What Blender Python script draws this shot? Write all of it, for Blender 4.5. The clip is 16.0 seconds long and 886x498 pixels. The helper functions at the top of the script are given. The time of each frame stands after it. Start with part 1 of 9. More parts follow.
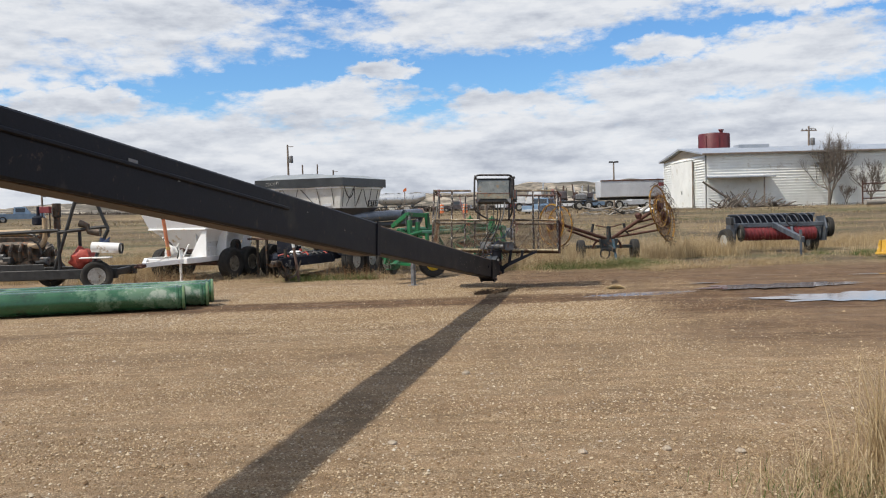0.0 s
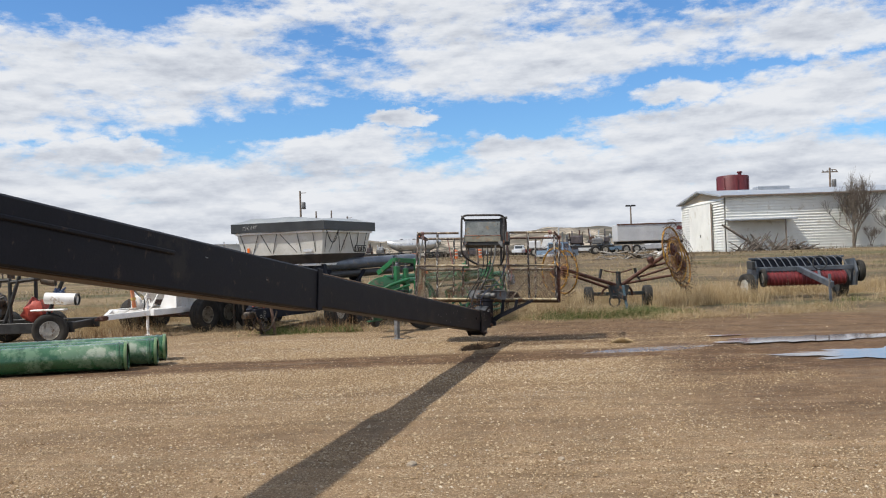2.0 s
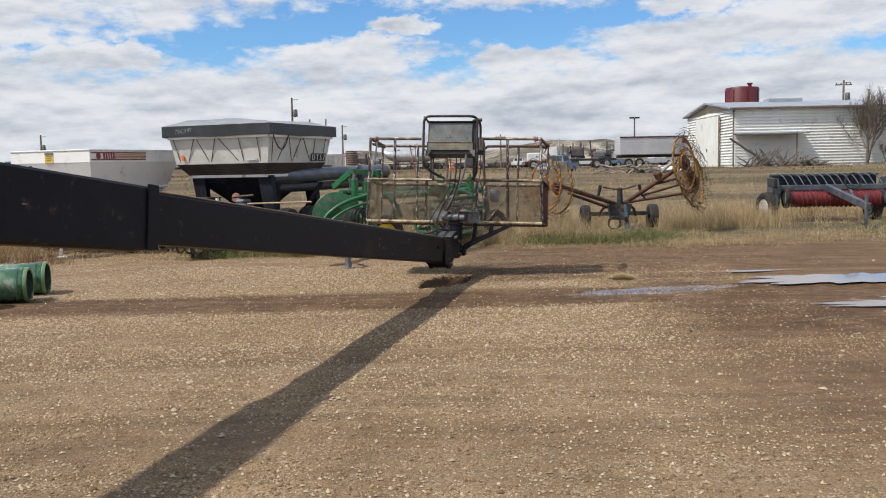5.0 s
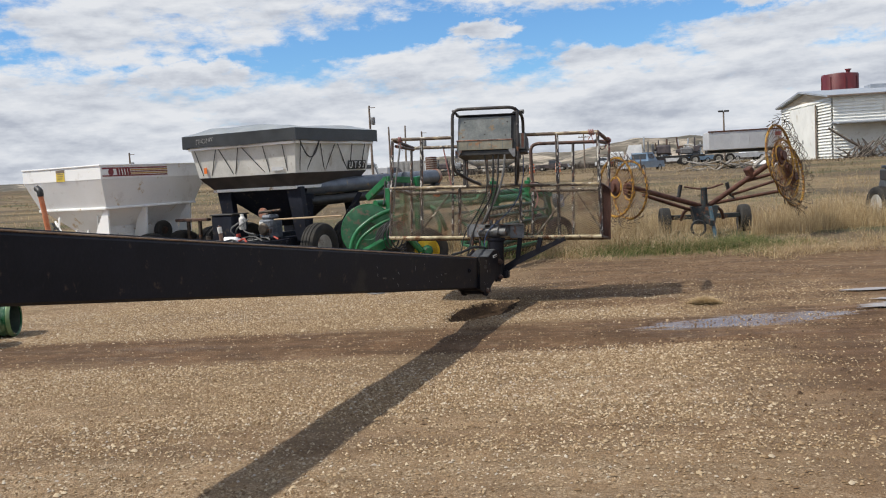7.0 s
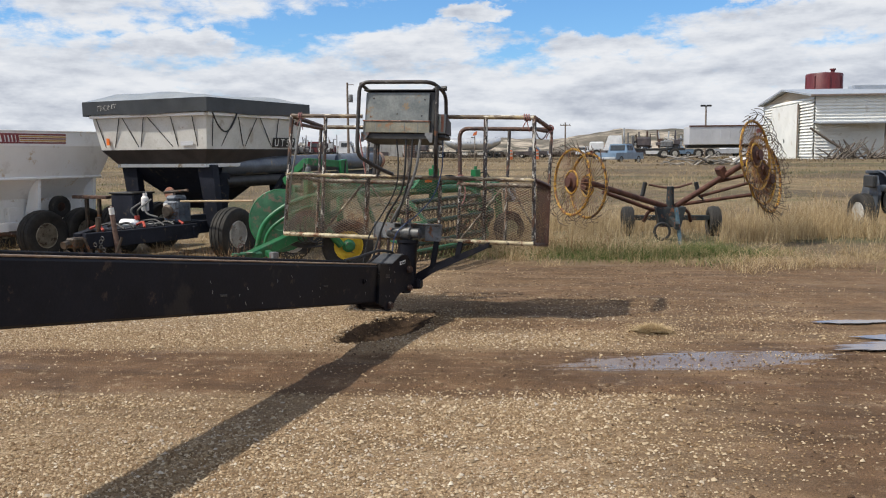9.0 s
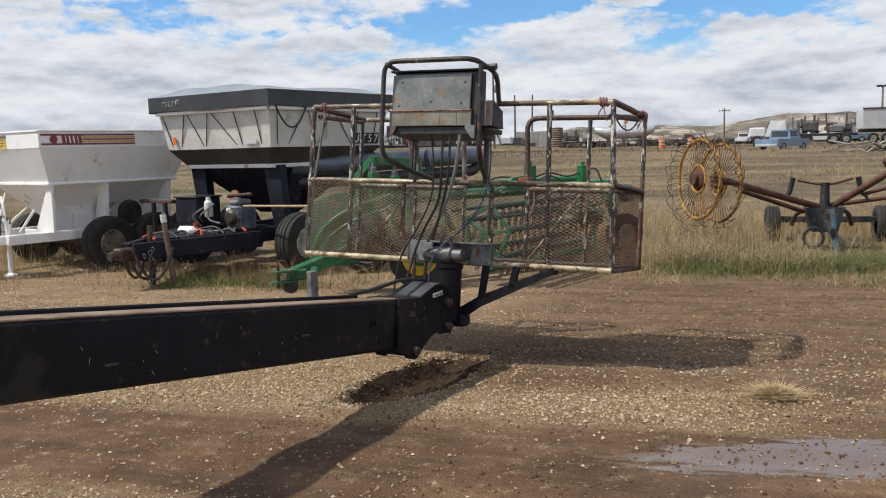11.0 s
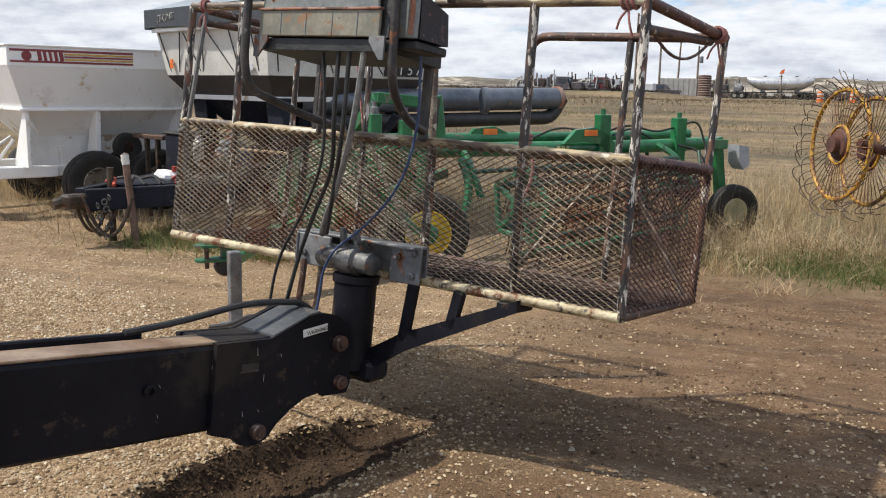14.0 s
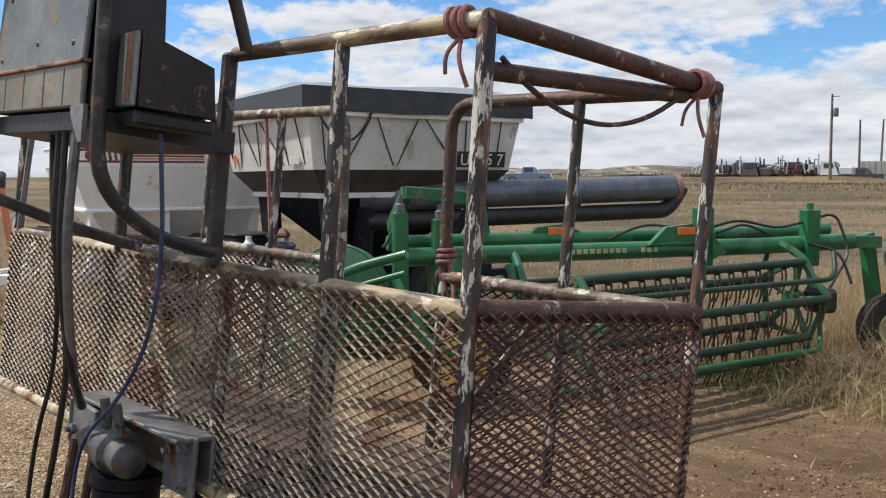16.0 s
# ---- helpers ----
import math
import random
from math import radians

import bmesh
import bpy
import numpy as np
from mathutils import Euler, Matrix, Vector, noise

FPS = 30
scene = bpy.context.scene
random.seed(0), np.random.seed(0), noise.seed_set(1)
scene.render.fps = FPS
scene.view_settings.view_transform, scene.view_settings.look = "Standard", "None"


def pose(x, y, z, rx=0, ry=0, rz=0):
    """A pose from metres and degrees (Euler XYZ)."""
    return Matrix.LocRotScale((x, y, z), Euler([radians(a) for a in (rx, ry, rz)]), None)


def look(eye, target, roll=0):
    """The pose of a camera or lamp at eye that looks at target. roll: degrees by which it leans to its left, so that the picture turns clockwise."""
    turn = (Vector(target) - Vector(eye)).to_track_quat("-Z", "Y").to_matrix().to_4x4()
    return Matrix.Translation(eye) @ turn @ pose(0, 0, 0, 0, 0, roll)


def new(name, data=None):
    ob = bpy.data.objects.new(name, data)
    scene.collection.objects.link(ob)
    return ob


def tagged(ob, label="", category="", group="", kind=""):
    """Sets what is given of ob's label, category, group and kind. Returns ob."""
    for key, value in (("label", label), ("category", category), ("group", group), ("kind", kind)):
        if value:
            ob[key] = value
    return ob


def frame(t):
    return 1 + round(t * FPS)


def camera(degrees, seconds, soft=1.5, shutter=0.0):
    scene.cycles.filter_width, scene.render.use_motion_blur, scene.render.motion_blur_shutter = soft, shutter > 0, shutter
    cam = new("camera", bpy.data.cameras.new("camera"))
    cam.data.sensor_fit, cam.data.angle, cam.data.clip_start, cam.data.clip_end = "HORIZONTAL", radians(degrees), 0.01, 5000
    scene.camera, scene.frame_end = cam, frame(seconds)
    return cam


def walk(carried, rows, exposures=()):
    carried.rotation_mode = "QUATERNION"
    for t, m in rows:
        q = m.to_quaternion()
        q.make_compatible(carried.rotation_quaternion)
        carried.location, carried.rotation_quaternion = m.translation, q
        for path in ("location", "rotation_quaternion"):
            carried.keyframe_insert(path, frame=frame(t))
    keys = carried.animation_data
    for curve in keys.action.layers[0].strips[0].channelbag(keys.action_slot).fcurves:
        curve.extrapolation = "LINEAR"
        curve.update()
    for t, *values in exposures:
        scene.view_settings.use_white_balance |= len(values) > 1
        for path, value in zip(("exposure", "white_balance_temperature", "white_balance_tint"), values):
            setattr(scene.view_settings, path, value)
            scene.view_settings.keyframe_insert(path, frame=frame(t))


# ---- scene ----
cam = camera(53.4, 16.0, soft=1.1)
PATH = [
    (0, (0.412, -0.272, 1.53), (0.391, 1.725, 1.438), -1.5),
    (0.5, (0.558, 0.172, 1.492), (0.66, 2.167, 1.39), 0.8),
    (1, (0.706, 0.56, 1.49), (0.747, 2.556, 1.369), 1.1),
    (1.5, (0.869, 1.027, 1.493), (0.75, 3.022, 1.42), -0.8),
    (2, (0.974, 1.524, 1.492), (0.913, 3.523, 1.505), -1.9),
    (2.5, (1.056, 2.056, 1.438), (0.931, 4.051, 1.377), -1.1),
    (3, (1.092, 2.563, 1.455), (0.906, 4.55, 1.325), -1.8),
    (3.5, (1.12, 3.027, 1.494), (0.988, 5.015, 1.328), -2.2),
    (4, (1.286, 3.493, 1.479), (1.171, 5.481, 1.288), -1.2),
    (4.2, (1.333, 3.662, 1.475), (1.253, 5.651, 1.284), -0.6),
    (6.3, (1.747, 5.894, 1.478), (1.629, 7.882, 1.297), -2.9),
    (6.5, (1.823, 6.091, 1.48), (1.622, 8.072, 1.298), -3.4),
    (7, (1.927, 6.559, 1.455), (1.663, 8.534, 1.285), -3.2),
    (7.5, (2.054, 6.966, 1.483), (1.842, 8.943, 1.266), -3.2),
    (8, (2.214, 7.441, 1.482), (1.905, 9.408, 1.287), -2.0),
    (8.5, (2.293, 7.922, 1.477), (2.041, 9.898, 1.296), -0.8),
    (8.7, (2.337, 8.069, 1.48), (2.121, 10.048, 1.286), -0.5),
    (10.8, (2.889, 9.933, 1.513), (2.415, 11.859, 1.259), -0.9),
    (11, (2.911, 10.196, 1.531), (2.354, 12.103, 1.304), -1.5),
    (11.5, (2.933, 10.611, 1.507), (2.303, 12.494, 1.275), -1.8),
    (12, (3.003, 11.084, 1.506), (2.289, 12.932, 1.234), -0.6),
    (12.5, (3.015, 11.57, 1.516), (2.374, 13.443, 1.234), 1.4),
    (13, (3.09, 12.049, 1.482), (2.376, 13.891, 1.171), 1.1),
    (13.5, (3.122, 12.506, 1.478), (2.264, 14.285, 1.161), 0.9),
    (14, (3.084, 12.979, 1.489), (2.248, 14.76, 1.134), 1.0),
    (14.5, (3.148, 13.437, 1.481), (2.23, 15.18, 1.134), 0.6),
    (15, (3.142, 13.915, 1.442), (2.19, 15.645, 1.124), 1.6),
    (15.5, (3.212, 14.353, 1.474), (2.187, 16.053, 1.235), 0.8),
    (16, (3.32, 14.737, 1.504), (2.112, 16.324, 1.348), -0.3),
]
EXPOSURES = [(0.0, 0.05), (3.0, 0.08), (4.5, 0.03), (8.0, 0.0), (8.7, 0.08), (11.0, 0.05), (12.5, 0.13), (14.0, 0.31), (14.5, 0.33), (15.3, 0.26), (16.0, 0.09)]
walk(cam, [(t, look(eye, target, roll)) for t, eye, target, roll in PATH], EXPOSURES)

# ---- world and light ----
SUN_WAY = Vector((0.67, 0.32, -1.0)).normalized()
SUN_UP = math.asin(-SUN_WAY.z)
SUN_TURN = math.atan2(-SUN_WAY.x, -SUN_WAY.y)


def make_world():
    w = bpy.data.worlds.new("sky")
    scene.world = w
    w.use_nodes = True
    t = w.node_tree
    t.nodes.clear()
    N, L = t.nodes.new, t.links.new
    out, bg = N("ShaderNodeOutputWorld"), N("ShaderNodeBackground")
    sky = N("ShaderNodeTexSky")
    sky.sky_type, sky.sun_disc = "NISHITA", False
    sky.sun_elevation, sky.sun_rotation = SUN_UP, SUN_TURN
    sky.air_density, sky.dust_density, sky.ozone_density = 1.0, 0.3, 2.0
    tint = N("ShaderNodeMix")
    tint.data_type, tint.blend_type = "RGBA", "MULTIPLY"
    tint.inputs["Factor"].default_value = 1.0
    tint.inputs["B"].default_value = (SKY_GAIN * 0.58, SKY_GAIN * 0.87, SKY_GAIN * 1.16, 1)
    L(sky.outputs[0], tint.inputs["A"])
    co, sep = N("ShaderNodeTexCoord"), N("ShaderNodeSeparateXYZ")
    L(co.outputs["Generated"], sep.inputs[0])

    def m(op, a, b=None):
        n = N("ShaderNodeMath")
        n.operation = op
        for i, v in enumerate((a, b)):
            if v is None:
                continue
            if isinstance(v, (int, float)):
                n.inputs[i].default_value = v
            else:
                L(v, n.inputs[i])
        return n.outputs[0]

    def nz(scale, detail, rough, vec):
        n = N("ShaderNodeTexNoise")
        n.inputs["Scale"].default_value, n.inputs["Detail"].default_value, n.inputs["Roughness"].default_value = scale, detail, rough
        L(vec, n.inputs["Vector"])
        return n.outputs["Fac"]

    def ramp(v, stops):
        r = N("ShaderNodeValToRGB")
        for i, (p, c) in enumerate(stops):
            e = r.color_ramp.elements[i] if i < 2 else r.color_ramp.elements.new(p)
            e.position, e.color = p, (c if isinstance(c, tuple) else (c, c, c, 1))
        L(v, r.inputs[0])
        return r.outputs[0]

    def step(v, lo, hi):
        n = N("ShaderNodeMapRange")
        n.interpolation_type = "SMOOTHSTEP"
        n.inputs["From Min"].default_value, n.inputs["From Max"].default_value = lo, hi
        L(v, n.inputs["Value"])
        return n.outputs[0]

    def xyz(x, y, z=0.0):
        c = N("ShaderNodeCombineXYZ")
        for i, v in enumerate((x, y, z)):
            if isinstance(v, (int, float)):
                c.inputs[i].default_value = v
            else:
                L(v, c.inputs[i])
        return c.outputs[0]

    # bearing and height of the view in degrees; clouds flatten towards the horizon
    az = m("MULTIPLY", m("ARCTAN2", sep.outputs["X"], sep.outputs["Y"]), 57.2958)
    el = m("MULTIPLY", m("ARCSINE", sep.outputs["Z"]), 57.2958)
    flat = xyz(m("MULTIPLY", az, 0.16), m("MULTIPLY", el, 0.42), 3.7)
    rag = nz(1.0, 9, 0.60, flat)
    lift = nz(1.0, 6, 0.58, xyz(m("MULTIPLY", az, 0.16), m("ADD", m("MULTIPLY", el, 0.42), 0.20), 3.7))
    # the low deck, then single heaps: bearing, height, half width, half height
    heap = m("DIVIDE", m("SUBTRACT", 6.9, el), 1.9)
    aw = m("ADD", az, m("MULTIPLY", m("SUBTRACT", nz(1.0, 5, 0.6, xyz(m("MULTIPLY", az, 0.5), m("MULTIPLY", el, 1.0), 4.4)), 0.5), 5.0))
    ew = m("ADD", el, m("MULTIPLY", m("SUBTRACT", nz(1.0, 5, 0.6, xyz(m("MULTIPLY", az, 0.6), m("MULTIPLY", el, 0.8), 7.7)), 0.5), 2.2))
    for a0, e0, ra, re in CLOUDS:
        da, de = m("DIVIDE", m("SUBTRACT", aw, a0), ra), m("DIVIDE", m("SUBTRACT", ew, e0), re)
        heap = m("MAXIMUM", heap, m("SUBTRACT", 1.0, m("ADD", m("MULTIPLY", da, da), m("MULTIPLY", de, de))))
    # broken cloud over the rest of the dome
    zz = m("ADD", m("MAXIMUM", sep.outputs["Z"], 0.0), 0.16)
    dome = m("MULTIPLY", m("SUBTRACT", nz(1.25, 7, 0.53, xyz(m("ADD", m("DIVIDE", sep.outputs["X"], zz), 3.0), m("ADD", m("DIVIDE", sep.outputs["Y"], zz), 1.0))), 0.42), 5.0)
    rest = m("MAXIMUM", step(el, 12.5, 17.0), m("MAXIMUM", step(az, 30.0, 42.0), m("SUBTRACT", 1.0, step(az, -72.0, -58.0))))
    rest = m("MULTIPLY", rest, step(el, 5.5, 9.0))
    heap = m("ADD", m("MULTIPLY", m("MINIMUM", heap, 1.0), m("SUBTRACT", 1.0, rest)), m("MULTIPLY", dome, rest))
    tatter = nz(1.0, 8, 0.66, xyz(m("MULTIPLY", az, 0.62), m("MULTIPLY", el, 1.5), 1.9))
    body = m("ADD", m("ADD", heap, 0.10), m("ADD", m("MULTIPLY", m("SUBTRACT", rag, 0.5), 3.6), m("MULTIPLY", m("SUBTRACT", tatter, 0.5), 1.5)))
    cover = m("POWER", step(body, -0.15, 0.75), 0.8)
    # bright heads, grey undersides, and long grey bands along the deck
    bands = nz(1.0, 6, 0.55, xyz(m("MULTIPLY", az, 0.13), m("MULTIPLY", el, 0.75), 9.1))
    under = m("MULTIPLY", m("SUBTRACT", lift, rag), 1.8)
    under = m("ADD", under, m("MULTIPLY", m("SUBTRACT", bands, 0.47), 1.2))
    under = m("ADD", under, m("MULTIPLY", m("SUBTRACT", m("MINIMUM", body, 1.4), 0.7), 0.16))
    shade = ramp(m("ADD", under, 0.5), [(0.36, (0.965, 0.99, 1.035, 1)), (0.58, (0.835, 0.875, 0.945, 1)), (0.95, (0.56, 0.605, 0.70, 1))])
    bright = N("ShaderNodeMix")
    bright.data_type, bright.blend_type = "RGBA", "MULTIPLY"
    bright.inputs["Factor"].default_value = 1.0
    L(shade, bright.inputs["A"])
    bright.inputs["B"].default_value = (CLOUD_GAIN, CLOUD_GAIN, CLOUD_GAIN, 1)
    mix = N("ShaderNodeMix")
    mix.data_type = "RGBA"
    L(cover, mix.inputs["Factor"])
    L(tint.outputs["Result"], mix.inputs["A"])
    L(bright.outputs["Result"], mix.inputs["B"])
    L(mix.outputs["Result"], bg.inputs["Color"])
    bg.inputs["Strength"].default_value = 1.0
    L(bg.outputs[0], out.inputs[0])


SKY_GAIN, CLOUD_GAIN = 0.12, 0.80
CLOUDS = [(-21, 11.6, 12.5, 3.2), (-27, 9.6, 7, 2.2), (-44, 10.0, 9, 1.4), (-40, 8.0, 5, 1.0), (-51, 8.2, 4, 0.8), (4, 12.4, 12, 2.5), (19, 12.6, 10, 1.7), (-4.3, 8.9, 2.2, 0.8), (13.8, 9.7, 3.4, 0.9),
          (23, 8.7, 7.5, 2.0), (-7, 7.0, 6.5, 1.3), (-22.5, 6.6, 5, 1.0), (-38, 6.4, 5, 1.2), (15, 7.4, 9, 1.5), (-57, 7.0, 6, 1.6), (4, 6.6, 5, 0.9)]
make_world()
sun = new("sun", bpy.data.lights.new("sun", "SUN"))
sun.data.energy, sun.data.angle, sun.data.color = 4.0, radians(1.5), (1.0, 0.94, 0.84)
sun.rotation_mode = "QUATERNION"
sun.rotation_quaternion = SUN_WAY.to_track_quat("-Z", "Y")
sun.location = (-12, -9, 30)


# ---- materials ----
def material(name, colors, rough=0.6, metal=0.0, scale=8.0, detail=6.0, bump=0.2, grain=60.0, spread=0.12, spots=None, coat=0.0, lift=0.02, spec=0.5):
    """colors: two or three base colours blended by noise; spots: (colour, amount, scale) for rust, dirt or painted
    sheen.
    """
    mt = bpy.data.materials.new(name)
    mt.use_nodes = True
    t = mt.node_tree
    N, L = t.nodes.new, t.links.new
    bsdf = t.nodes["Principled BSDF"]
    co = N("ShaderNodeTexCoord")
    n1 = N("ShaderNodeTexNoise")
    n1.inputs["Scale"].default_value, n1.inputs["Detail"].default_value, n1.inputs["Roughness"].default_value = scale, detail, 0.62
    L(co.outputs["Object"], n1.inputs["Vector"])
    r = N("ShaderNodeValToRGB")
    k = len(colors)
    for i, c in enumerate(colors):
        p = 0.5 + (i / (k - 1) - 0.5) * 2 * spread if k > 1 else 0.5
        e = r.color_ramp.elements[i] if i < 2 else r.color_ramp.elements.new(p)
        e.position, e.color = p, (*c, 1)
    L(n1.outputs["Fac"], r.inputs[0])
    col = r.outputs[0]
    n2 = N("ShaderNodeTexNoise")
    n2.inputs["Scale"].default_value, n2.inputs["Detail"].default_value = grain, 4
    L(co.outputs["Object"], n2.inputs["Vector"])
    g = N("ShaderNodeMix")
    g.data_type, g.blend_type = "RGBA", "OVERLAY"
    g.inputs["Factor"].default_value = 0.35
    L(col, g.inputs["A"])
    L(n2.outputs["Fac"], g.inputs["B"])
    col = g.outputs["Result"]
    ro = N("ShaderNodeMapRange")
    ro.inputs["To Min"].default_value, ro.inputs["To Max"].default_value = max(0.03, rough - 0.12), min(1, rough + 0.12)
    L(n1.outputs["Fac"], ro.inputs["Value"])
    rough_out = ro.outputs[0]
    if spots:
        for c, amount, sc in spots:
            n3 = N("ShaderNodeTexNoise")
            n3.inputs["Scale"].default_value, n3.inputs["Detail"].default_value, n3.inputs["Roughness"].default_value = sc, 7, 0.68
            L(co.outputs["Object"], n3.inputs["Vector"])
            rr = N("ShaderNodeValToRGB")
            rr.color_ramp.elements[0].position, rr.color_ramp.elements[1].position = 0.62 - amount * 0.3, 0.68 - amount * 0.3
            L(n3.outputs["Fac"], rr.inputs[0])
            mx = N("ShaderNodeMix")
            mx.data_type = "RGBA"
            L(rr.outputs[0], mx.inputs["Factor"])
            L(col, mx.inputs["A"])
            mx.inputs["B"].default_value = (*c, 1)
            col = mx.outputs["Result"]
    L(col, bsdf.inputs["Base Color"])
    L(rough_out, bsdf.inputs["Roughness"])
    bsdf.inputs["Metallic"].default_value = metal
    bsdf.inputs["Coat Weight"].default_value = coat
    if bump:
        b = N("ShaderNodeBump")
        b.inputs["Strength"].default_value, b.inputs["Distance"].default_value = bump, lift
        L(n2.outputs["Fac"], b.inputs["Height"])
        L(b.outputs[0], bsdf.inputs["Normal"])
    bsdf.inputs["Specular IOR Level"].default_value = spec
    return mt



def streaked(name, colors, coats, stretch):
    """Pipe paint worn in streaks: base colours, then coats of (colour, from, to) along the stretched noise."""
    mt = bpy.data.materials.new(name)
    mt.use_nodes = True
    t = mt.node_tree
    N, L = t.nodes.new, t.links.new
    bsdf = t.nodes["Principled BSDF"]
    co, mp = N("ShaderNodeTexCoord"), N("ShaderNodeMapping")
    mp.inputs["Scale"].default_value = stretch
    L(co.outputs["Object"], mp.inputs["Vector"])

    def ramp(v, a, b, c0=(0, 0, 0), c1=(1, 1, 1)):
        r = N("ShaderNodeValToRGB")
        r.color_ramp.elements[0].position, r.color_ramp.elements[1].position = a, b
        r.color_ramp.elements[0].color, r.color_ramp.elements[1].color = (*c0, 1), (*c1, 1)
        L(v, r.inputs[0])
        return r.outputs[0]

    def nz(scale, off, detail=7):
        n, a = N("ShaderNodeTexNoise"), N("ShaderNodeVectorMath")
        a.operation = "ADD"
        a.inputs[1].default_value = (off, off * 0.7, off * 1.9)
        L(mp.outputs[0], a.inputs[0])
        n.inputs["Scale"].default_value, n.inputs["Detail"].default_value, n.inputs["Roughness"].default_value = scale, detail, 0.66
        L(a.outputs[0], n.inputs["Vector"])
        return n.outputs["Fac"]

    col = ramp(nz(0.8, 0.0), 0.38, 0.62, *colors)
    for k, (c, lo, hi) in enumerate(coats):
        mx = N("ShaderNodeMix")
        mx.data_type = "RGBA"
        L(ramp(nz(0.8 + 0.5 * k, 3.0 + 4 * k), lo, hi), mx.inputs["Factor"])
        L(col, mx.inputs["A"])
        mx.inputs["B"].default_value = (*c, 1)
        col = mx.outputs["Result"]
    L(col, bsdf.inputs["Base Color"])
    bsdf.inputs["Roughness"].default_value = 0.55
    b = N("ShaderNodeBump")
    b.inputs["Strength"].default_value, b.inputs["Distance"].default_value = 0.35, 0.004
    L(nz(1.6, 1.0), b.inputs["Height"])
    L(b.outputs[0], bsdf.inputs["Normal"])
    return mt


RUST = (0.16, 0.065, 0.028)
M_BOOM = material("boom_black_paint", [(0.005, 0.0052, 0.0085), (0.0095, 0.0095, 0.014)], 0.5, 0, 3, spots=[((0.022, 0.019, 0.018), 0.16, 1.6), ((0.045, 0.032, 0.026), 0.03, 11)], bump=0.05, spec=0.18)
M_UNDEREDGE = material("dull_brown_worn_edge", [(0.035, 0.022, 0.015), (0.085, 0.050, 0.032)], 0.6, 0.1, 5, bump=0.1)
M_BOOM_EDGE = material("bare_worn_steel", [(0.20, 0.12, 0.07), (0.34, 0.25, 0.17)], 0.5, 0.3, 6, bump=0.1)
M_GREYPLATE = material("dusty_grey_steel", [(0.10, 0.105, 0.11), (0.21, 0.215, 0.22)], 0.5, 0.2, 7, spots=[(RUST, 0.15, 18)], bump=0.1)
M_RAIL = material("chipped_cream_paint_on_rusty_pipe", [(0.045, 0.036, 0.032), (0.13, 0.095, 0.07), (0.27, 0.235, 0.18)], 0.55, 0.15, 13, spots=[((0.52, 0.47, 0.36), 0.22, 19), (RUST, 0.16, 9)], spread=0.16, bump=0.3)
M_POSTS = streaked("chipped_charcoal_posts", [(0.022, 0.020, 0.020), (0.060, 0.050, 0.045)], [((0.15, 0.075, 0.045), 0.51, 0.57), ((0.58, 0.55, 0.49), 0.555, 0.58)], (34, 34, 9))
M_TOPRAILS = streaked("worn_tan_top_rails", [(0.055, 0.040, 0.032), (0.15, 0.105, 0.07)], [((0.36, 0.28, 0.16), 0.48, 0.56), ((0.60, 0.54, 0.43), 0.56, 0.60)], (5, 22, 22))
M_RAILPALE = material("worn_pale_yellow_pipe", [(0.20, 0.15, 0.09), (0.42, 0.35, 0.22), (0.60, 0.53, 0.36)], 0.55, 0.1, 9, spots=[(RUST, 0.2, 12), ((0.07, 0.05, 0.04), 0.1, 20)], spread=0.16, bump=0.3)
M_RAILRUST = material("red_brown_rusted_pipe", [(0.06, 0.028, 0.022), (0.13, 0.06, 0.045)], 0.6, 0.15, 12, spots=[((0.42, 0.36, 0.30), 0.12, 18)], bump=0.3)
M_COVER = material("dark_grey_dusty_paint", [(0.045, 0.050, 0.058), (0.10, 0.105, 0.11)], 0.5, 0.1, 6, spots=[((0.20, 0.16, 0.11), 0.12, 11)], bump=0.08)
M_ENGINEBLUE = material("grey_blue_engine_paint", [(0.06, 0.075, 0.10), (0.15, 0.17, 0.20)], 0.5, 0.1, 9, spots=[((0.04, 0.03, 0.03), 0.25, 12)], bump=0.1)
M_RIMDUSTY = material("dusty_tan_rim", [(0.20, 0.17, 0.13), (0.36, 0.32, 0.25)], 0.6, 0, 9, spots=[((0.09, 0.06, 0.04), 0.3, 10)])
M_RAILDARK = material("dark_rusty_pipe", [(0.05, 0.035, 0.03), (0.12, 0.06, 0.04)], 0.6, 0.2, 14, spots=[((0.36, 0.30, 0.24), 0.10, 24)], bump=0.3)
M_CHAR = material("charcoal_worn_pipe", [(0.022, 0.020, 0.020), (0.06, 0.052, 0.047)], 0.5, 0.1, 12, spots=[((0.22, 0.20, 0.18), 0.10, 20), (RUST, 0.06, 9)], bump=0.2)
# the rake's green, with the shade inside the reel put into the colour
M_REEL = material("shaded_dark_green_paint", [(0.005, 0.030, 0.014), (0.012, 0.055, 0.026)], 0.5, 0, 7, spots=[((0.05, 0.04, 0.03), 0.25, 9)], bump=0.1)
M_FLOORRUST = material("dark_rust_floor_plate", [(0.045, 0.027, 0.020), (0.085, 0.048, 0.036)], 0.7, 0, 6, spots=[((0.14, 0.10, 0.075), 0.15, 9)], bump=0.2)
M_MOTOR = material("oily_cast_steel", [(0.05, 0.052, 0.055), (0.14, 0.14, 0.135)], 0.45, 0.2, 11, spots=[((0.02, 0.018, 0.016), 0.25, 13), (RUST, 0.1, 17)], bump=0.2)
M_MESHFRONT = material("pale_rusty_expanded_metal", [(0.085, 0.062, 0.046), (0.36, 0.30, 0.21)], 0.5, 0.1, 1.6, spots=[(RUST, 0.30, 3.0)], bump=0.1)
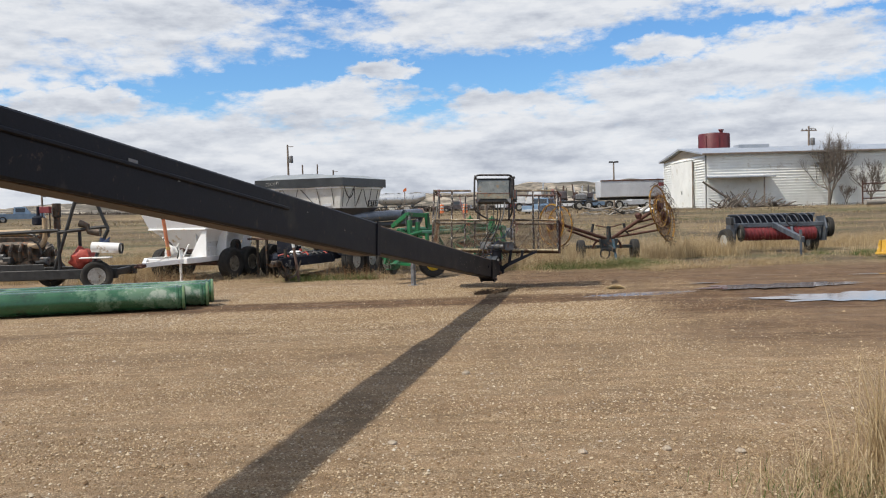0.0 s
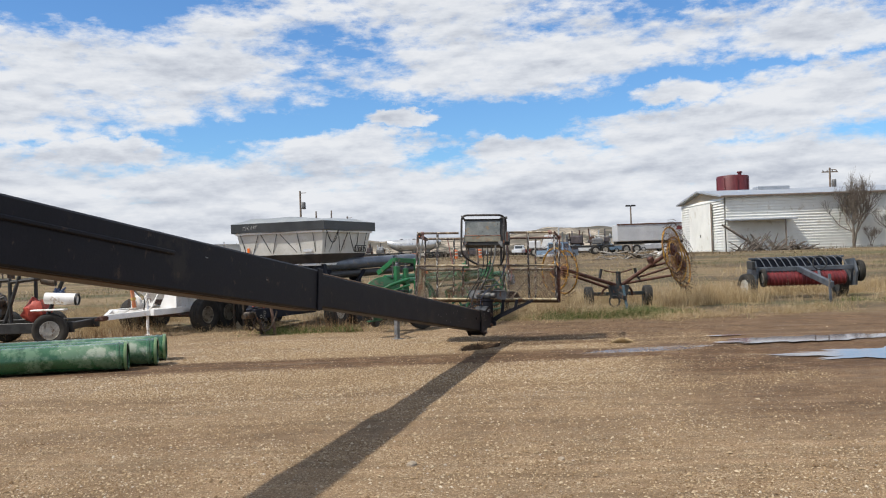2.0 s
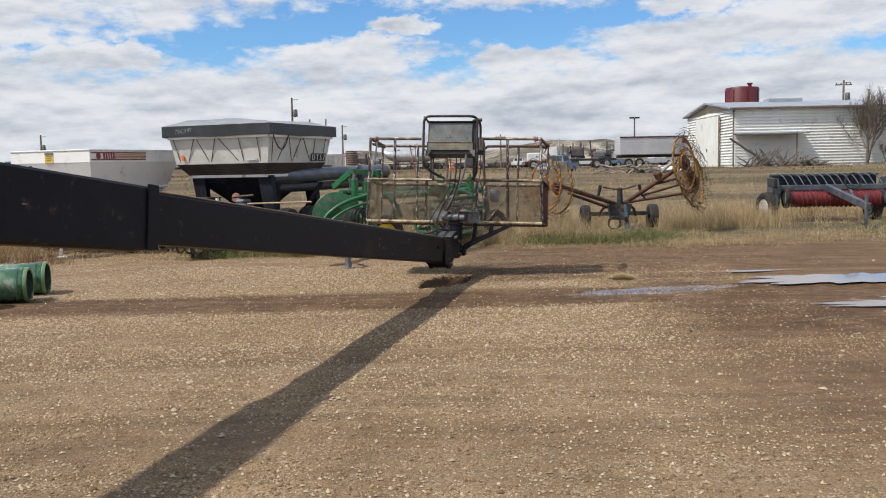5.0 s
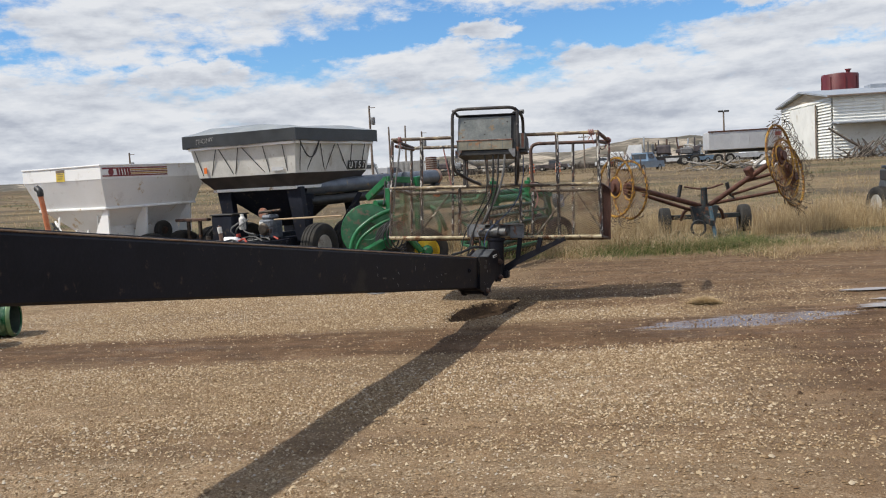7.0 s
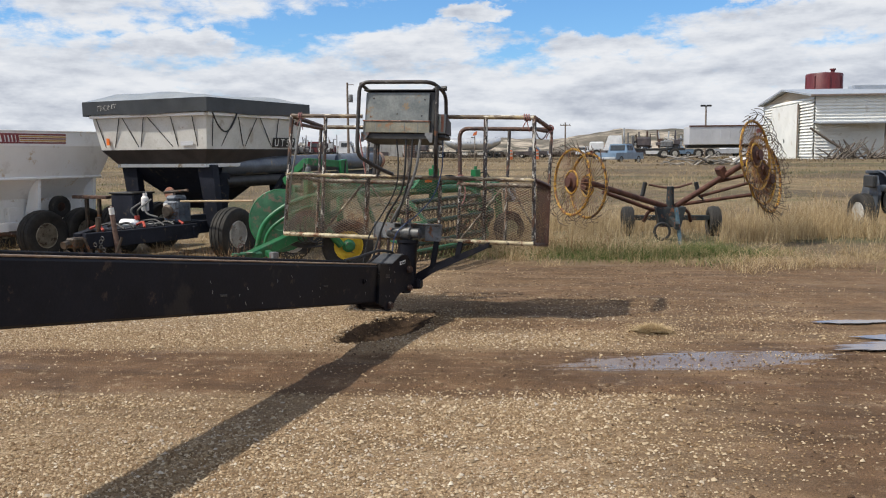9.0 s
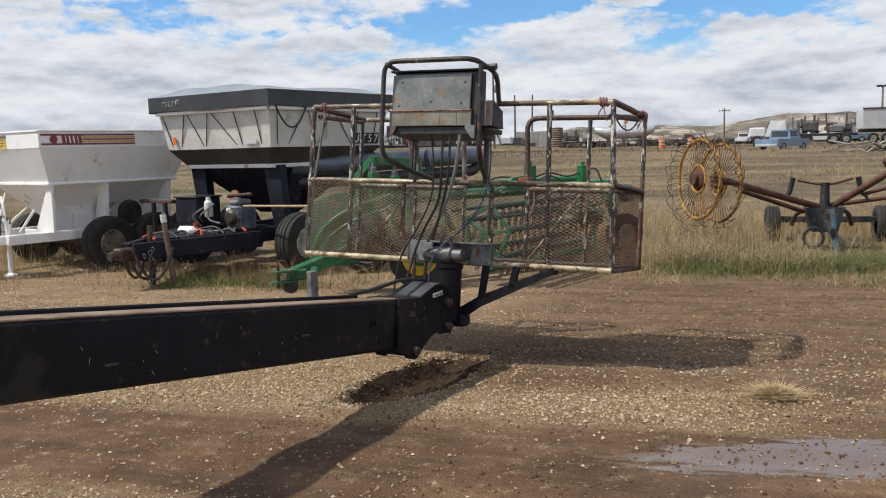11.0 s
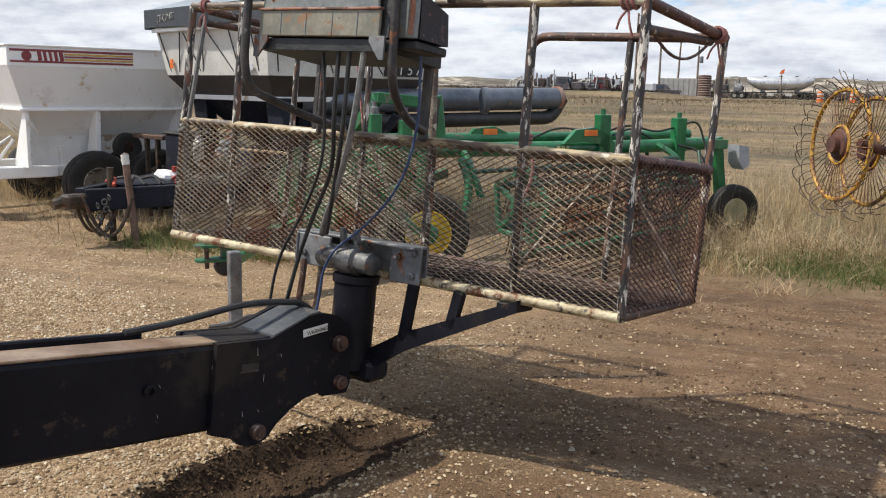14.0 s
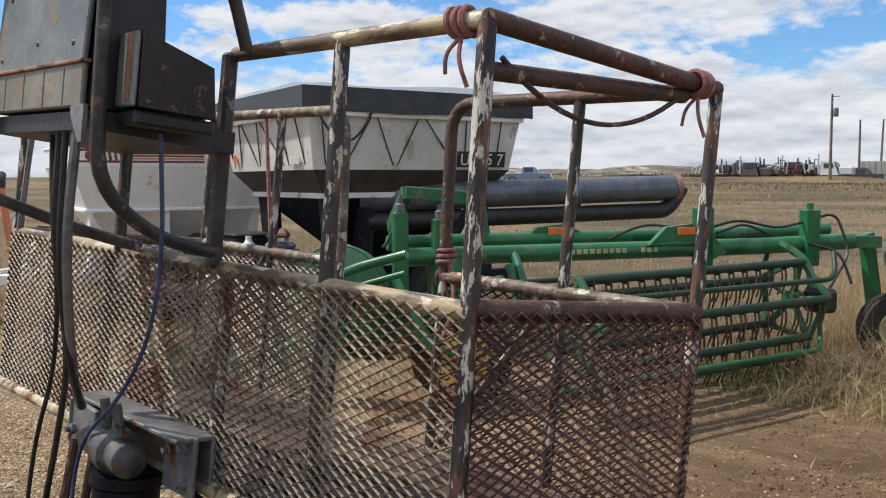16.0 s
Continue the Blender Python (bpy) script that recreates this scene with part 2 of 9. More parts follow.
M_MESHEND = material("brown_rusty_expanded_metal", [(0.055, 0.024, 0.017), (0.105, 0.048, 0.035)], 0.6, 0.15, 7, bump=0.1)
M_CONSOLE = material("weathered_grey_green_sheet", [(0.125, 0.14, 0.14), (0.22, 0.235, 0.225)], 0.45, 0.15, 5, spots=[((0.24, 0.17, 0.10), 0.12, 9)], bump=0.08)
M_CONSOLETAN = material("weathered_tan_grey_sheet", [(0.17, 0.165, 0.13), (0.27, 0.25, 0.19)], 0.5, 0.1, 6, spots=[((0.26, 0.15, 0.08), 0.14, 9), ((0.10, 0.10, 0.09), 0.12, 6)], bump=0.08)
M_SWITCH = material("dark_maroon_switch_box", [(0.012, 0.008, 0.008), (0.022, 0.013, 0.012)], 0.5, 0, 8, spots=[((0.22, 0.10, 0.09), 0.05, 20)], bump=0.1)
M_RUSTPANEL = material("orange_rust_sheet", [(0.30, 0.11, 0.06), (0.33, 0.24, 0.19)], 0.65, 0.1, 6, spots=[((0.10, 0.05, 0.04), 0.3, 8)])
M_RUBBER = material("black_hose_rubber", [(0.012, 0.012, 0.012), (0.03, 0.03, 0.03)], 0.5, 0, 12, bump=0.1)
M_HOSEGREY = material("weathered_grey_hose", [(0.10, 0.10, 0.10), (0.19, 0.19, 0.18)], 0.6, 0, 12, bump=0.1)
M_HOSEBLUE = material("blue_hose", [(0.015, 0.03, 0.09), (0.05, 0.08, 0.16)], 0.45, 0, 12, bump=0.1)
M_ROPE = material("faded_red_rope", [(0.24, 0.09, 0.085), (0.36, 0.19, 0.17)], 0.85, 0, 40)
M_TYRE = material("dusty_tyre_rubber", [(0.012, 0.0115, 0.011), (0.036, 0.032, 0.027)], 0.8, 0, 6, bump=0.3)
M_RIMWHITE = material("dirty_white_rim", [(0.45, 0.43, 0.38), (0.66, 0.64, 0.59)], 0.5, 0, 6, spots=[((0.25, 0.18, 0.12), 0.25, 9)])
M_RIMYELLOW = material("yellow_rim_paint", [(0.70, 0.46, 0.02), (0.82, 0.60, 0.05)], 0.4, 0, 6, spots=[((0.2, 0.13, 0.05), 0.1, 9)])
M_RIMCREAM = material("cream_rim_paint", [(0.55, 0.50, 0.28), (0.66, 0.62, 0.38)], 0.5, 0, 6, spots=[((0.2, 0.15, 0.08), 0.15, 9)])
M_GREEN = material("green_implement_paint", [(0.009, 0.10, 0.034), (0.016, 0.165, 0.056)], 0.38, 0, 5, spots=[((0.14, 0.12, 0.09), 0.08, 9)], coat=0.3, bump=0.05)
M_GREENDIRTY = material("dusty_dark_green_paint", [(0.015, 0.09, 0.04), (0.04, 0.14, 0.07)], 0.55, 0, 7, spots=[((0.13, 0.10, 0.07), 0.25, 9)], bump=0.1)
M_ORANGE = material("orange_reflector", [(0.75, 0.16, 0.02), (0.85, 0.24, 0.04)], 0.4)
M_YELLOW = material("yellow_decal", [(0.58, 0.42, 0.05), (0.70, 0.52, 0.08)], 0.5)
# pale spots paint both scuffs and the soft reflections on the pipe coating
M_PIPEGREEN = material("green_coated_pipe", [(0.006, 0.040, 0.017), (0.014, 0.085, 0.034), (0.022, 0.105, 0.045)], 0.24, 0, 2.0, spots=[((0.10, 0.19, 0.11), 0.28, 1.3), ((0.30, 0.35, 0.27), 0.05, 2.4)], coat=0.6, bump=0.04, spread=0.17)
M_PIPEIN = material("dark_pipe_bore", [(0.02, 0.035, 0.025), (0.05, 0.07, 0.05)], 0.7)
M_WHITE = material("white_hopper_paint", [(0.86, 0.86, 0.85), (0.91, 0.91, 0.90)], 0.35, 0, 1.5, spots=[((0.60, 0.48, 0.32), 0.012, 4), ((0.78, 0.77, 0.75), 0.1, 2.5)], bump=0.04)
M_WHITEDULL = material("dull_white_painted_steel", [(0.70, 0.69, 0.66), (0.80, 0.79, 0.77)], 0.5, 0, 2, spots=[((0.40, 0.30, 0.20), 0.06, 5)], bump=0.05)
M_HOPPERWHITE = material("dusty_offwhite_hopper", [(0.56, 0.55, 0.51), (0.70, 0.69, 0.65)], 0.5, 0, 2, spots=[((0.42, 0.38, 0.32), 0.08, 3.5)], bump=0.05)
M_NAVY = material("dark_navy_paint", [(0.006, 0.0075, 0.014), (0.014, 0.017, 0.028)], 0.65, 0, 4, spots=[((0.06, 0.05, 0.04), 0.1, 9)], bump=0.05, spec=0.25)
M_BAND = material("brown_black_band", [(0.040, 0.033, 0.030), (0.075, 0.062, 0.055)], 0.5, 0, 3, bump=0.05)
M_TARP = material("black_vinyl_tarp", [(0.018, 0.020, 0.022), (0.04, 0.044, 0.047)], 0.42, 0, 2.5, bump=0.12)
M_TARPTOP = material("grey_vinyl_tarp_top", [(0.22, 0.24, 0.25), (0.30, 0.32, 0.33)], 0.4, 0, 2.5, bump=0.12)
M_TUBE = material("grey_blue_auger_tube", [(0.10, 0.115, 0.14), (0.16, 0.18, 0.21)], 0.35, 0.4, 4, spots=[((0.3, 0.22, 0.14), 0.06, 7)])
M_STRAP = material("dark_strap", [(0.02, 0.02, 0.022), (0.05, 0.05, 0.05)], 0.7)
M_MAROON = material("maroon_stripe", [(0.20, 0.03, 0.04), (0.26, 0.06, 0.06)], 0.5)
M_GOLD = material("gold_stripe", [(0.55, 0.33, 0.08), (0.62, 0.40, 0.12)], 0.5)
M_LETTER = material("pale_letter_paint", [(0.66, 0.66, 0.63), (0.78, 0.78, 0.75)], 0.6)
M_CHALK = material("faded_chalk_marking", [(0.05, 0.05, 0.05), (0.50, 0.50, 0.48)], 0.8, 0, 14, spread=0.08)
M_BLACK = material("black_paint", [(0.012, 0.012, 0.012), (0.03, 0.03, 0.03)], 0.5)
M_RED = material("faded_red_plastic", [(0.30, 0.035, 0.025), (0.42, 0.07, 0.045)], 0.6)
M_ORANGEJACK = material("faded_orange_paint", [(0.55, 0.16, 0.06), (0.62, 0.26, 0.14)], 0.55)
M_ENGINE = material("greasy_engine_iron", [(0.03, 0.025, 0.02), (0.10, 0.075, 0.055)], 0.5, 0.4, 9, spots=[(RUST, 0.2, 12)], bump=0.2)
M_TANPIPE = material("tan_exhaust_pipe", [(0.34, 0.24, 0.14), (0.45, 0.34, 0.22)], 0.6, 0.1, 9)
M_JACKTEAL = material("faded_teal_paint", [(0.035, 0.075, 0.10), (0.07, 0.13, 0.16)], 0.5, 0, 8, spots=[(RUST, 0.1, 10)])
M_RAKEYELLOW = material("rusting_yellow_paint", [(0.33, 0.15, 0.02), (0.52, 0.30, 0.035)], 0.55, 0, 12, spots=[(RUST, 0.4, 14)])
M_RAKERUST = material("red_brown_rust", [(0.060, 0.024, 0.017), (0.125, 0.052, 0.034)], 0.7, 0.1, 10, bump=0.3)
M_SPOKE = material("rusted_ochre_wire", [(0.10, 0.055, 0.024), (0.30, 0.165, 0.035)], 0.6, 0, 9, spots=[(RUST, 0.5, 8)])
M_TINE = material("spring_steel_tine", [(0.050, 0.032, 0.022), (0.11, 0.072, 0.046)], 0.6, 0.1, 10)
M_RAKEGREEN = material("dull_grey_green_paint", [(0.010, 0.014, 0.016), (0.028, 0.036, 0.038)], 0.55, 0, 9, spots=[(RUST, 0.2, 12)])
M_PICKGREY = material("slate_grey_paint", [(0.038, 0.048, 0.062), (0.10, 0.115, 0.135)], 0.5, 0, 4, spots=[((0.2, 0.17, 0.14), 0.1, 7)])
M_PICKRED = material("dark_red_reel_paint", [(0.11, 0.012, 0.016), (0.18, 0.025, 0.028)], 0.5, 0, 6)
M_SIDING = material("white_metal_siding", [(0.74, 0.74, 0.70), (0.84, 0.84, 0.80)], 0.5, 0, 0.6, spots=[((0.62, 0.59, 0.52), 0.08, 1.5)], bump=0.05)
M_SHEDROOF = material("galvanised_roof_sheet", [(0.33, 0.36, 0.40), (0.45, 0.48, 0.52)], 0.4, 0.4, 1.0)
M_FASCIA = material("tan_gable_board", [(0.40, 0.33, 0.24), (0.50, 0.42, 0.32)], 0.7)
M_BARNRED = material("dark_red_tank_paint", [(0.085, 0.008, 0.012), (0.13, 0.016, 0.02)], 0.5, 0, 1)
M_POLE = material("weathered_timber", [(0.13, 0.10, 0.08), (0.25, 0.20, 0.16)], 0.85, 0, 5, bump=0.4)
M_POSTGREY = material("grey_weathered_post", [(0.22, 0.20, 0.17), (0.36, 0.33, 0.29)], 0.85, 0, 12, bump=0.4)
M_BARK = material("grey_brown_bark", [(0.10, 0.08, 0.065), (0.19, 0.16, 0.13)], 0.9, 0, 8, bump=0.4)
M_SILVER = material("polished_tank_aluminium", [(0.50, 0.51, 0.52), (0.64, 0.65, 0.66)], 0.3, 0.6, 1)
M_TRUCKBLUE = material("faded_blue_car_paint", [(0.14, 0.22, 0.32), (0.20, 0.29, 0.40)], 0.35, 0, 2, coat=0.5)
M_TRUCKWHITE = material("white_car_paint", [(0.58, 0.59, 0.60), (0.70, 0.71, 0.72)], 0.35, 0, 2, coat=0.5)
M_TRUCKDARK = material("dark_truck_paint", [(0.04, 0.035, 0.04), (0.10, 0.08, 0.08)], 0.4, 0, 2, coat=0.3)
M_GLASS = material("dark_window_glass", [(0.03, 0.035, 0.04), (0.05, 0.06, 0.07)], 0.08)
M_DRUM = material("faded_orange_plastic", [(0.55, 0.12, 0.03), (0.68, 0.18, 0.05)], 0.5)
M_TRUCKRED = material("faded_red_car_paint", [(0.20, 0.025, 0.02), (0.28, 0.05, 0.04)], 0.4, 0, 2, coat=0.4)
M_TRAILERGREY = material("grey_trailer_sheet", [(0.50, 0.51, 0.53), (0.60, 0.61, 0.63)], 0.45, 0.1, 0.6)
M_FENCEGREY = material("corrugated_grey_fence", [(0.32, 0.31, 0.29), (0.40, 0.39, 0.37)], 0.6, 0.2, 1)
M_STONE = material("tan_fieldstone", [(0.30, 0.24, 0.17), (0.42, 0.35, 0.27)], 0.85, 0, 12)


# ---- mesh tools ----
class G:
    """A growing mesh: vertices and faces."""

    def __init__(self):
        self.v, self.f = [], []

    def add(self, vs, fs, m=None):
        k = len(self.v)
        self.v += [tuple(m @ Vector(p)) if m is not None else tuple(p) for p in vs]
        self.f += [tuple(i + k for i in f) for f in fs]
        return self

    def box(self, c, s, m=None, bev=None, rot=None):
        """A chamfered box of full sizes s about c."""
        hx, hy, hz = s[0] / 2, s[1] / 2, s[2] / 2
        b = min(0.006 if bev is None else bev, 0.45 * min(s) / 1.0)
        vs, idx = [], {}
        for sx in (-1, 1):
            for sy in (-1, 1):
                for sz in (-1, 1):
                    for ax in range(3):
                        p = [sx * hx, sy * hy, sz * hz]
                        for o in range(3):
                            if o != ax:
                                p[o] -= (sx, sy, sz)[o] * b
                        idx[(sx, sy, sz, ax)] = len(vs)
                        vs.append(p)
        fs = []
        for ax in range(3):
            o1, o2 = [(1, 2), (2, 0), (0, 1)][ax]
            for s_ in (-1, 1):
                quad = []
                for a, bb in ((-1, -1), (1, -1), (1, 1), (-1, 1)):
                    k = [0, 0, 0]
                    k[ax], k[o1], k[o2] = s_, a, bb
                    quad.append(idx[(*k, ax)])
                fs.append(quad if s_ > 0 else quad[::-1])
        for ax in range(3):
            o1, o2 = [(1, 2), (2, 0), (0, 1)][ax]
            for a in (-1, 1):
                for bb in (-1, 1):
                    k0, k1 = [0, 0, 0], [0, 0, 0]
                    k0[ax], k0[o1], k0[o2] = -1, a, bb
                    k1[ax], k1[o1], k1[o2] = 1, a, bb
                    q = [idx[(*k0, o1)], idx[(*k1, o1)], idx[(*k1, o2)], idx[(*k0, o2)]]
                    fs.append(q if a * bb > 0 else q[::-1])
        for sx in (-1, 1):
            for sy in (-1, 1):
                for sz in (-1, 1):
                    q = [idx[(sx, sy, sz, i)] for i in range(3)]
                    fs.append(q if sx * sy * sz > 0 else q[::-1])
        mm = Matrix.Translation(c)
        if rot is not None:
            mm = mm @ Euler([radians(a) for a in rot]).to_matrix().to_4x4()
        return self.add(vs, fs, mm if m is None else m @ mm)

    def beam(self, a, b, w, h, m=None, bev=0.006, roll=0.0):
        """A straight square bar from a to b, w wide and h deep."""
        a, b = Vector(a), Vector(b)
        d = b - a
        q = d.to_track_quat("X", "Z").to_matrix().to_4x4()
        mm = Matrix.Translation((a + b) / 2) @ q @ Matrix.Rotation(radians(roll), 4, "X")
        return self.box((0, 0, 0), (d.length, w, h), mm if m is None else m @ mm, bev)

    def tube(self, pts, r, n=8, m=None, cap=True):
        pts = [Vector(p) for p in pts]
        k = len(pts)
        rs = r if isinstance(r, (list, tuple)) else [r] * k
        dirs = [(pts[min(i + 1, k - 1)] - pts[max(i - 1, 0)]).normalized() for i in range(k)]
        up = Vector((0, 0, 1)) if abs(dirs[0].z) < 0.9 else Vector((0, 1, 0))
        x = dirs[0].cross(up).normalized()
        vs, fs = [], []
        for i in range(k):
            x = (x - dirs[i] * x.dot(dirs[i])).normalized()
            y = dirs[i].cross(x)
            for j in range(n):
                a = 2 * math.pi * j / n
                vs.append(pts[i] + (x * math.cos(a) + y * math.sin(a)) * rs[i])
        for i in range(k - 1):
            for j in range(n):
                j2 = (j + 1) % n
                fs.append((i * n + j, i * n + j2, (i + 1) * n + j2, (i + 1) * n + j))
        if cap:
            fs.append(tuple(range(n))[::-1])
            fs.append(tuple((k - 1) * n + j for j in range(n)))
        return self.add(vs, fs, m)

    def lathe(self, prof, n=24, m=None, close=False):
        """prof: (radius, height) pairs, turned about z."""
        vs = [(r * math.cos(2 * math.pi * j / n), r * math.sin(2 * math.pi * j / n), z) for r, z in prof for j in range(n)]
        fs = []
        k = len(prof)
        for i in range(k if close else k - 1):
            i2 = (i + 1) % k
            for j in range(n):
                j2 = (j + 1) % n
                fs.append((i * n + j, i * n + j2, i2 * n + j2, i2 * n + j))
        if not close:
            if prof[0][0] > 1e-6:
                fs.append(tuple(range(n))[::-1])
            if prof[-1][0] > 1e-6:
                fs.append(tuple((k - 1) * n + j for j in range(n)))
        return self.add(vs, fs, m)

    def prism(self, poly, t, m=None):
        """A plate: a polygon in x, y pushed from z = 0 to t."""
        k = len(poly)
        vs = [(x, y, 0) for x, y in poly] + [(x, y, t) for x, y in poly]
        fs = [tuple(range(k))[::-1], tuple(range(k, 2 * k))] + [(i, (i + 1) % k, k + (i + 1) % k, k + i) for i in range(k)]
        return self.add(vs, fs, m)

    def hull8(self, bottom, top, m=None):
        """A tapered box from four bottom and four top corners, both counter-clockwise from above."""
        return self.add(list(bottom) + list(top), [(3, 2, 1, 0), (4, 5, 6, 7), (0, 1, 5, 4), (1, 2, 6, 5), (2, 3, 7, 6), (3, 0, 4, 7)], m)


def bend(pts, r, k=5):
    """Rounds the inner corners of a polyline."""
    pts = [Vector(p) for p in pts]
    out = [pts[0]]
    for i in range(1, len(pts) - 1):
        a, b, c = pts[i - 1], pts[i], pts[i + 1]
        rr = min(r, (a - b).length * 0.49, (c - b).length * 0.49)
        p0, p1 = b + (a - b).normalized() * rr, b + (c - b).normalized() * rr
        for j in range(k + 1):
            u = j / k
            out.append(p0 * (1 - u) ** 2 + b * 2 * u * (1 - u) + p1 * u * u)
    return out + [pts[-1]]


def sag(a, b, drop, k=12, side=(0, 0, 0)):
    """A hanging line from a to b."""
    a, b, s = Vector(a), Vector(b), Vector(side)
    return [a.lerp(b, i / k) + (Vector((0, 0, -drop)) + s) * 4 * (i / k) * (1 - i / k) for i in range(k + 1)]


def mesh_of(name, g, mat, smooth=True):
    me = bpy.data.meshes.new(name)
    me.from_pydata(g.v, [], g.f)
    me.materials.append(mat)
    if smooth:
        me.polygons.foreach_set("use_smooth", [True] * len(me.polygons))
        me.set_sharp_from_angle(angle=radians(38))
    me.update()
    return me


def part(name, g, mat, parent=None, label="", smooth=True):
    ob = new(name, mesh_of(name, g, mat, smooth))
    if parent is not None:
        ob.parent = parent
    if label:
        ob["label"] = label
    return ob


def thing(name, m, label, category, group="", kind=""):
    ob = new(name)
    ob.empty_display_size = 0.2
    ob.matrix_world = m
    return tagged(ob, label, category, group, kind)


def lettering(name, text, size, mat, m, parent, depth=0.002):
    cu = bpy.data.curves.new(name, "FONT")
    cu.body, cu.size, cu.extrude = text, size, depth
    cu.align_x = "CENTER"
    tmp = new(name, cu)
    me = bpy.data.meshes.new_from_object(tmp.evaluated_get(bpy.context.evaluated_depsgraph_get()))
    bpy.data.objects.remove(tmp)
    me.transform(m)
    me.materials.clear()
    me.materials.append(mat)
    ob = new(name, me)
    ob.parent = parent
    return ob


def axis_pose(c, axis):
    """A pose at c whose z runs along axis."""
    return Matrix.Translation(c) @ Vector(axis).to_track_quat("Z", "Y").to_matrix().to_4x4()


def wheel(parent, c, axis, r, w, rim_mat, rim=0.55, label=""):
    """A tyre with its rim as a sub-part."""
    m = axis_pose(c, axis)
    g = G()
    h = w / 2
    prof = [(r * rim, -h * 0.72), (r * 0.70, -h * 0.95), (r * 0.86, -h), (r * 0.955, -h * 0.86), (r * 0.99, -h * 0.55), (r * 0.965, -h * 0.5), (r * 0.965, -h * 0.42), (r, -h * 0.38),
            (r, -h * 0.05), (r * 0.968, 0.0), (r, h * 0.05), (r, h * 0.38), (r * 0.965, h * 0.42), (r * 0.965, h * 0.5), (r * 0.99, h * 0.55), (r * 0.955, h * 0.86), (r * 0.86, h), (r * 0.70, h * 0.95), (r * rim, h * 0.72)]
    g.lathe(prof, 28, m, close=True)
    tyre = part("tyre", g, M_TYRE, parent)
    g = G()
    q = r * rim
    g.lathe([(q, h * 0.74), (q * 0.95, h * 0.80), (q * 0.88, h * 0.62), (q * 0.80, h * 0.15), (q * 0.45, h * 0.22), (q * 0.38, h * 0.55), (q * 0.22, h * 0.60), (0.0, h * 0.62)], 24, m)
    g.lathe([(q, -h * 0.74), (q * 0.88, -h * 0.62), (q * 0.80, -h * 0.15), (0.0, -h * 0.1)], 24, m)
    g.lathe([(q * 0.995, -h * 0.74), (q * 0.995, h * 0.74)], 24, m)
    for j in range(6):
        a = 2 * math.pi * j / 6
        g.lathe([(q * 0.07, h * 0.18), (q * 0.07, h * 0.32), (0, h * 0.33)], 6, m @ Matrix.Translation((q * 0.62 * math.cos(a), q * 0.62 * math.sin(a), 0)))
    part("rim", g, rim_mat, tyre, label)
    return tyre


# ---- ground ----
def smooth(a, b, x):
    u = np.clip((x - a) / (b - a), 0, 1)
    return u * u * (3 - 2 * u)


def wave(x, y, f, s):
    """Cheap smooth unevenness made of a few sines."""
    return (np.sin(x * f + s) * np.cos(y * f * 1.13 - s * 1.7) + np.sin(x * f * 1.9 - y * f * 1.3 + s * 2.1) * 0.6 + np.cos(y * f * 2.3 + x * f * 0.7 + s) * 0.4) / 2


def land(x, y):
    """Height of the ground."""
    x, y = np.asarray(x, float), np.asarray(y, float)
    z = 0.95 * smooth(26, 75, y) + 0.9 * smooth(-30, -90, x) * smooth(10, 60, y)
    near = 1 - smooth(30, 60, np.hypot(x, y - 12))
    z = z + near * (wave(x, y, 1.1, 0.3) * 0.012 + wave(x, y, 4.3, 1.1) * 0.005 + wave(x, y, 11.0, 2.2) * 0.003)
    z = z + 0.05 * smooth(20.2, 22.5, y) * near
    # a dip where the blue pickup stands
    z = z - 0.40 * np.exp(-((x - 10) / 8) ** 2 - ((y - 85) / 9) ** 2)
    # the bank before the row of trucks
    z = z + 0.75 * np.exp(-((y - 114) / 3.0) ** 2) * smooth(-8, -20, x)
    # the scraped pit under the boom's head
    u = (x - 1.11) * 0.952 - (y - 15.72) * 0.305
    v = (x - 1.11) * 0.305 + (y - 15.72) * 0.952
    w = u + 0.10 + 0.03 * wave(x, y, 8, 0.9)
    e = (w / np.where(w < 0, 0.12, 0.33)) ** 2 + (v / 0.62) ** 2
    z = z - 0.125 * np.exp(-e ** 2) * (1 + 0.20 * wave(x, y, 15, 0.4) + 0.14 * wave(x, y, 37, 1.9)) + 0.014 * np.exp(-((e - 1.9) / 0.7) ** 2) * (0.5 + wave(x, y, 29, 1.4))
    # wheel ruts along the wet lane
    for c in (13.75, 14.5, 16.95, 18.4):
        z = z - 0.018 * np.exp(-((y - c - 0.06 * (x - 2) - 0.12 * np.sin(x * 0.5 + c)) / 0.16) ** 2) * smooth(-2, 3, x)
    return z


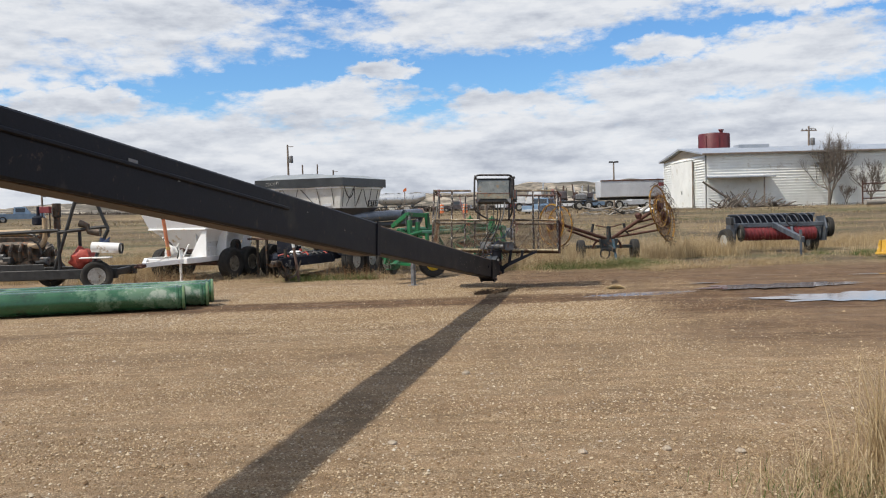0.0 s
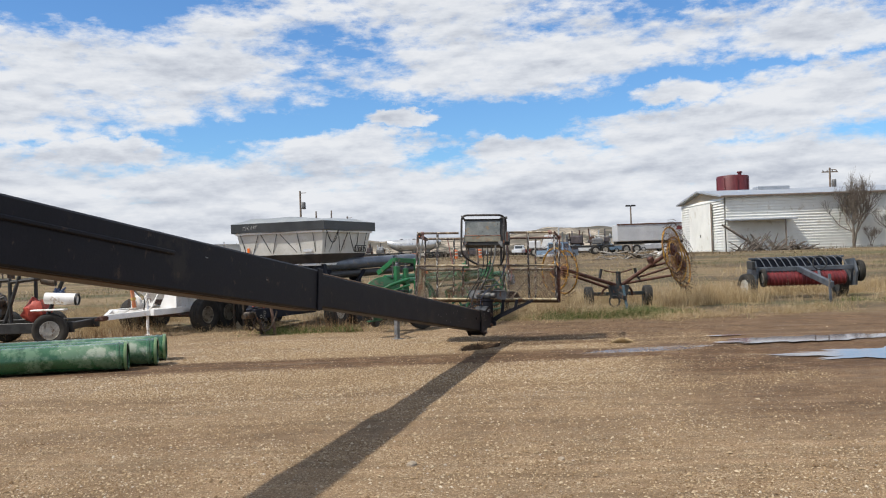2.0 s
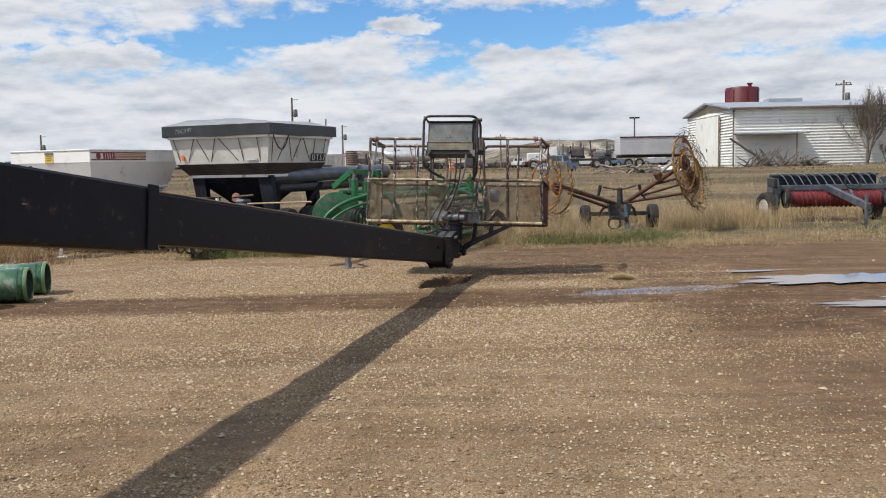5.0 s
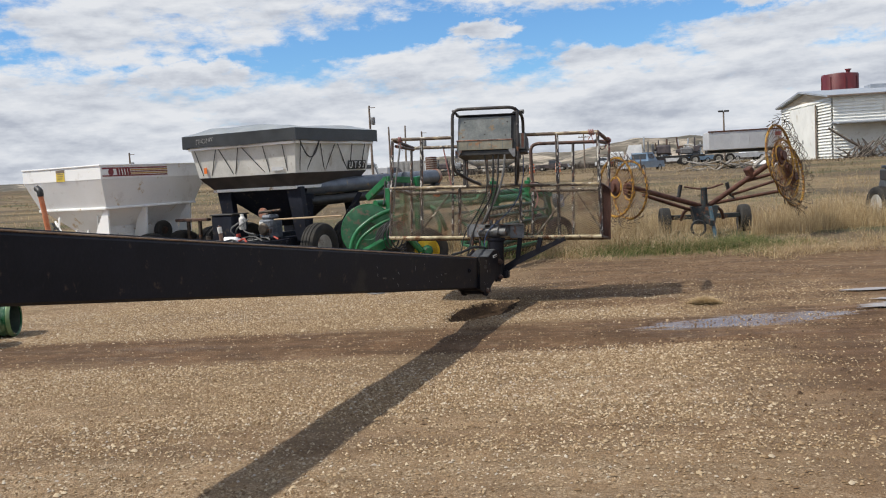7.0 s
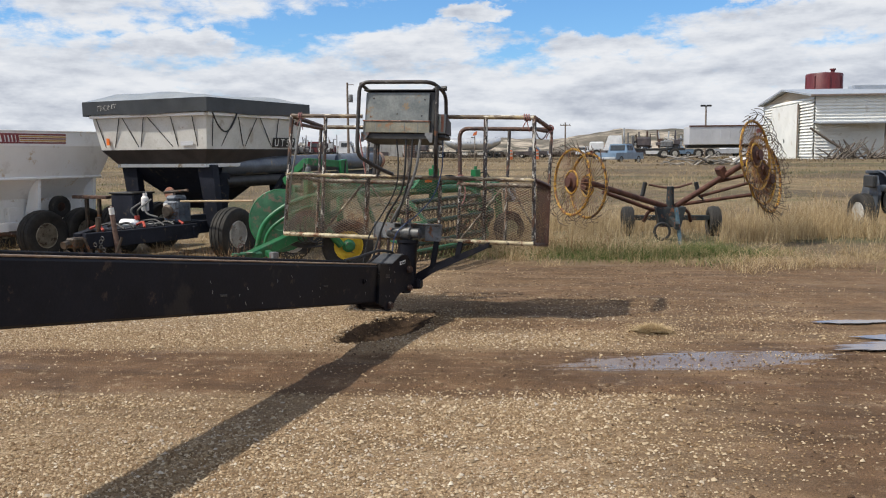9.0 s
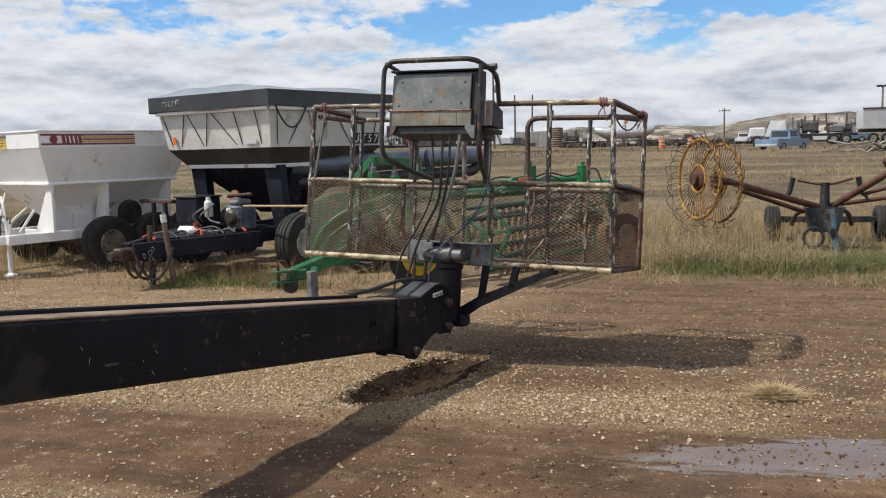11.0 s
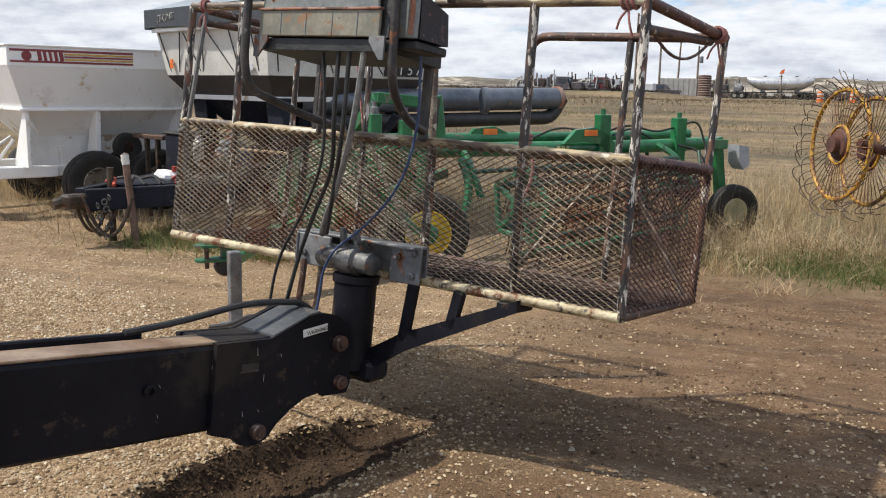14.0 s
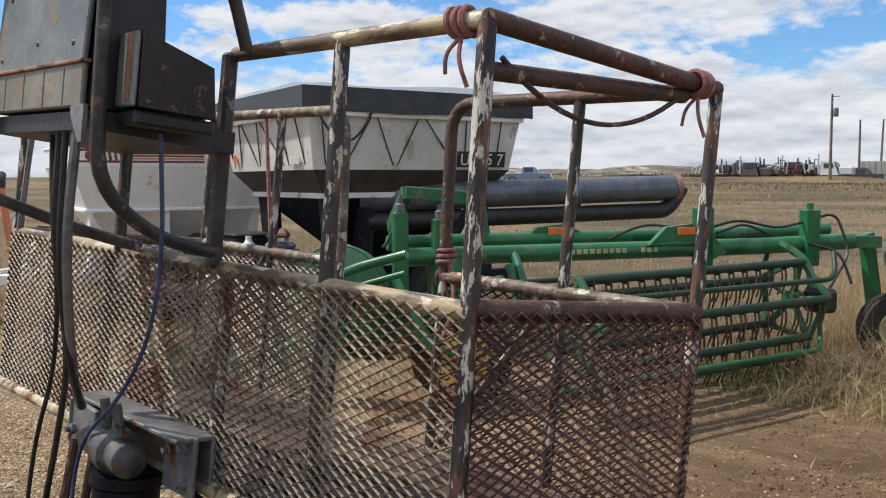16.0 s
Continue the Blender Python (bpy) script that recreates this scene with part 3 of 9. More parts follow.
def ground_material():
    mt = bpy.data.materials.new("gravel_and_wet_dirt")
    mt.use_nodes = True
    t = mt.node_tree
    N, L = t.nodes.new, t.links.new
    bsdf = t.nodes["Principled BSDF"]
    co = N("ShaderNodeTexCoord")
    sep = N("ShaderNodeSeparateXYZ")
    L(co.outputs["Object"], sep.inputs[0])

    def nz(scale, detail=6, rough=0.6, sx=None):
        n = N("ShaderNodeTexNoise")
        n.inputs["Scale"].default_value, n.inputs["Detail"].default_value, n.inputs["Roughness"].default_value = scale, detail, rough
        if sx:
            mp = N("ShaderNodeMapping")
            mp.inputs["Scale"].default_value = sx
            mp.inputs["Rotation"].default_value = (0, 0, radians(-5))
            L(co.outputs["Object"], mp.inputs["Vector"])
            L(mp.outputs[0], n.inputs["Vector"])
        else:
            L(co.outputs["Object"], n.inputs["Vector"])
        return n.outputs["Fac"]

    def ramp(v, stops):
        r = N("ShaderNodeValToRGB")
        for i, (p, c) in enumerate(stops):
            e = r.color_ramp.elements[i] if i < 2 else r.color_ramp.elements.new(p)
            e.position, e.color = p, ((c, c, c, 1) if isinstance(c, (int, float)) else (*c, 1))
        L(v, r.inputs[0])
        return r.outputs[0]

    def mix(f, a, b, mode="MIX"):
        n = N("ShaderNodeMix")
        n.data_type, n.blend_type = "RGBA", mode
        for k, v in (("Factor", f), ("A", a), ("B", b)):
            if isinstance(v, (int, float)):
                n.inputs[k].default_value = v
            elif isinstance(v, tuple):
                n.inputs[k].default_value = (*v, 1)
            else:
                L(v, n.inputs[k])
        return n.outputs["Result"]

    def m(op, a, b=None):
        n = N("ShaderNodeMath")
        n.operation = op
        for i, v in enumerate((a, b)):
            if v is None:
                continue
            if isinstance(v, (int, float)):
                n.inputs[i].default_value = v
            else:
                L(v, n.inputs[i])
        return n.outputs[0]

    def band(v, lo, hi, soft):
        a, b = N("ShaderNodeMapRange"), N("ShaderNodeMapRange")
        for n, p, q in ((a, lo - soft, lo + soft), (b, hi + soft, hi - soft)):
            n.interpolation_type = "SMOOTHSTEP"
            n.inputs["From Min"].default_value, n.inputs["From Max"].default_value = p, q
            L(v, n.inputs["Value"])
        return m("MULTIPLY", a.outputs[0], b.outputs[0])

    # small stones of the gravel
    vor = N("ShaderNodeTexVoronoi")
    vor.inputs["Scale"].default_value = 80
    wn = N("ShaderNodeTexNoise")
    wn.inputs["Scale"].default_value, wn.inputs["Detail"].default_value = 55, 3
    L(co.outputs["Object"], wn.inputs["Vector"])
    ws, wa = N("ShaderNodeVectorMath"), N("ShaderNodeVectorMath")
    ws.operation, wa.operation = "SCALE", "ADD"
    ws.inputs["Scale"].default_value = 0.022
    L(wn.outputs["Color"], ws.inputs[0])
    L(co.outputs["Object"], wa.inputs[0])
    L(ws.outputs[0], wa.inputs[1])
    L(wa.outputs[0], vor.inputs["Vector"])
    pebble = ramp(vor.outputs["Color"], [(0.15, (0.135, 0.090, 0.050)), (0.5, (0.275, 0.195, 0.117)), (0.85, (0.49, 0.395, 0.27))])
    dust = ramp(nz(1.7, 8, 0.65), [(0.35, (0.192, 0.123, 0.067)), (0.65, (0.296, 0.200, 0.115))])
    gravel = mix(ramp(nz(5, 7, 0.7), [(0.42, 0.15), (0.62, 0.75)]), dust, pebble)
    mud = ramp(nz(2.3, 8, 0.66), [(0.32, (0.078, 0.043, 0.022)), (0.55, (0.128, 0.073, 0.038)), (0.72, (0.188, 0.115, 0.064))])
    # the wet lane that runs across the yard, streaked along its length
    streak = nz(1.0, 6, 0.6, (0.25, 2.4, 1.0))
    wob = m("ADD", sep.outputs["Y"], m("MULTIPLY", m("SUBTRACT", streak, 0.5), 0.9))
    wob = m("ADD", wob, m("MULTIPLY", sep.outputs["X"], -0.05))
    lane = m("MULTIPLY", band(wob, 13.45, 14.8, 0.20), band(sep.outputs["X"], -7.0, 60, 2.0))
    lane = m("MAXIMUM", lane, m("MULTIPLY", m("MULTIPLY", band(wob, 15.4, 16.1, 0.16), band(sep.outputs["X"], 1.4, 60, 0.5)), 0.85))
    lane = m("MAXIMUM", lane, m("MULTIPLY", m("MULTIPLY", band(wob, 16.0, 20.4, 0.45), band(sep.outputs["X"], 1.3, 60, 0.9)), 0.85))
    lane = m("MAXIMUM", lane, m("MULTIPLY", band(wob, 11.4, 15.4, 0.5), band(sep.outputs["X"], 3.2, 60, 0.9)))
    lane = m("MAXIMUM", lane, m("MULTIPLY", m("MULTIPLY", band(wob, 8.5, 12.0, 0.8), band(sep.outputs["X"], 3.0, 60, 1.0)), 0.75))
    lane = m("MAXIMUM", lane, m("MULTIPLY", band(wob, 11.0, 11.5, 0.2), 0.45))
    lane = m("MAXIMUM", lane, m("MULTIPLY", band(wob, 8.8, 9.5, 0.3), 0.35))
    patch = ramp(nz(0.55, 6, 0.6, (0.5, 1.6, 1)), [(0.52, 0.0), (0.64, 0.75)])
    lane = m("MAXIMUM", m("MULTIPLY", lane, ramp(nz(1.4, 7, 0.7, (0.5, 2.0, 1)), [(0.28, 0.55), (0.48, 1.0)])), m("MULTIPLY", patch, 0.55))
    yard = mix(lane, gravel, mud)
    yard = mix(m("MULTIPLY", lane, ramp(nz(9, 5, 0.7), [(0.55, 0.0), (0.68, 0.6)])), yard, pebble)
    # damp dug soil in the pit, its colour also darkened for the shadow there
    du = m("ADD", m("MULTIPLY", m("SUBTRACT", sep.outputs["X"], 1.11), 0.952), m("MULTIPLY", m("SUBTRACT", sep.outputs["Y"], 15.72), -0.305))
    dv = m("ADD", m("MULTIPLY", m("SUBTRACT", sep.outputs["X"], 1.11), 0.305), m("MULTIPLY", m("SUBTRACT", sep.outputs["Y"], 15.72), 0.952))
    dug = m("ADD", m("POWER", m("ABSOLUTE", m("DIVIDE", du, 0.29)), 2.0), m("POWER", m("ABSOLUTE", m("DIVIDE", dv, 0.70)), 2.0))
    dug = m("ADD", dug, m("MULTIPLY", m("SUBTRACT", nz(9, 5), 0.5), 1.4))
    yard = mix(ramp(dug, [(0.95, 1.0), (1.30, 0.0)]), yard, ramp(nz(14, 6, 0.7), [(0.35, (0.030, 0.018, 0.010)), (0.65, (0.072, 0.044, 0.025))]))
    # the field behind: dry thatch over soil
    thatch = ramp(nz(3.0, 9, 0.7), [(0.3, (0.12, 0.085, 0.048)), (0.5, (0.22, 0.16, 0.09)), (0.7, (0.34, 0.26, 0.155))])
    green = ramp(nz(0.8, 6, 0.6), [(0.54, 0.0), (0.68, 0.5)])
    thatch = mix(green, thatch, (0.07, 0.10, 0.025))
    far = N("ShaderNodeMapRange")
    far.interpolation_type = "SMOOTHSTEP"
    far.inputs["From Min"].default_value, far.inputs["From Max"].default_value = 19.7, 21.6
    edge = m("ADD", sep.outputs["Y"], m("MULTIPLY", m("SUBTRACT", nz(1.2, 6), 0.5), 3.0))
    L(edge, far.inputs["Value"])
    thatch = mix(ramp(nz(0.16, 5, 0.6, (0.5, 1.5, 1)), [(0.42, 0.0), (0.56, 0.9)]), thatch, ramp(nz(2.2, 7, 0.7), [(0.35, (0.065, 0.048, 0.032)), (0.65, (0.14, 0.104, 0.066))]))
    thatch = mix(ramp(nz(0.11, 4, 0.6, (0.4, 2.2, 1)), [(0.53, 0.0), (0.63, 0.75)]), thatch, (0.080, 0.085, 0.036))
    # rippled darker and paler streaks along the lane, blotches, then grit
    yard = mix(0.55, yard, ramp(nz(1.3, 8, 0.68, (0.30, 4.2, 1)), [(0.32, 0.30), (0.66, 0.70)]), "OVERLAY")
    yard = mix(0.45, yard, ramp(nz(0.9, 7, 0.7), [(0.34, 0.32), (0.64, 0.66)]), "OVERLAY")
    yard = mix(0.85, yard, ramp(nz(120, 6, 0.8), [(0.30, 0.12), (0.70, 0.88)]), "OVERLAY")
    col = mix(far.outputs[0], yard, thatch)
    wet = m("MULTIPLY", lane, ramp(nz(2.0, 6, 0.6, (0.4, 2.0, 1)), [(0.5, 0.0), (0.7, 1.0)]))
    # a film of water standing in the rut before the puddles
    fx = m("DIVIDE", m("SUBTRACT", sep.outputs["X"], 3.55), 1.15)
    fy = m("DIVIDE", m("SUBTRACT", m("SUBTRACT", sep.outputs["Y"], m("MULTIPLY", sep.outputs["X"], 0.22)), 13.90), 0.30)
    film = m("SUBTRACT", 1.0, m("ADD", m("MULTIPLY", fx, fx), m("MULTIPLY", fy, fy)))
    film = ramp(m("ADD", film, m("MULTIPLY", m("SUBTRACT", nz(3.2, 7, 0.62, (0.8, 3.0, 1)), 0.5), 3.2)), [(0.15, 0.0), (0.45, 1.0)])
    col = mix(m("MULTIPLY", film, 0.8), col, (0.150, 0.105, 0.082))
    wet = m("ADD", wet, m("MULTIPLY", film, 1.9))
    rr = N("ShaderNodeMapRange")
    rr.inputs["To Min"].default_value, rr.inputs["To Max"].default_value = 0.95, 0.50
    rr.clamp = False
    L(col, bsdf.inputs["Base Color"])
    L(wet, rr.inputs["Value"])
    L(m("MAXIMUM", rr.outputs[0], 0.12), bsdf.inputs["Roughness"])
    L(m("ADD", 0.3, m("MULTIPLY", film, 0.4)), bsdf.inputs["Specular IOR Level"])
    hb = m("ADD", m("MULTIPLY", vor.outputs["Distance"], -0.9), m("MULTIPLY", nz(95, 6, 0.7), 1.6))
    b = N("ShaderNodeBump")
    b.inputs["Strength"].default_value, b.inputs["Distance"].default_value = 0.5, 0.02
    L(hb, b.inputs["Height"])
    L(m("SUBTRACT", 0.5, m("MULTIPLY", film, 0.44)), b.inputs["Strength"])
    L(b.outputs[0], bsdf.inputs["Normal"])
    return mt


M_GROUND = ground_material()


def axis_steps(spans):
    out = []
    for a, b, s in spans:
        out += list(np.arange(a, b - 1e-6, s))
    return np.array(out + [spans[-1][1]])


def build_ground():
    xs = axis_steps([(-3200, -800, 400), (-800, -200, 100), (-200, -40, 20), (-40, -12, 2), (-12, -3, 0.3), (-3, 0.6, 0.07), (0.6, 1.7, 0.028), (1.7, 8, 0.07), (8, 14, 0.3), (14, 40, 2), (40, 200, 20), (200, 800, 100), (800, 3200, 400)])
    ys = axis_steps([(-600, -100, 100), (-100, -10, 10), (-10, 1, 0.5), (1, 12, 0.15), (12, 14.9, 0.07), (14.9, 16.5, 0.028), (16.5, 19.5, 0.07), (19.5, 26, 0.25), (26, 60, 2), (60, 106, 3), (106, 122, 1.0), (122, 200, 10), (200, 800, 100), (800, 3600, 400)])
    X, Y = np.meshgrid(xs, ys)
    Z = land(X, Y)
    nx, ny = len(xs), len(ys)
    co = np.stack([X.ravel(), Y.ravel(), Z.ravel()], 1)
    i = (np.arange(ny - 1)[:, None] * nx + np.arange(nx - 1)[None]).ravel()
    q = np.stack([i, i + 1, i + nx + 1, i + nx], 1)
    me = bpy.data.meshes.new("ground")
    me.vertices.add(len(co))
    me.vertices.foreach_set("co", co.ravel())
    me.loops.add(q.size)
    me.loops.foreach_set("vertex_index", q.ravel())
    me.polygons.add(len(q))
    me.polygons.foreach_set("loop_start", np.arange(len(q)) * 4)
    me.update(calc_edges=True)
    me.polygons.foreach_set("use_smooth", np.ones(len(q), bool))
    me.materials.append(M_GROUND)
    return tagged(new("ground", me), "tan gravel yard with a wet muddy lane and dry field behind", "ground", kind="structure")


build_ground()
rng = np.random.default_rng(7)


def raw_mesh(name, co, tris, mat, smooth=False):
    me = bpy.data.meshes.new(name)
    me.vertices.add(len(co))
    me.vertices.foreach_set("co", np.asarray(co, np.float32).ravel())
    tris = np.asarray(tris)
    k = tris.shape[1]
    me.loops.add(tris.size)
    me.loops.foreach_set("vertex_index", tris.ravel().astype(np.int32))
    me.polygons.add(len(tris))
    me.polygons.foreach_set("loop_start", np.arange(len(tris)) * k)
    me.update(calc_edges=True)
    if smooth:
        me.polygons.foreach_set("use_smooth", np.ones(len(tris), bool))
    me.materials.append(mat)
    return me


def island_material(name, stops, rough=0.9, transl=0.0):
    """A colour for each loose piece, from Random Per Island."""
    mt = bpy.data.materials.new(name)
    mt.use_nodes = True
    t = mt.node_tree
    geo, r = t.nodes.new("ShaderNodeNewGeometry"), t.nodes.new("ShaderNodeValToRGB")
    for i, (p, c) in enumerate(stops):
        e = r.color_ramp.elements[i] if i < 2 else r.color_ramp.elements.new(p)
        e.position, e.color = p, (*c, 1)
    t.links.new(geo.outputs["Random Per Island"], r.inputs[0])
    bsdf = t.nodes["Principled BSDF"]
    t.links.new(r.outputs[0], bsdf.inputs["Base Color"])
    bsdf.inputs["Roughness"].default_value = rough
    bsdf.inputs["Specular IOR Level"].default_value = 0.25
    if transl:
        tr, mx = t.nodes.new("ShaderNodeBsdfTranslucent"), t.nodes.new("ShaderNodeMixShader")
        t.links.new(r.outputs[0], tr.inputs["Color"])
        mx.inputs[0].default_value = transl
        t.links.new(bsdf.outputs[0], mx.inputs[1])
        t.links.new(tr.outputs[0], mx.inputs[2])
        t.links.new(mx.outputs[0], t.nodes["Material Output"].inputs["Surface"])
    return mt


M_PEBBLES = island_material("mixed_gravel_stones", [(0.0, (0.15, 0.092, 0.048)), (0.45, (0.27, 0.184, 0.104)), (0.8, (0.40, 0.30, 0.185)), (1.0, (0.54, 0.44, 0.31))])
M_DRYGRASS = island_material("dry_straw_grass", [(0.0, (0.22, 0.15, 0.08)), (0.4, (0.40, 0.295, 0.165)), (0.8, (0.55, 0.43, 0.26)), (1.0, (0.68, 0.57, 0.38))], 0.7, 0.2)
M_GREENGRASS = island_material("young_green_grass", [(0.0, (0.055, 0.095, 0.024)), (0.4, (0.10, 0.160, 0.042)), (0.7, (0.19, 0.215, 0.075)), (1.0, (0.40, 0.34, 0.18))], 0.6, 0.4)
M_BROWNWEED = island_material("brown_weed_stems", [(0.0, (0.14, 0.07, 0.035)), (0.5, (0.25, 0.14, 0.07)), (1.0, (0.38, 0.27, 0.16))], 0.8, 0.1)


def pebbles(name, xy, sizes, label, mat=None):
    """Half-sunk angular stones, joined."""
    base = np.array([(1, 0, 0), (0.4, 0.9, 0.1), (-0.7, 0.65, -0.1), (-0.95, -0.3, 0), (-0.1, -1, 0.1), (0.75, -0.7, -0.1), (0.25, 0.1, 0.75), (-0.3, -0.15, 0.65), (0.0, 0.0, -0.5)])
    tri = np.array([(0, 1, 6), (1, 2, 6), (2, 7, 6), (2, 3, 7), (3, 4, 7), (4, 6, 7), (4, 5, 6), (5, 0, 6)])
    n, k = len(xy), len(base)
    a = rng.uniform(0, 2 * math.pi, n)
    s = sizes[:, None] * rng.uniform(0.6, 1.25, (n, 3)) * np.array([1, 0.85, 1.0])
    p = base[None] * s[:, None, :] * rng.uniform(0.8, 1.2, (n, k, 1))
    c, d = np.cos(a)[:, None], np.sin(a)[:, None]
    x, y = p[..., 0] * c - p[..., 1] * d, p[..., 0] * d + p[..., 1] * c
    z = p[..., 2] + (land(xy[:, 0], xy[:, 1]) + sizes * 0.28)[:, None]
    co = np.stack([x + xy[:, :1], y + xy[:, 1:], z], -1).reshape(-1, 3)
    tr = (tri[None] + (np.arange(n) * k)[:, None, None]).reshape(-1, 3)
    return tagged(new(name, raw_mesh(name, co, tr, mat or M_PEBBLES)), label, "gravel", kind="stuff")


def blades(name, xy, h, width, mat, label, lean=0.35, seg=2, category="grass"):
    """Curved tapering blades, joined."""
    n = len(xy)
    a = rng.uniform(0, 2 * math.pi, n)
    b = rng.uniform(0, 2 * math.pi, n)
    ln = np.abs(rng.normal(0, lean, n)) * h
    side = np.stack([np.cos(a), np.sin(a)], 1)
    way = np.stack([np.cos(b), np.sin(b)], 1) * ln[:, None]
    z0 = land(xy[:, 0], xy[:, 1]) - 0.01
    rows = []
    for i in range(seg + 1):
        u = i / seg
        w = width * (1 - u * 0.85)
        c = xy + way * u ** 1.8
        z = z0 + h * (u - 0.25 * np.minimum(ln / h, 1) * u * u)
        if i < seg:
            rows += [np.column_stack([c - side * w[:, None], z]), np.column_stack([c + side * w[:, None], z])]
        else:
            rows += [np.column_stack([c, z])]
    k = len(rows)
    co = np.stack(rows, 1).reshape(-1, 3)
    tri = []
    for i in range(seg):
        o = 2 * i
        if i < seg - 1:
            tri += [(o, o + 1, o + 3), (o, o + 3, o + 2)]
        else:
            tri += [(o, o + 1, o + 2)]
    tr = (np.array(tri)[None] + (np.arange(n) * k)[:, None, None]).reshape(-1, 3)
    return tagged(new(name, raw_mesh(name, co, tr, mat)), label, category, kind="stuff")


# ---- boom lift with its work basket ----
BOOM_A, BOOM_D = Vector((1.145, 15.5, 0.571)), Vector((0.266, 1.0, -0.134)).normalized()
BOOM_S = Vector((-BOOM_D.y, BOOM_D.x, 0)).normalized()
BOOM_U = BOOM_S.cross(BOOM_D) * (1 if BOOM_S.cross(BOOM_D).z > 0 else -1)
M_B = Matrix.Translation(BOOM_A) @ Matrix((BOOM_D, BOOM_S, BOOM_U)).transposed().to_4x4()
lift = thing("boom_lift", Matrix.Identity(4), "black telescopic boom lift lowered to the ground with a rusty basket", "boom lift")


def boom_section(name, s0, s1, w, h, off_s, off_u, wall=0.02):
    """A hollow box section along the boom from s0 to s1."""
    g = G()
    y0, y1, z0, z1 = off_s, off_s + w, off_u - h, off_u
    b = 0.014
    ring = [(y0 + b, z0), (y1 - b, z0), (y1, z0 + b), (y1, z1 - b), (y1 - b, z1), (y0 + b, z1), (y0, z1 - b), (y0, z0 + b)]
    inn = [(y0 + wall, z0 + wall), (y1 - wall, z0 + wall), (y1 - wall, z0 + wall), (y1 - wall, z1 - wall), (y1 - wall, z1 - wall), (y0 + wall, z1 - wall), (y0 + wall, z1 - wall), (y0 + wall, z0 + wall)]
    vs = [(s, y, z) for s in (s0, s1) for y, z in ring] + [(s1, y, z) for y, z in inn] + [(s0, y, z) for y, z in inn]
    fs = [(i, (i + 1) % 8, 8 + (i + 1) % 8, 8 + i) for i in range(8)] + [(8 + i, 8 + (i + 1) % 8, 16 + (i + 1) % 8, 16 + i) for i in range(8)] + [((i + 1) % 8, i, 24 + i, 24 + (i + 1) % 8) for i in range(8)]
    g.add(vs, [f[::-1] for f in fs], M_B)
    return part(name, g, M_BOOM, lift, smooth=False)


IN_W, IN_H = 0.20, 0.31
inner = boom_section("inner_boom", -9.0, -0.02, IN_W, IN_H, 0, 0)
outer = boom_section("outer_boom", -21.0, -6.15, IN_W + 0.06, IN_H + 0.06, -0.03, 0.022)
part("stiffener", G().box((-14.8, -0.038, -0.10), (12.6, 0.02, 0.03), M_B, 0.008), M_BOOM, outer, "welded rib along the outer boom")
part("collar", G().box((-6.20, -0.036, -IN_H / 2), (0.10, 0.016, IN_H + 0.07), M_B, 0.004), M_BOOM, outer)
part("wear_strip", G().box((-13.4, IN_W / 2, -IN_H - 0.041), (14.2, IN_W - 0.01, 0.010), M_B, 0.004), M_UNDEREDGE, outer, "rust-brown worn strip on the underside")
part("wear_strip", G().box((-4.6, IN_W / 2 - 0.02, 0.006), (8.9, 0.14, 0.010), M_B, 0.003), M_BOOM_EDGE, inner, "bare tan steel strip along the top")
part("edge_flange", G().box((-4.7, 0.185, 0.012), (8.7, 0.028, 0.034), M_B, 0.006), M_BOOM, inner, "raised dark flange along the top edge")
for s_, u in ((-2.3, -0.20), (-1.05, -0.16)):
    part("slot_plate", G().box((s_, -0.003, u), (0.07, 0.008, 0.012), M_B, 0.002), M_CHAR, inner)
part("slot_plate", G().lathe([(0.022, 0), (0.022, 0.01), (0.014, 0.012), (0.012, 0.002)], 12, M_B @ Matrix.Translation((-0.42, -0.001, -0.13)) @ Matrix.Rotation(radians(90), 4, "X")), M_BOOM, inner)
part("lifting_eye", G().tube([M_B @ Vector((-10.28 + 0.065 * math.cos(a), 0.19, 0.02 + 0.06 * math.sin(a))) for a in [math.pi * k / 8 for k in range(9)]], 0.012, 8), M_BOOM, outer)
part("data_plate", G().box((-10.72, -0.032, -0.075), (0.10, 0.006, 0.024), M_B, 0.001), M_GREYPLATE, outer, "small scuffed pale plate")
for s_, u in ((-9.0, -0.10), (-8.1, -0.085), (-10.2, -0.12), (-7.2, -0.16)):
    part("paint_chip", G().box((s_, -0.031, u), (0.03, 0.004, 0.008), M_B, 0.001), M_GREYPLATE, outer)
# plain turntable that carries the boom, behind the start of the walk
g = G()
base = M_B @ Vector((-20.3, 0.1, -0.2))
g.box((base.x, base.y, 0.62), (2.3, 3.2, 0.55), None, 0.05)
g.box((base.x, base.y, (base.z + 0.8) / 2), (0.8, 1.1, base.z - 0.75), None, 0.05)
chassis = part("turntable", g, M_BOOM, lift)
for dx in (-1.15, 1.15):
    for dy in (-1.1, 1.1):
        wheel(lift, (base.x + dx, base.y + dy, 0.45), (math.copysign(1, dx), 0, 0), 0.45, 0.32, M_RIMWHITE)

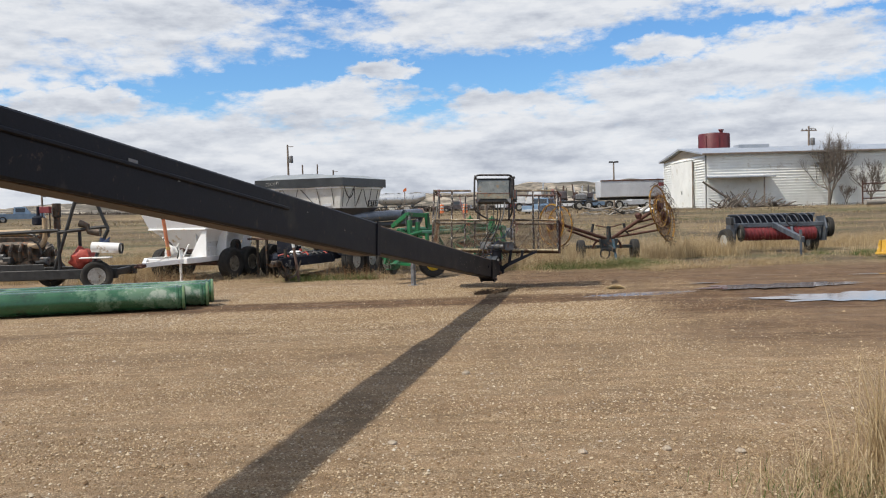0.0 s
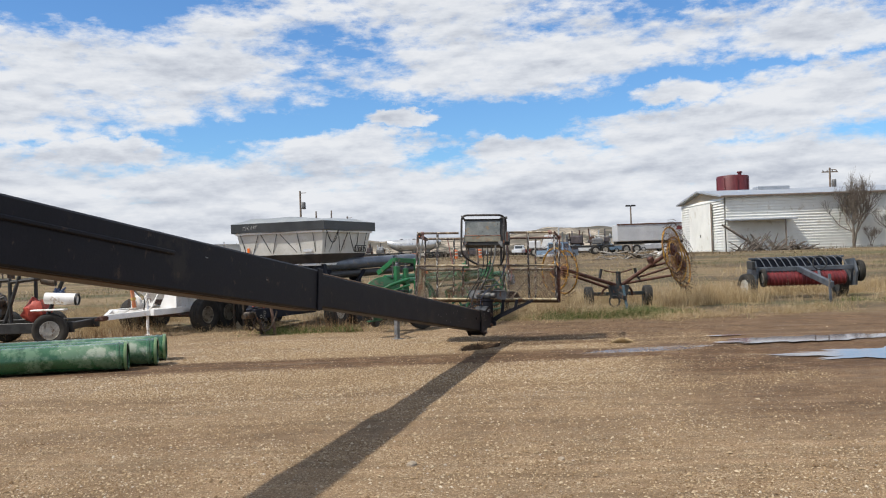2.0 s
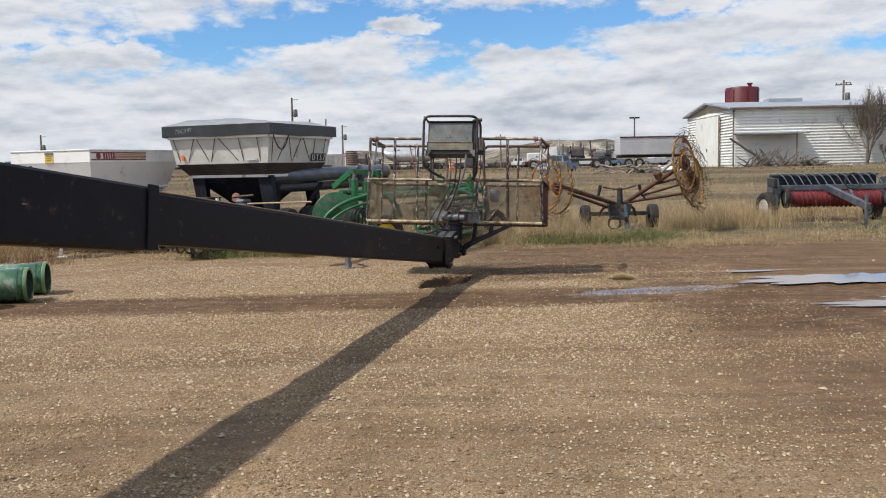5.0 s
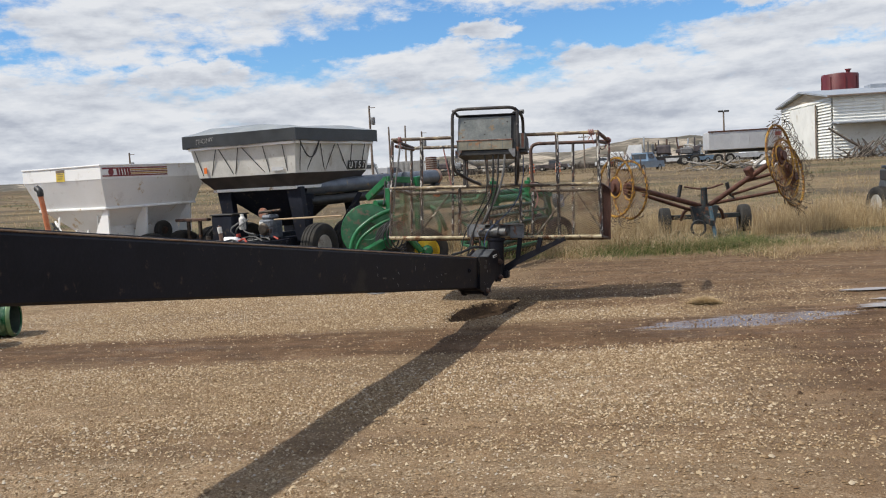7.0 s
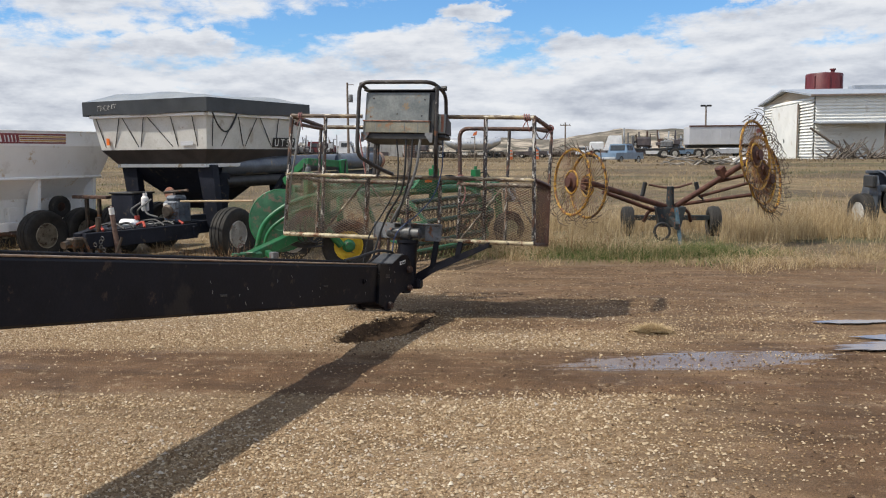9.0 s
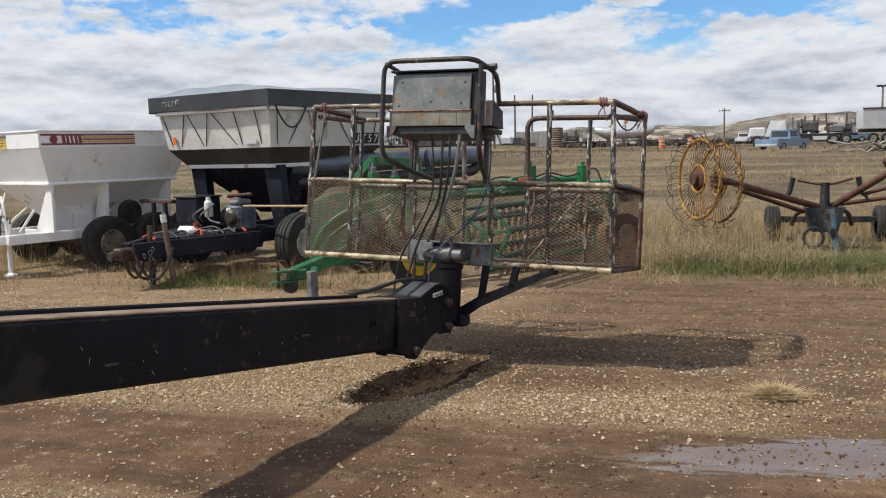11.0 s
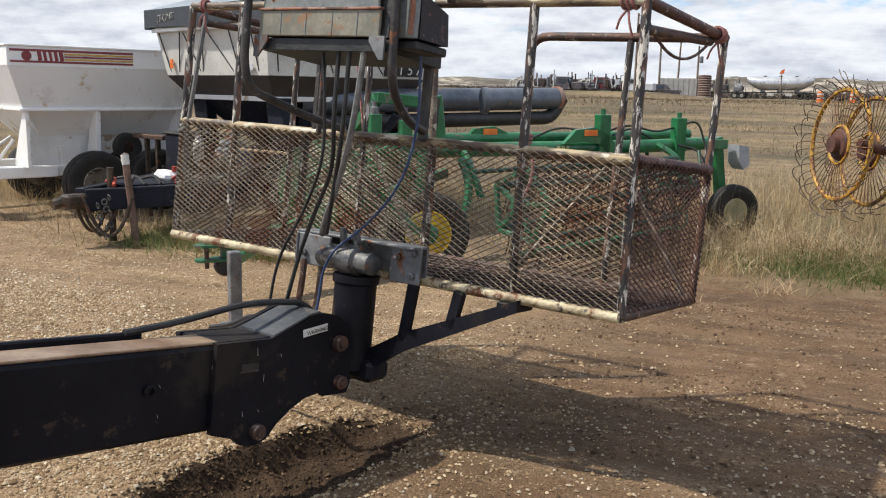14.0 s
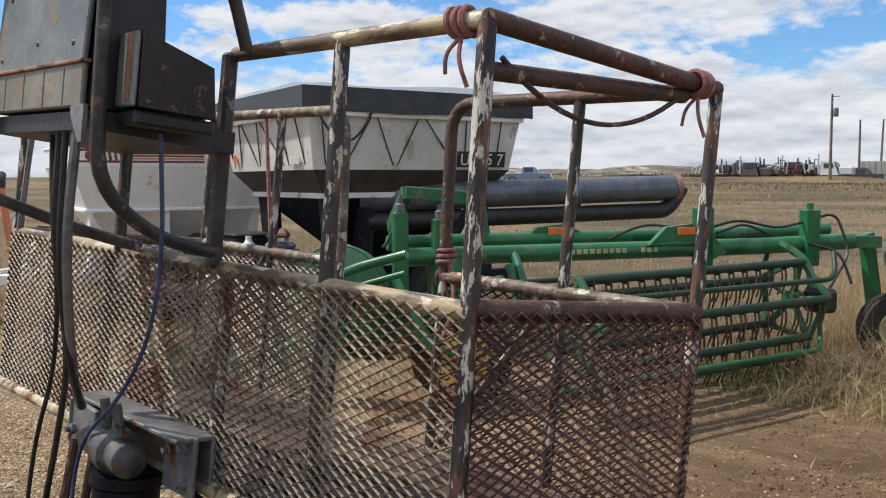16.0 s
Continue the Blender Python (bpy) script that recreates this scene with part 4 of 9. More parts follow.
# head of the boom: two cheek plates with a rounded top cover
MB_SIDE = M_B @ Matrix.Rotation(radians(90), 4, "X")
HEAD = [(-0.18, -0.315), (-0.08, -0.345), (-0.05, -0.372), (0.02, -0.385), (0.07, -0.368), (0.12, -0.315), (0.18, -0.27), (0.25, -0.235), (0.33, -0.222), (0.34, -0.24), (0.47, -0.24), (0.485, -0.20), (0.475, -0.16), (0.48, -0.03), (0.45, 0.035), (0.39, 0.08), (0.31, 0.095), (0.24, 0.082), (0.16, 0.05), (0.06, 0.012), (-0.18, 0.010)]
head = part("boom_head", G().prism([(x * 0.96, y * 0.96) for x, y in HEAD], IN_W - 0.01, MB_SIDE @ Matrix.Translation((0, 0, -IN_W + 0.005))), M_BOOM, lift, smooth=False)
for d in (0.004, -IN_W - 0.026):
    part("cheek_plate", G().prism(HEAD, 0.022, MB_SIDE @ Matrix.Translation((0, 0, d))), M_BOOM, head, smooth=False)
M_CHIP = material("bare_metal_chip", [(0.28, 0.27, 0.26), (0.42, 0.41, 0.39)], 0.5)
# chips and scratches in the paint
scr = random.Random(4)
for k in range(20):
    a = M_B @ Matrix.Translation((scr.uniform(-2.6, 0.3), -0.0015 if k % 3 else -0.0275, scr.uniform(-0.28, -0.02))) @ Matrix.Rotation(radians(scr.uniform(40, 100)), 4, "Y")
    if (M_B.inverted() @ a.translation).x > -0.2:
        a.translation -= M_B.to_3x3() @ Vector((0, 0.026 if k % 3 else 0, 0))
    part("paint_scratch", G().box((0, 0, 0), (scr.uniform(0.008, 0.03), 0.002, 0.0018), a, 0.0006), M_CHIP, inner, "pale chip in the paint" if k == 0 else "")
g = G()
for i in range(2):
    p, q = [(0.07, 0.016), (0.24, 0.086), (0.29, 0.096)][i:i + 2]
    g.hull8([(p[0], -0.024, p[1]), (q[0], -0.024, q[1]), (q[0], IN_W - 0.03, q[1]), (p[0], IN_W - 0.03, p[1])], [(p[0], -0.024, p[1] + 0.008), (q[0], -0.024, q[1] + 0.008), (q[0], IN_W - 0.03, q[1] + 0.008), (p[0], IN_W - 0.03, p[1] + 0.008)], M_B)
part("cover_plate", g, M_COVER, head, "grey steel cover over the boom head")
# raised black plate stands for the slot's shade, charcoal strip for its lit edge
part("slot", G().box((-0.03, -0.027, -0.085), (0.075, 0.004, 0.026), M_B, 0.0015), M_BLACK, head, "black plate standing for the shade in a slot")
part("slot_lit_edge", G().box((-0.03, -0.0265, -0.101), (0.085, 0.005, 0.006), M_B, 0.001), M_CHAR, head)
part("head_hose", G().tube(bend([M_B @ Vector(q) for q in ((-0.42, 0.175, 0.03), (-0.20, 0.16, 0.06), (0.06, 0.12, 0.125), (0.28, 0.09, 0.12), (0.33, 0.08, 0.09))], 0.12), 0.013, 8), M_RUBBER, head, "thick black sleeved hose over the head")
for x, y, r in ((0.40, -0.03, 0.032), (0.02, -0.33, 0.03), (0.42, -0.19, 0.028)):
    part("pivot_pin", G().lathe([(r, 0), (r, 0.03), (r * 0.6, 0.034), (r * 0.6, 0.045), (0, 0.046)], 14, MB_SIDE @ Matrix.Translation((x, y, 0.02))), M_RAILDARK, head)
g = G()
g.box((0.0, -0.029, 0.0), (0.125, 0.003, 0.030), M_B @ Matrix.Translation((0.27, 0, 0.03)) @ Matrix.Rotation(radians(-9), 4, "Y"), 0.001)
sticker = part("warning_label", g, M_LETTER, head, "small white warning sticker")
lettering("warning_text", "WARNING", 0.022, M_BLACK, M_B @ Matrix.Translation((0.280, -0.0315, 0.021)) @ Matrix.Rotation(radians(-9), 4, "Y") @ Matrix.Rotation(radians(90), 4, "X"), sticker, 0.0006)

# the basket's own frame: x along its length, y away from the boom, z up its posts
BX, BZ = Vector((0.990, -0.139, -0.0265)).normalized(), Vector((0.015, 0.105, 0.994)).normalized()
BY = BZ.cross(BX).normalized()
BZ = BX.cross(BY)
M_K = Matrix.Translation((0.093, 16.327, 0.762)) @ Matrix((BX, BY, BZ)).transposed().to_4x4()
KL, KD, KM, KH = 2.30, 0.78, 0.56, 1.11
basket = thing("work_basket", M_K, "rusty pipe and expanded metal work basket on a boom", "basket")


def rod(name, pts, r, mat=M_RAIL, rad=0.06, label="", n=10, parent=None):
    return part(name, G().tube(bend(pts, rad), r, n), mat, parent or basket, label)


XL, XF, XB = -0.06, 2.275, 2.31  # left side, right side in front, right side at the back
rod("bottom_rail", [(XL, -0.014, 0), (XF + 0.02, -0.014, 0)], 0.021, M_RAILPALE)
rod("bottom_rail", [(XL, KD, 0), (XB, KD, 0)], 0.019, M_RAILDARK)
rod("bottom_rail", [(XL, 0, 0), (XL, KD, 0)], 0.019)
rod("bottom_rail", [(XF + 0.02, 0, 0), (XB, KD, 0)], 0.019, M_RAILDARK)
rod("mid_rail", [(XL, 0, KM), (XF, 0, KM)], 0.020, M_TOPRAILS)
rod("mid_rail", [(XL, KD, KM), (0.90, KD, KM)], 0.021)
rod("mid_rail", [(1.43, KD, KM), (XB, KD, KM)], 0.021)
rod("mid_rail", [(XF, 0, KM), (XB, KD, KM)], 0.024, M_RAILRUST)
rod("mid_rail", [(XL, 0, KM), (XL, KD, KM)], 0.021)
rod("top_rail", [(XL + 0.02, 0, KH), (0.66, 0, KH)], 0.019, M_TOPRAILS)
rod("top_rail", [(1.38, 0, KH), (XF - 0.02, 0, KH)], 0.019, M_TOPRAILS)
rod("top_rail", [(XF - 0.02, -0.001, KH), (XB, KD, KH)], 0.021, M_RAILRUST)
rod("top_rail", [(XL + 0.02, -0.001, KH), (XL + 0.02, KD, KH)], 0.021, M_RAILDARK)
rod("top_rail", [(XB, KD, KH), (1.40, KD, KH), (1.43, KD, KM)], 0.020, M_RAILDARK, 0.10)
rod("top_rail", [(XL + 0.02, KD, KH), (0.86, KD, KH), (0.90, KD, KM)], 0.020, M_RAIL, 0.10)
rod("gate_bar", [(XF - 0.04, 0.03, KH - 0.09), (XB - 0.03, KD - 0.10, KH - 0.03)], 0.019, M_RAILDARK)
rod("gate_bar", [(XL + 0.05, 0.03, KH - 0.07), (XL + 0.05, KD - 0.08, KH - 0.03)], 0.017, M_RAILDARK)
for x, z1, dx in ((XL, KH, 0.02), (0.31, KH, -0.01), (0.745, KM, 0.0), (1.435, KM, -0.01), (1.85, KH, -0.03), (XF + 0.02, KH, -0.04)):
    rod("post", [(x, 0, 0), (x + dx, 0, z1)], 0.0185, M_POSTS)
for x, z1 in ((XL, KH), (0.46, KH), (0.90, KM), (1.43, KM), (1.90, KH), (XB, KH)):
    rod("post", [(x, KD, 0), (x, KD, z1)], 0.0165, M_POSTS)
for a, b in (((0.0, KD, 0.02), (0.42, KD, KM - 0.02)), ((0.86, KD, 0.02), (0.50, KD, KM - 0.02)), ((1.46, KD, 0.02), (1.86, KD, KM - 0.02)), ((2.27, KD, 0.02), (1.94, KD, KM - 0.02))):
    rod("brace", [a, b], 0.011, M_RAIL, n=6)


def expanded(w, h, at, wide=0.0018):
    """Diamond mesh of slanting strands over a w by h panel; at(u, v) gives the place."""
    g = G()
    lw, sw = 0.046, 0.0118
    nu, nv = round(w / lw), round(h / sw)
    du, dv = w / nu, h / nv
    n = (at(0.0, 1.0) - at(0.0, 0.0)).cross(at(1.0, 0.0) - at(0.0, 0.0)).normalized()
    eu = (at(1.0, 0.0) - at(0.0, 0.0)).normalized()
    ev = (at(0.0, 1.0) - at(0.0, 0.0)).normalized()
    for j in range(nv):
        for i in range(nu * 2):
            up = (i + j) % 2 == 0
            a = at(i * du / 2, j * dv + (0 if up else dv))
            b = at((i + 1) * du / 2, j * dv + (dv if up else 0))
            d = (b - a).normalized()
            s = d.cross(n) * wide
            t = n * 0.0016
            tilt = n * (0.0018 if up else -0.0018)
            vs = [a - s - t + tilt, a + s - t - tilt, a + s + t - tilt, a - s + t + tilt, b - s - t + tilt, b + s - t - tilt, b + s + t - tilt, b - s + t + tilt]
            g.add(vs, [(0, 1, 5, 4), (1, 2, 6, 5), (2, 3, 7, 6), (3, 0, 4, 7)])
    return g


part("front_mesh", expanded(XF + 0.01 - XL, KM, lambda u, v: Vector((XL + u, -0.021 + 0.006 * math.sin(u * 5) * math.sin(v * 5.6), v)), 0.00105), M_MESHFRONT, basket, "pale rusty expanded metal front", smooth=False)
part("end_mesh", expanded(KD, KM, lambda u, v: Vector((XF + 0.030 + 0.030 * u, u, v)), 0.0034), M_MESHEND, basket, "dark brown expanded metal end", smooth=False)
part("end_mesh", expanded(KD, KM, lambda u, v: Vector((XL, u, v))), M_MESHFRONT, basket, smooth=False)
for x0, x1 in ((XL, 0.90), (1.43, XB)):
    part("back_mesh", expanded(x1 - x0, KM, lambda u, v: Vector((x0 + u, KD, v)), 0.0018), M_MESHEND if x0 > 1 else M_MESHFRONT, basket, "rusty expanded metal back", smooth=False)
floor_pan = part("floor_pan", G().box(((XL + XB) / 2, KD / 2, 0.0), (XB - XL - 0.06, KD - 0.03, 0.006), None, 0.001), M_FLOORRUST, basket, "rusty steel floor plate", smooth=False)
for i in range(9):
    part("floor_bar", G().box(((XL + XB) / 2, KD * (i + 0.5) / 9, 0.008), (XB - XL - 0.08, 0.014, 0.010), None, 0.002), M_FLOORRUST, floor_pan)

# control console that hangs out over the front under its guard hoop
HX0, HX1, HZ, HY = 0.775, 1.43, 1.345, -0.43
rod("guard_hoop", [(HX0 + 0.21, -0.02, 0.58), (HX0 + 0.12, -0.18, 0.62), (HX0 + 0.01, HY + 0.03, 0.70), (HX0, HY, 0.80), (HX0, HY, HZ), (HX1, HY, HZ), (1.47, -0.10, 1.30), (1.461, -0.02, KH)], 0.017, M_CHAR, 0.09)
rod("guard_hoop", [(HX0 + 0.02, -0.02, KH), (HX0 + 0.02, -0.02, HZ - 0.06), (HX0, HY + 0.03, HZ - 0.01)], 0.015, M_CHAR, 0.06)
rod("guard_post", [(1.465, -0.39, HZ - 0.03), (1.47, -0.38, 0.74), (1.44, -0.22, 0.63), (1.39, -0.03, 0.60)], 0.017, M_CHAR, 0.10)
for x, y, w in ((0.80, 0.0, 0.030),):
    part("console_leg", G().box((x, y, (KM + 0.87) / 2), (w, w, 0.87 - KM), None, 0.005), M_CHAR, basket)
part("console_leg", G().box((1.385, -0.02, (KM + KH) / 2), (0.036, 0.036, KH - KM), None, 0.008), M_CHAR, basket, "square dark upright beside the console")
part("console_leg", G().tube([(0.835, -0.02, KM), (0.835, -0.02, 0.87)], 0.012, 10), M_CHAR, basket)
g = G()
g.hull8([(0.80, -0.385, 0.862), (1.45, -0.385, 0.862), (1.44, -0.02, 0.85), (0.80, -0.02, 0.85)], [(0.80, -0.385, 0.905), (1.45, -0.385, 0.905), (1.44, -0.02, 0.905), (0.80, -0.02, 0.905)])
part("console_shelf", g, M_BLACK, basket, "dark steel tray below the console", smooth=False)
part("console_shelf", G().box((1.495, -0.235, 0.895), (0.09, 0.20, 0.032), None, 0.006), M_BLACK, basket)
for x, k in ((1.445, -1), (0.80, 1)):
    part("console_gusset", G().prism([(0, 0.0), (0.07 * k, 0.0), (0.07 * k, -0.02), (0.02 * k, -0.085), (0, -0.085)], 0.010, Matrix.Translation((x, -0.398, 0.915)) @ Matrix.Rotation(radians(90), 4, "X")), M_GREYPLATE, basket, "bent grey corner plate", smooth=False)
g = G()
g.hull8([(0.835, -0.385, 0.912), (1.445, -0.385, 0.912), (1.445, -0.22, 0.912), (0.835, -0.22, 0.912)], [(0.835, -0.365, 1.27), (1.445, -0.365, 1.27), (1.445, -0.24, 1.29), (0.835, -0.24, 1.29)])
console = part("console_box", g, M_BLACK, basket, "black back of the control console", smooth=False)
part("console_panel", G().box((1.115, -0.388, 1.135), (0.575, 0.014, 0.245), None, 0.004, (-3, 0, 0)), M_CONSOLE, console, "weathered grey-green sheet panel with bolts")
lower = part("console_panel", G().box((1.115, -0.396, 0.962), (0.60, 0.014, 0.10), None, 0.004), M_CONSOLETAN, console, "weathered grey-green lower panel")
for x in (0.93, 1.06, 1.19, 1.31):
    part("panel_fold", G().box((x, -0.4035, 0.96), (0.006, 0.003, 0.085), None, 0.001), M_CONSOLE, lower)
part("console_lip", G().box((1.115, -0.399, 1.014), (0.61, 0.024, 0.009), None, 0.002), M_RUSTPANEL, console, "rust-edged sheet lip")
part("console_hood", G().box((1.12, -0.31, 1.285), (0.64, 0.14, 0.012), None, 0.003), M_BLACK, console)
for x, z in ((0.88, 1.05), (1.36, 1.20), (1.12, 1.075), (0.90, 1.21), (1.34, 1.06)):
    part("bolt", G().lathe([(0.009, 0), (0.009, 0.006), (0.005, 0.010), (0, 0.010)], 8, Matrix.Translation((x, -0.395 + (z - 1.0) * 0.05, z)) @ Matrix.Rotation(radians(90), 4, "X")), M_CHAR, console)
g = G()
g.hull8([(1.452, -0.33, 0.918), (1.545, -0.33, 0.918), (1.545, -0.14, 0.918), (1.452, -0.14, 0.918)], [(1.452, -0.33, 1.085), (1.54, -0.33, 1.085), (1.54, -0.15, 1.035), (1.452, -0.15, 1.035)])
sb = part("switch_box", g, M_SWITCH, basket, "dark red-brown switch box", smooth=False)
part("side_plate", G().box((1.497, -0.337, 1.0), (0.085, 0.012, 0.165), None, 0.004), M_CONSOLE, sb, "grey front plate")
part("rust_streak", G().box((1.512, -0.3445, 1.005), (0.024, 0.003, 0.15), None, 0.001), M_RUSTPANEL, sb, "orange rust streak down the plate")
part("joystick", G().tube([(1.36, -0.18, 1.29), (1.40, -0.20, 1.33), (1.50, -0.20, 1.33)], [0.02, 0.018, 0.024], 8), M_BLACK, basket)

# rotator bracket, post and arm below the basket
g = G()
g.box((1.165, -0.075, 0.136), (0.61, 0.11, 0.012), None, 0.003)
g.box((1.165, -0.024, 0.062), (0.61, 0.012, 0.145), None, 0.003)
brk = part("mounting_bracket", g, M_GREYPLATE, basket, "grey steel channel bracket with bolts")
part("bracket_plate", G().box((1.40, -0.075, 0.064), (0.15, 0.014, 0.155), None, 0.004), M_GREYPLATE, brk)
part("bracket_plate", G().box((0.965, -0.135, 0.065), (0.20, 0.016, 0.13), None, 0.004, (0, 0, -6)), M_GREYPLATE, brk, "pale battered end plate")
part("bracket_plate", G().box((0.868, -0.085, 0.065), (0.014, 0.11, 0.13), None, 0.004), M_GREYPLATE, brk)
for x, z in ((1.44, 0.11), (1.44, 0.02), (1.365, 0.09), (0.92, 0.05)):
    part("bolt", G().lathe([(0.016, 0), (0.016, 0.012), (0.009, 0.014), (0.009, 0.026), (0, 0.027)], 6, Matrix.Translation((x, -0.083 if x > 1 else -0.145, z)) @ Matrix.Rotation(radians(90), 4, "X")), M_GREYPLATE, brk)
g = G()
g.lathe([(0, -0.20), (0.040, -0.20), (0.052, -0.18), (0.052, -0.06), (0.062, -0.05), (0.062, 0.03), (0.046, 0.04), (0.046, 0.11), (0.03, 0.122), (0, 0.122)], 18, Matrix.Translation((1.19, -0.145, 0.052)) @ Matrix.Rotation(radians(-8), 4, "Z") @ Matrix.Rotation(radians(90), 4, "Y"))
motor = part("rotator_motor", g, M_MOTOR, brk, "dull steel hydraulic motor")
for x in (1.14, 1.21):
    part("hose_fitting", G().tube([(x, -0.15, 0.10), (x - 0.01, -0.16, 0.18)], [0.018, 0.013], 8), M_MOTOR, motor)
g = G()
g.lathe([(0, -0.40), (0.088, -0.40), (0.088, -0.05), (0.098, -0.04), (0.098, -0.01), (0, -0.01)], 20, Matrix.Translation((1.175, -0.10, 0)))
post = part("rotator_post", g, M_BOOM, basket, "black swivel post between boom and basket")
part("post_foot", G().box((1.20, -0.06, -0.40), (0.22, 0.14, 0.09), None, 0.02), M_BOOM, post)
arm = [(1.10, -0.50), (1.22, -0.43), (1.40, -0.30), (1.91, -0.045), (1.91, 0.0), (1.40, -0.22), (1.22, -0.33), (1.10, -0.40)]
for y in (-0.03,):
    part("support_arm", G().prism(arm, 0.03, Matrix.Translation((0, y, 0)) @ Matrix.Rotation(radians(90), 4, "X")), M_BOOM, basket, "black sloping arm under the basket", smooth=False)
    for x, z in ((1.40, -0.26), (1.62, -0.165)):
        part("strut", G().beam((x, y - 0.015, z), (x + 0.03, y - 0.015, -0.01), 0.03, 0.05), M_BOOM, basket)
part("cross_bar", G().box((1.86, 0.02, -0.035), (0.10, 0.12, 0.03), None, 0.006), M_BOOM, basket)


# hydraulic hoses from the head up to the console
def hose(pts, r, mat, label):
    part("hose", G().tube(bend(pts, 0.12, 6), r, 8), mat, basket, label)


hose([(1.20, -0.36, 0.88), (1.20, -0.36, 0.62), (1.17, -0.30, 0.42), (1.02, -0.22, 0.22), (0.94, -0.20, 0.04), (0.86, -0.20, -0.30)], 0.009, M_RUBBER, "black hose")
hose([(1.33, -0.37, 0.88), (1.31, -0.37, 0.62), (1.22, -0.31, 0.40), (1.08, -0.22, 0.20), (1.04, -0.18, 0.14)], 0.0125, M_HOSEGREY, "thick grey hose")
hose([(1.26, -0.37, 0.88), (1.25, -0.36, 0.55), (1.16, -0.28, 0.30), (1.08, -0.20, 0.15)], 0.009, M_RUBBER, "black hose")
hose([(1.10, -0.34, 0.88), (1.13, -0.34, 0.70), (1.12, -0.30, 0.45), (0.98, -0.24, 0.22), (0.84, -0.22, 0.02), (0.80, -0.22, -0.30)], 0.0065, M_RUBBER, "thin black hose")
hose([(1.50, -0.25, 0.87), (1.50, -0.22, 0.60), (1.43, -0.20, 0.38), (1.27, -0.19, 0.20), (1.08, -0.20, 0.06), (1.06, -0.20, -0.20)], 0.0055, M_HOSEBLUE, "thin blue hose")
hose([(0.86, -0.20, -0.28), (0.72, -0.22, -0.25), (0.52, -0.14, -0.34), (0.34, -0.10, -0.39)], 0.010, M_RUBBER, "black hose looping onto the boom")
hose([(0.92, -0.14, 0.02), (0.93, -0.16, -0.14), (0.90, -0.18, -0.32)], 0.014, M_RAILDARK, "rusty hose end")
hose([(1.00, -0.12, 0.0), (1.01, -0.14, -0.16), (0.96, -0.16, -0.34)], 0.013, M_RAILDARK, "rusty hose end")
part("chain", G().tube(sag((XF - 0.03, 0.06, KH - 0.06), (XB - 0.02, KD - 0.12, KH - 0.03), 0.10, 16), 0.006, 6), M_RAILDARK, basket, "hanging chain across the end")
def wound(c, axis, r, turns, pitch):
    """A rope wound round a pipe at c along axis, with two hanging tails."""
    m = axis_pose(c, axis)
    n = turns * 14
    pts = [m @ Vector((r * math.cos(2 * math.pi * k / 14), r * math.sin(2 * math.pi * k / 14), pitch * (k / 14 - turns / 2))) for k in range(n + 1)]
    w = part("rope_wrap", G().tube(pts, 0.0065, 6), M_ROPE, basket, "wound faded red rope")
    c = Vector(c)
    for dx, drop in ((0.015, 0.10), (-0.02, 0.07)):
        part("rope_tail", G().tube(bend([c + Vector((0, 0, -r)), c + Vector((dx, -0.02, -r - drop * 0.5)), c + Vector((dx * 1.8, 0.0, -r - drop))], 0.03), 0.0045, 6), M_ROPE, w)


wound((XF - 0.085, 0, KH), (1, 0, 0), 0.027, 3, 0.020)
wound((XB - 0.003, KD - 0.08, KH), (0.04, 1, 0), 0.028, 3, 0.018)
wound((0.05, 0, KH), (1, 0, 0), 0.027, 2, 0.020)
wound((1.43, KD, KM + 0.07), (0, 0, 1), 0.027, 3, 0.018)
part("rope", G().tube(sag((0.34, KD, KH), (0.46, KD, KM), 0.0, 4), 0.008, 6), M_ROPE, basket)
part("rope", G().tube(sag((1.44, KD, KM + 0.05), (1.46, KD - 0.02, KM - 0.20), 0.0, 6, (0.04, 0, 0)), 0.008, 6), M_ROPE, basket)
part("strap", G().tube([(0.06, 0, KH), (0.03, -0.01, 0.85), (-0.01, -0.01, KM), (-0.03, 0, 0.30)], 0.011, 6), M_HOSEGREY, basket, "pale strap tied to the rail")


# ---- black and white tender hopper on its trailer ----
M_T = Matrix.Translation((-4.178, 20.697, 0)) @ Matrix.Rotation(radians(-19.6), 4, "Z")
TX, TY = 2.22, 2.34
tender = thing("tender_trailer", M_T, "black and off-white tender hopper trailer under a tarp", "trailer")


def ring(x0, x1, y0, y1, z):
    return [(x0, y0, z), (x1, y0, z), (x1, y1, z), (x0, y1, z)]


def frustum(lo, hi, thick=0.03):
    """An open tapered hopper shell between two rectangles, with thickness."""
    g = G()
    li = [(x + (thick if i in (0, 3) else -thick), y + (thick if i in (0, 1) else -thick), z) for i, (x, y, z) in enumerate(lo)]
    hi_ = [(x + (thick if i in (0, 3) else -thick), y + (thick if i in (0, 1) else -thick), z) for i, (x, y, z) in enumerate(hi)]
    vs = list(lo) + list(hi) + li + hi_
    fs = []
    for i in range(4):
        j = (i + 1) % 4
        fs += [(i, j, 4 + j, 4 + i), (8 + j, 8 + i, 12 + i, 12 + j), (4 + i, 4 + j, 12 + j, 12 + i), (j, i, 8 + i, 8 + j)]
    return g.add(vs, fs)


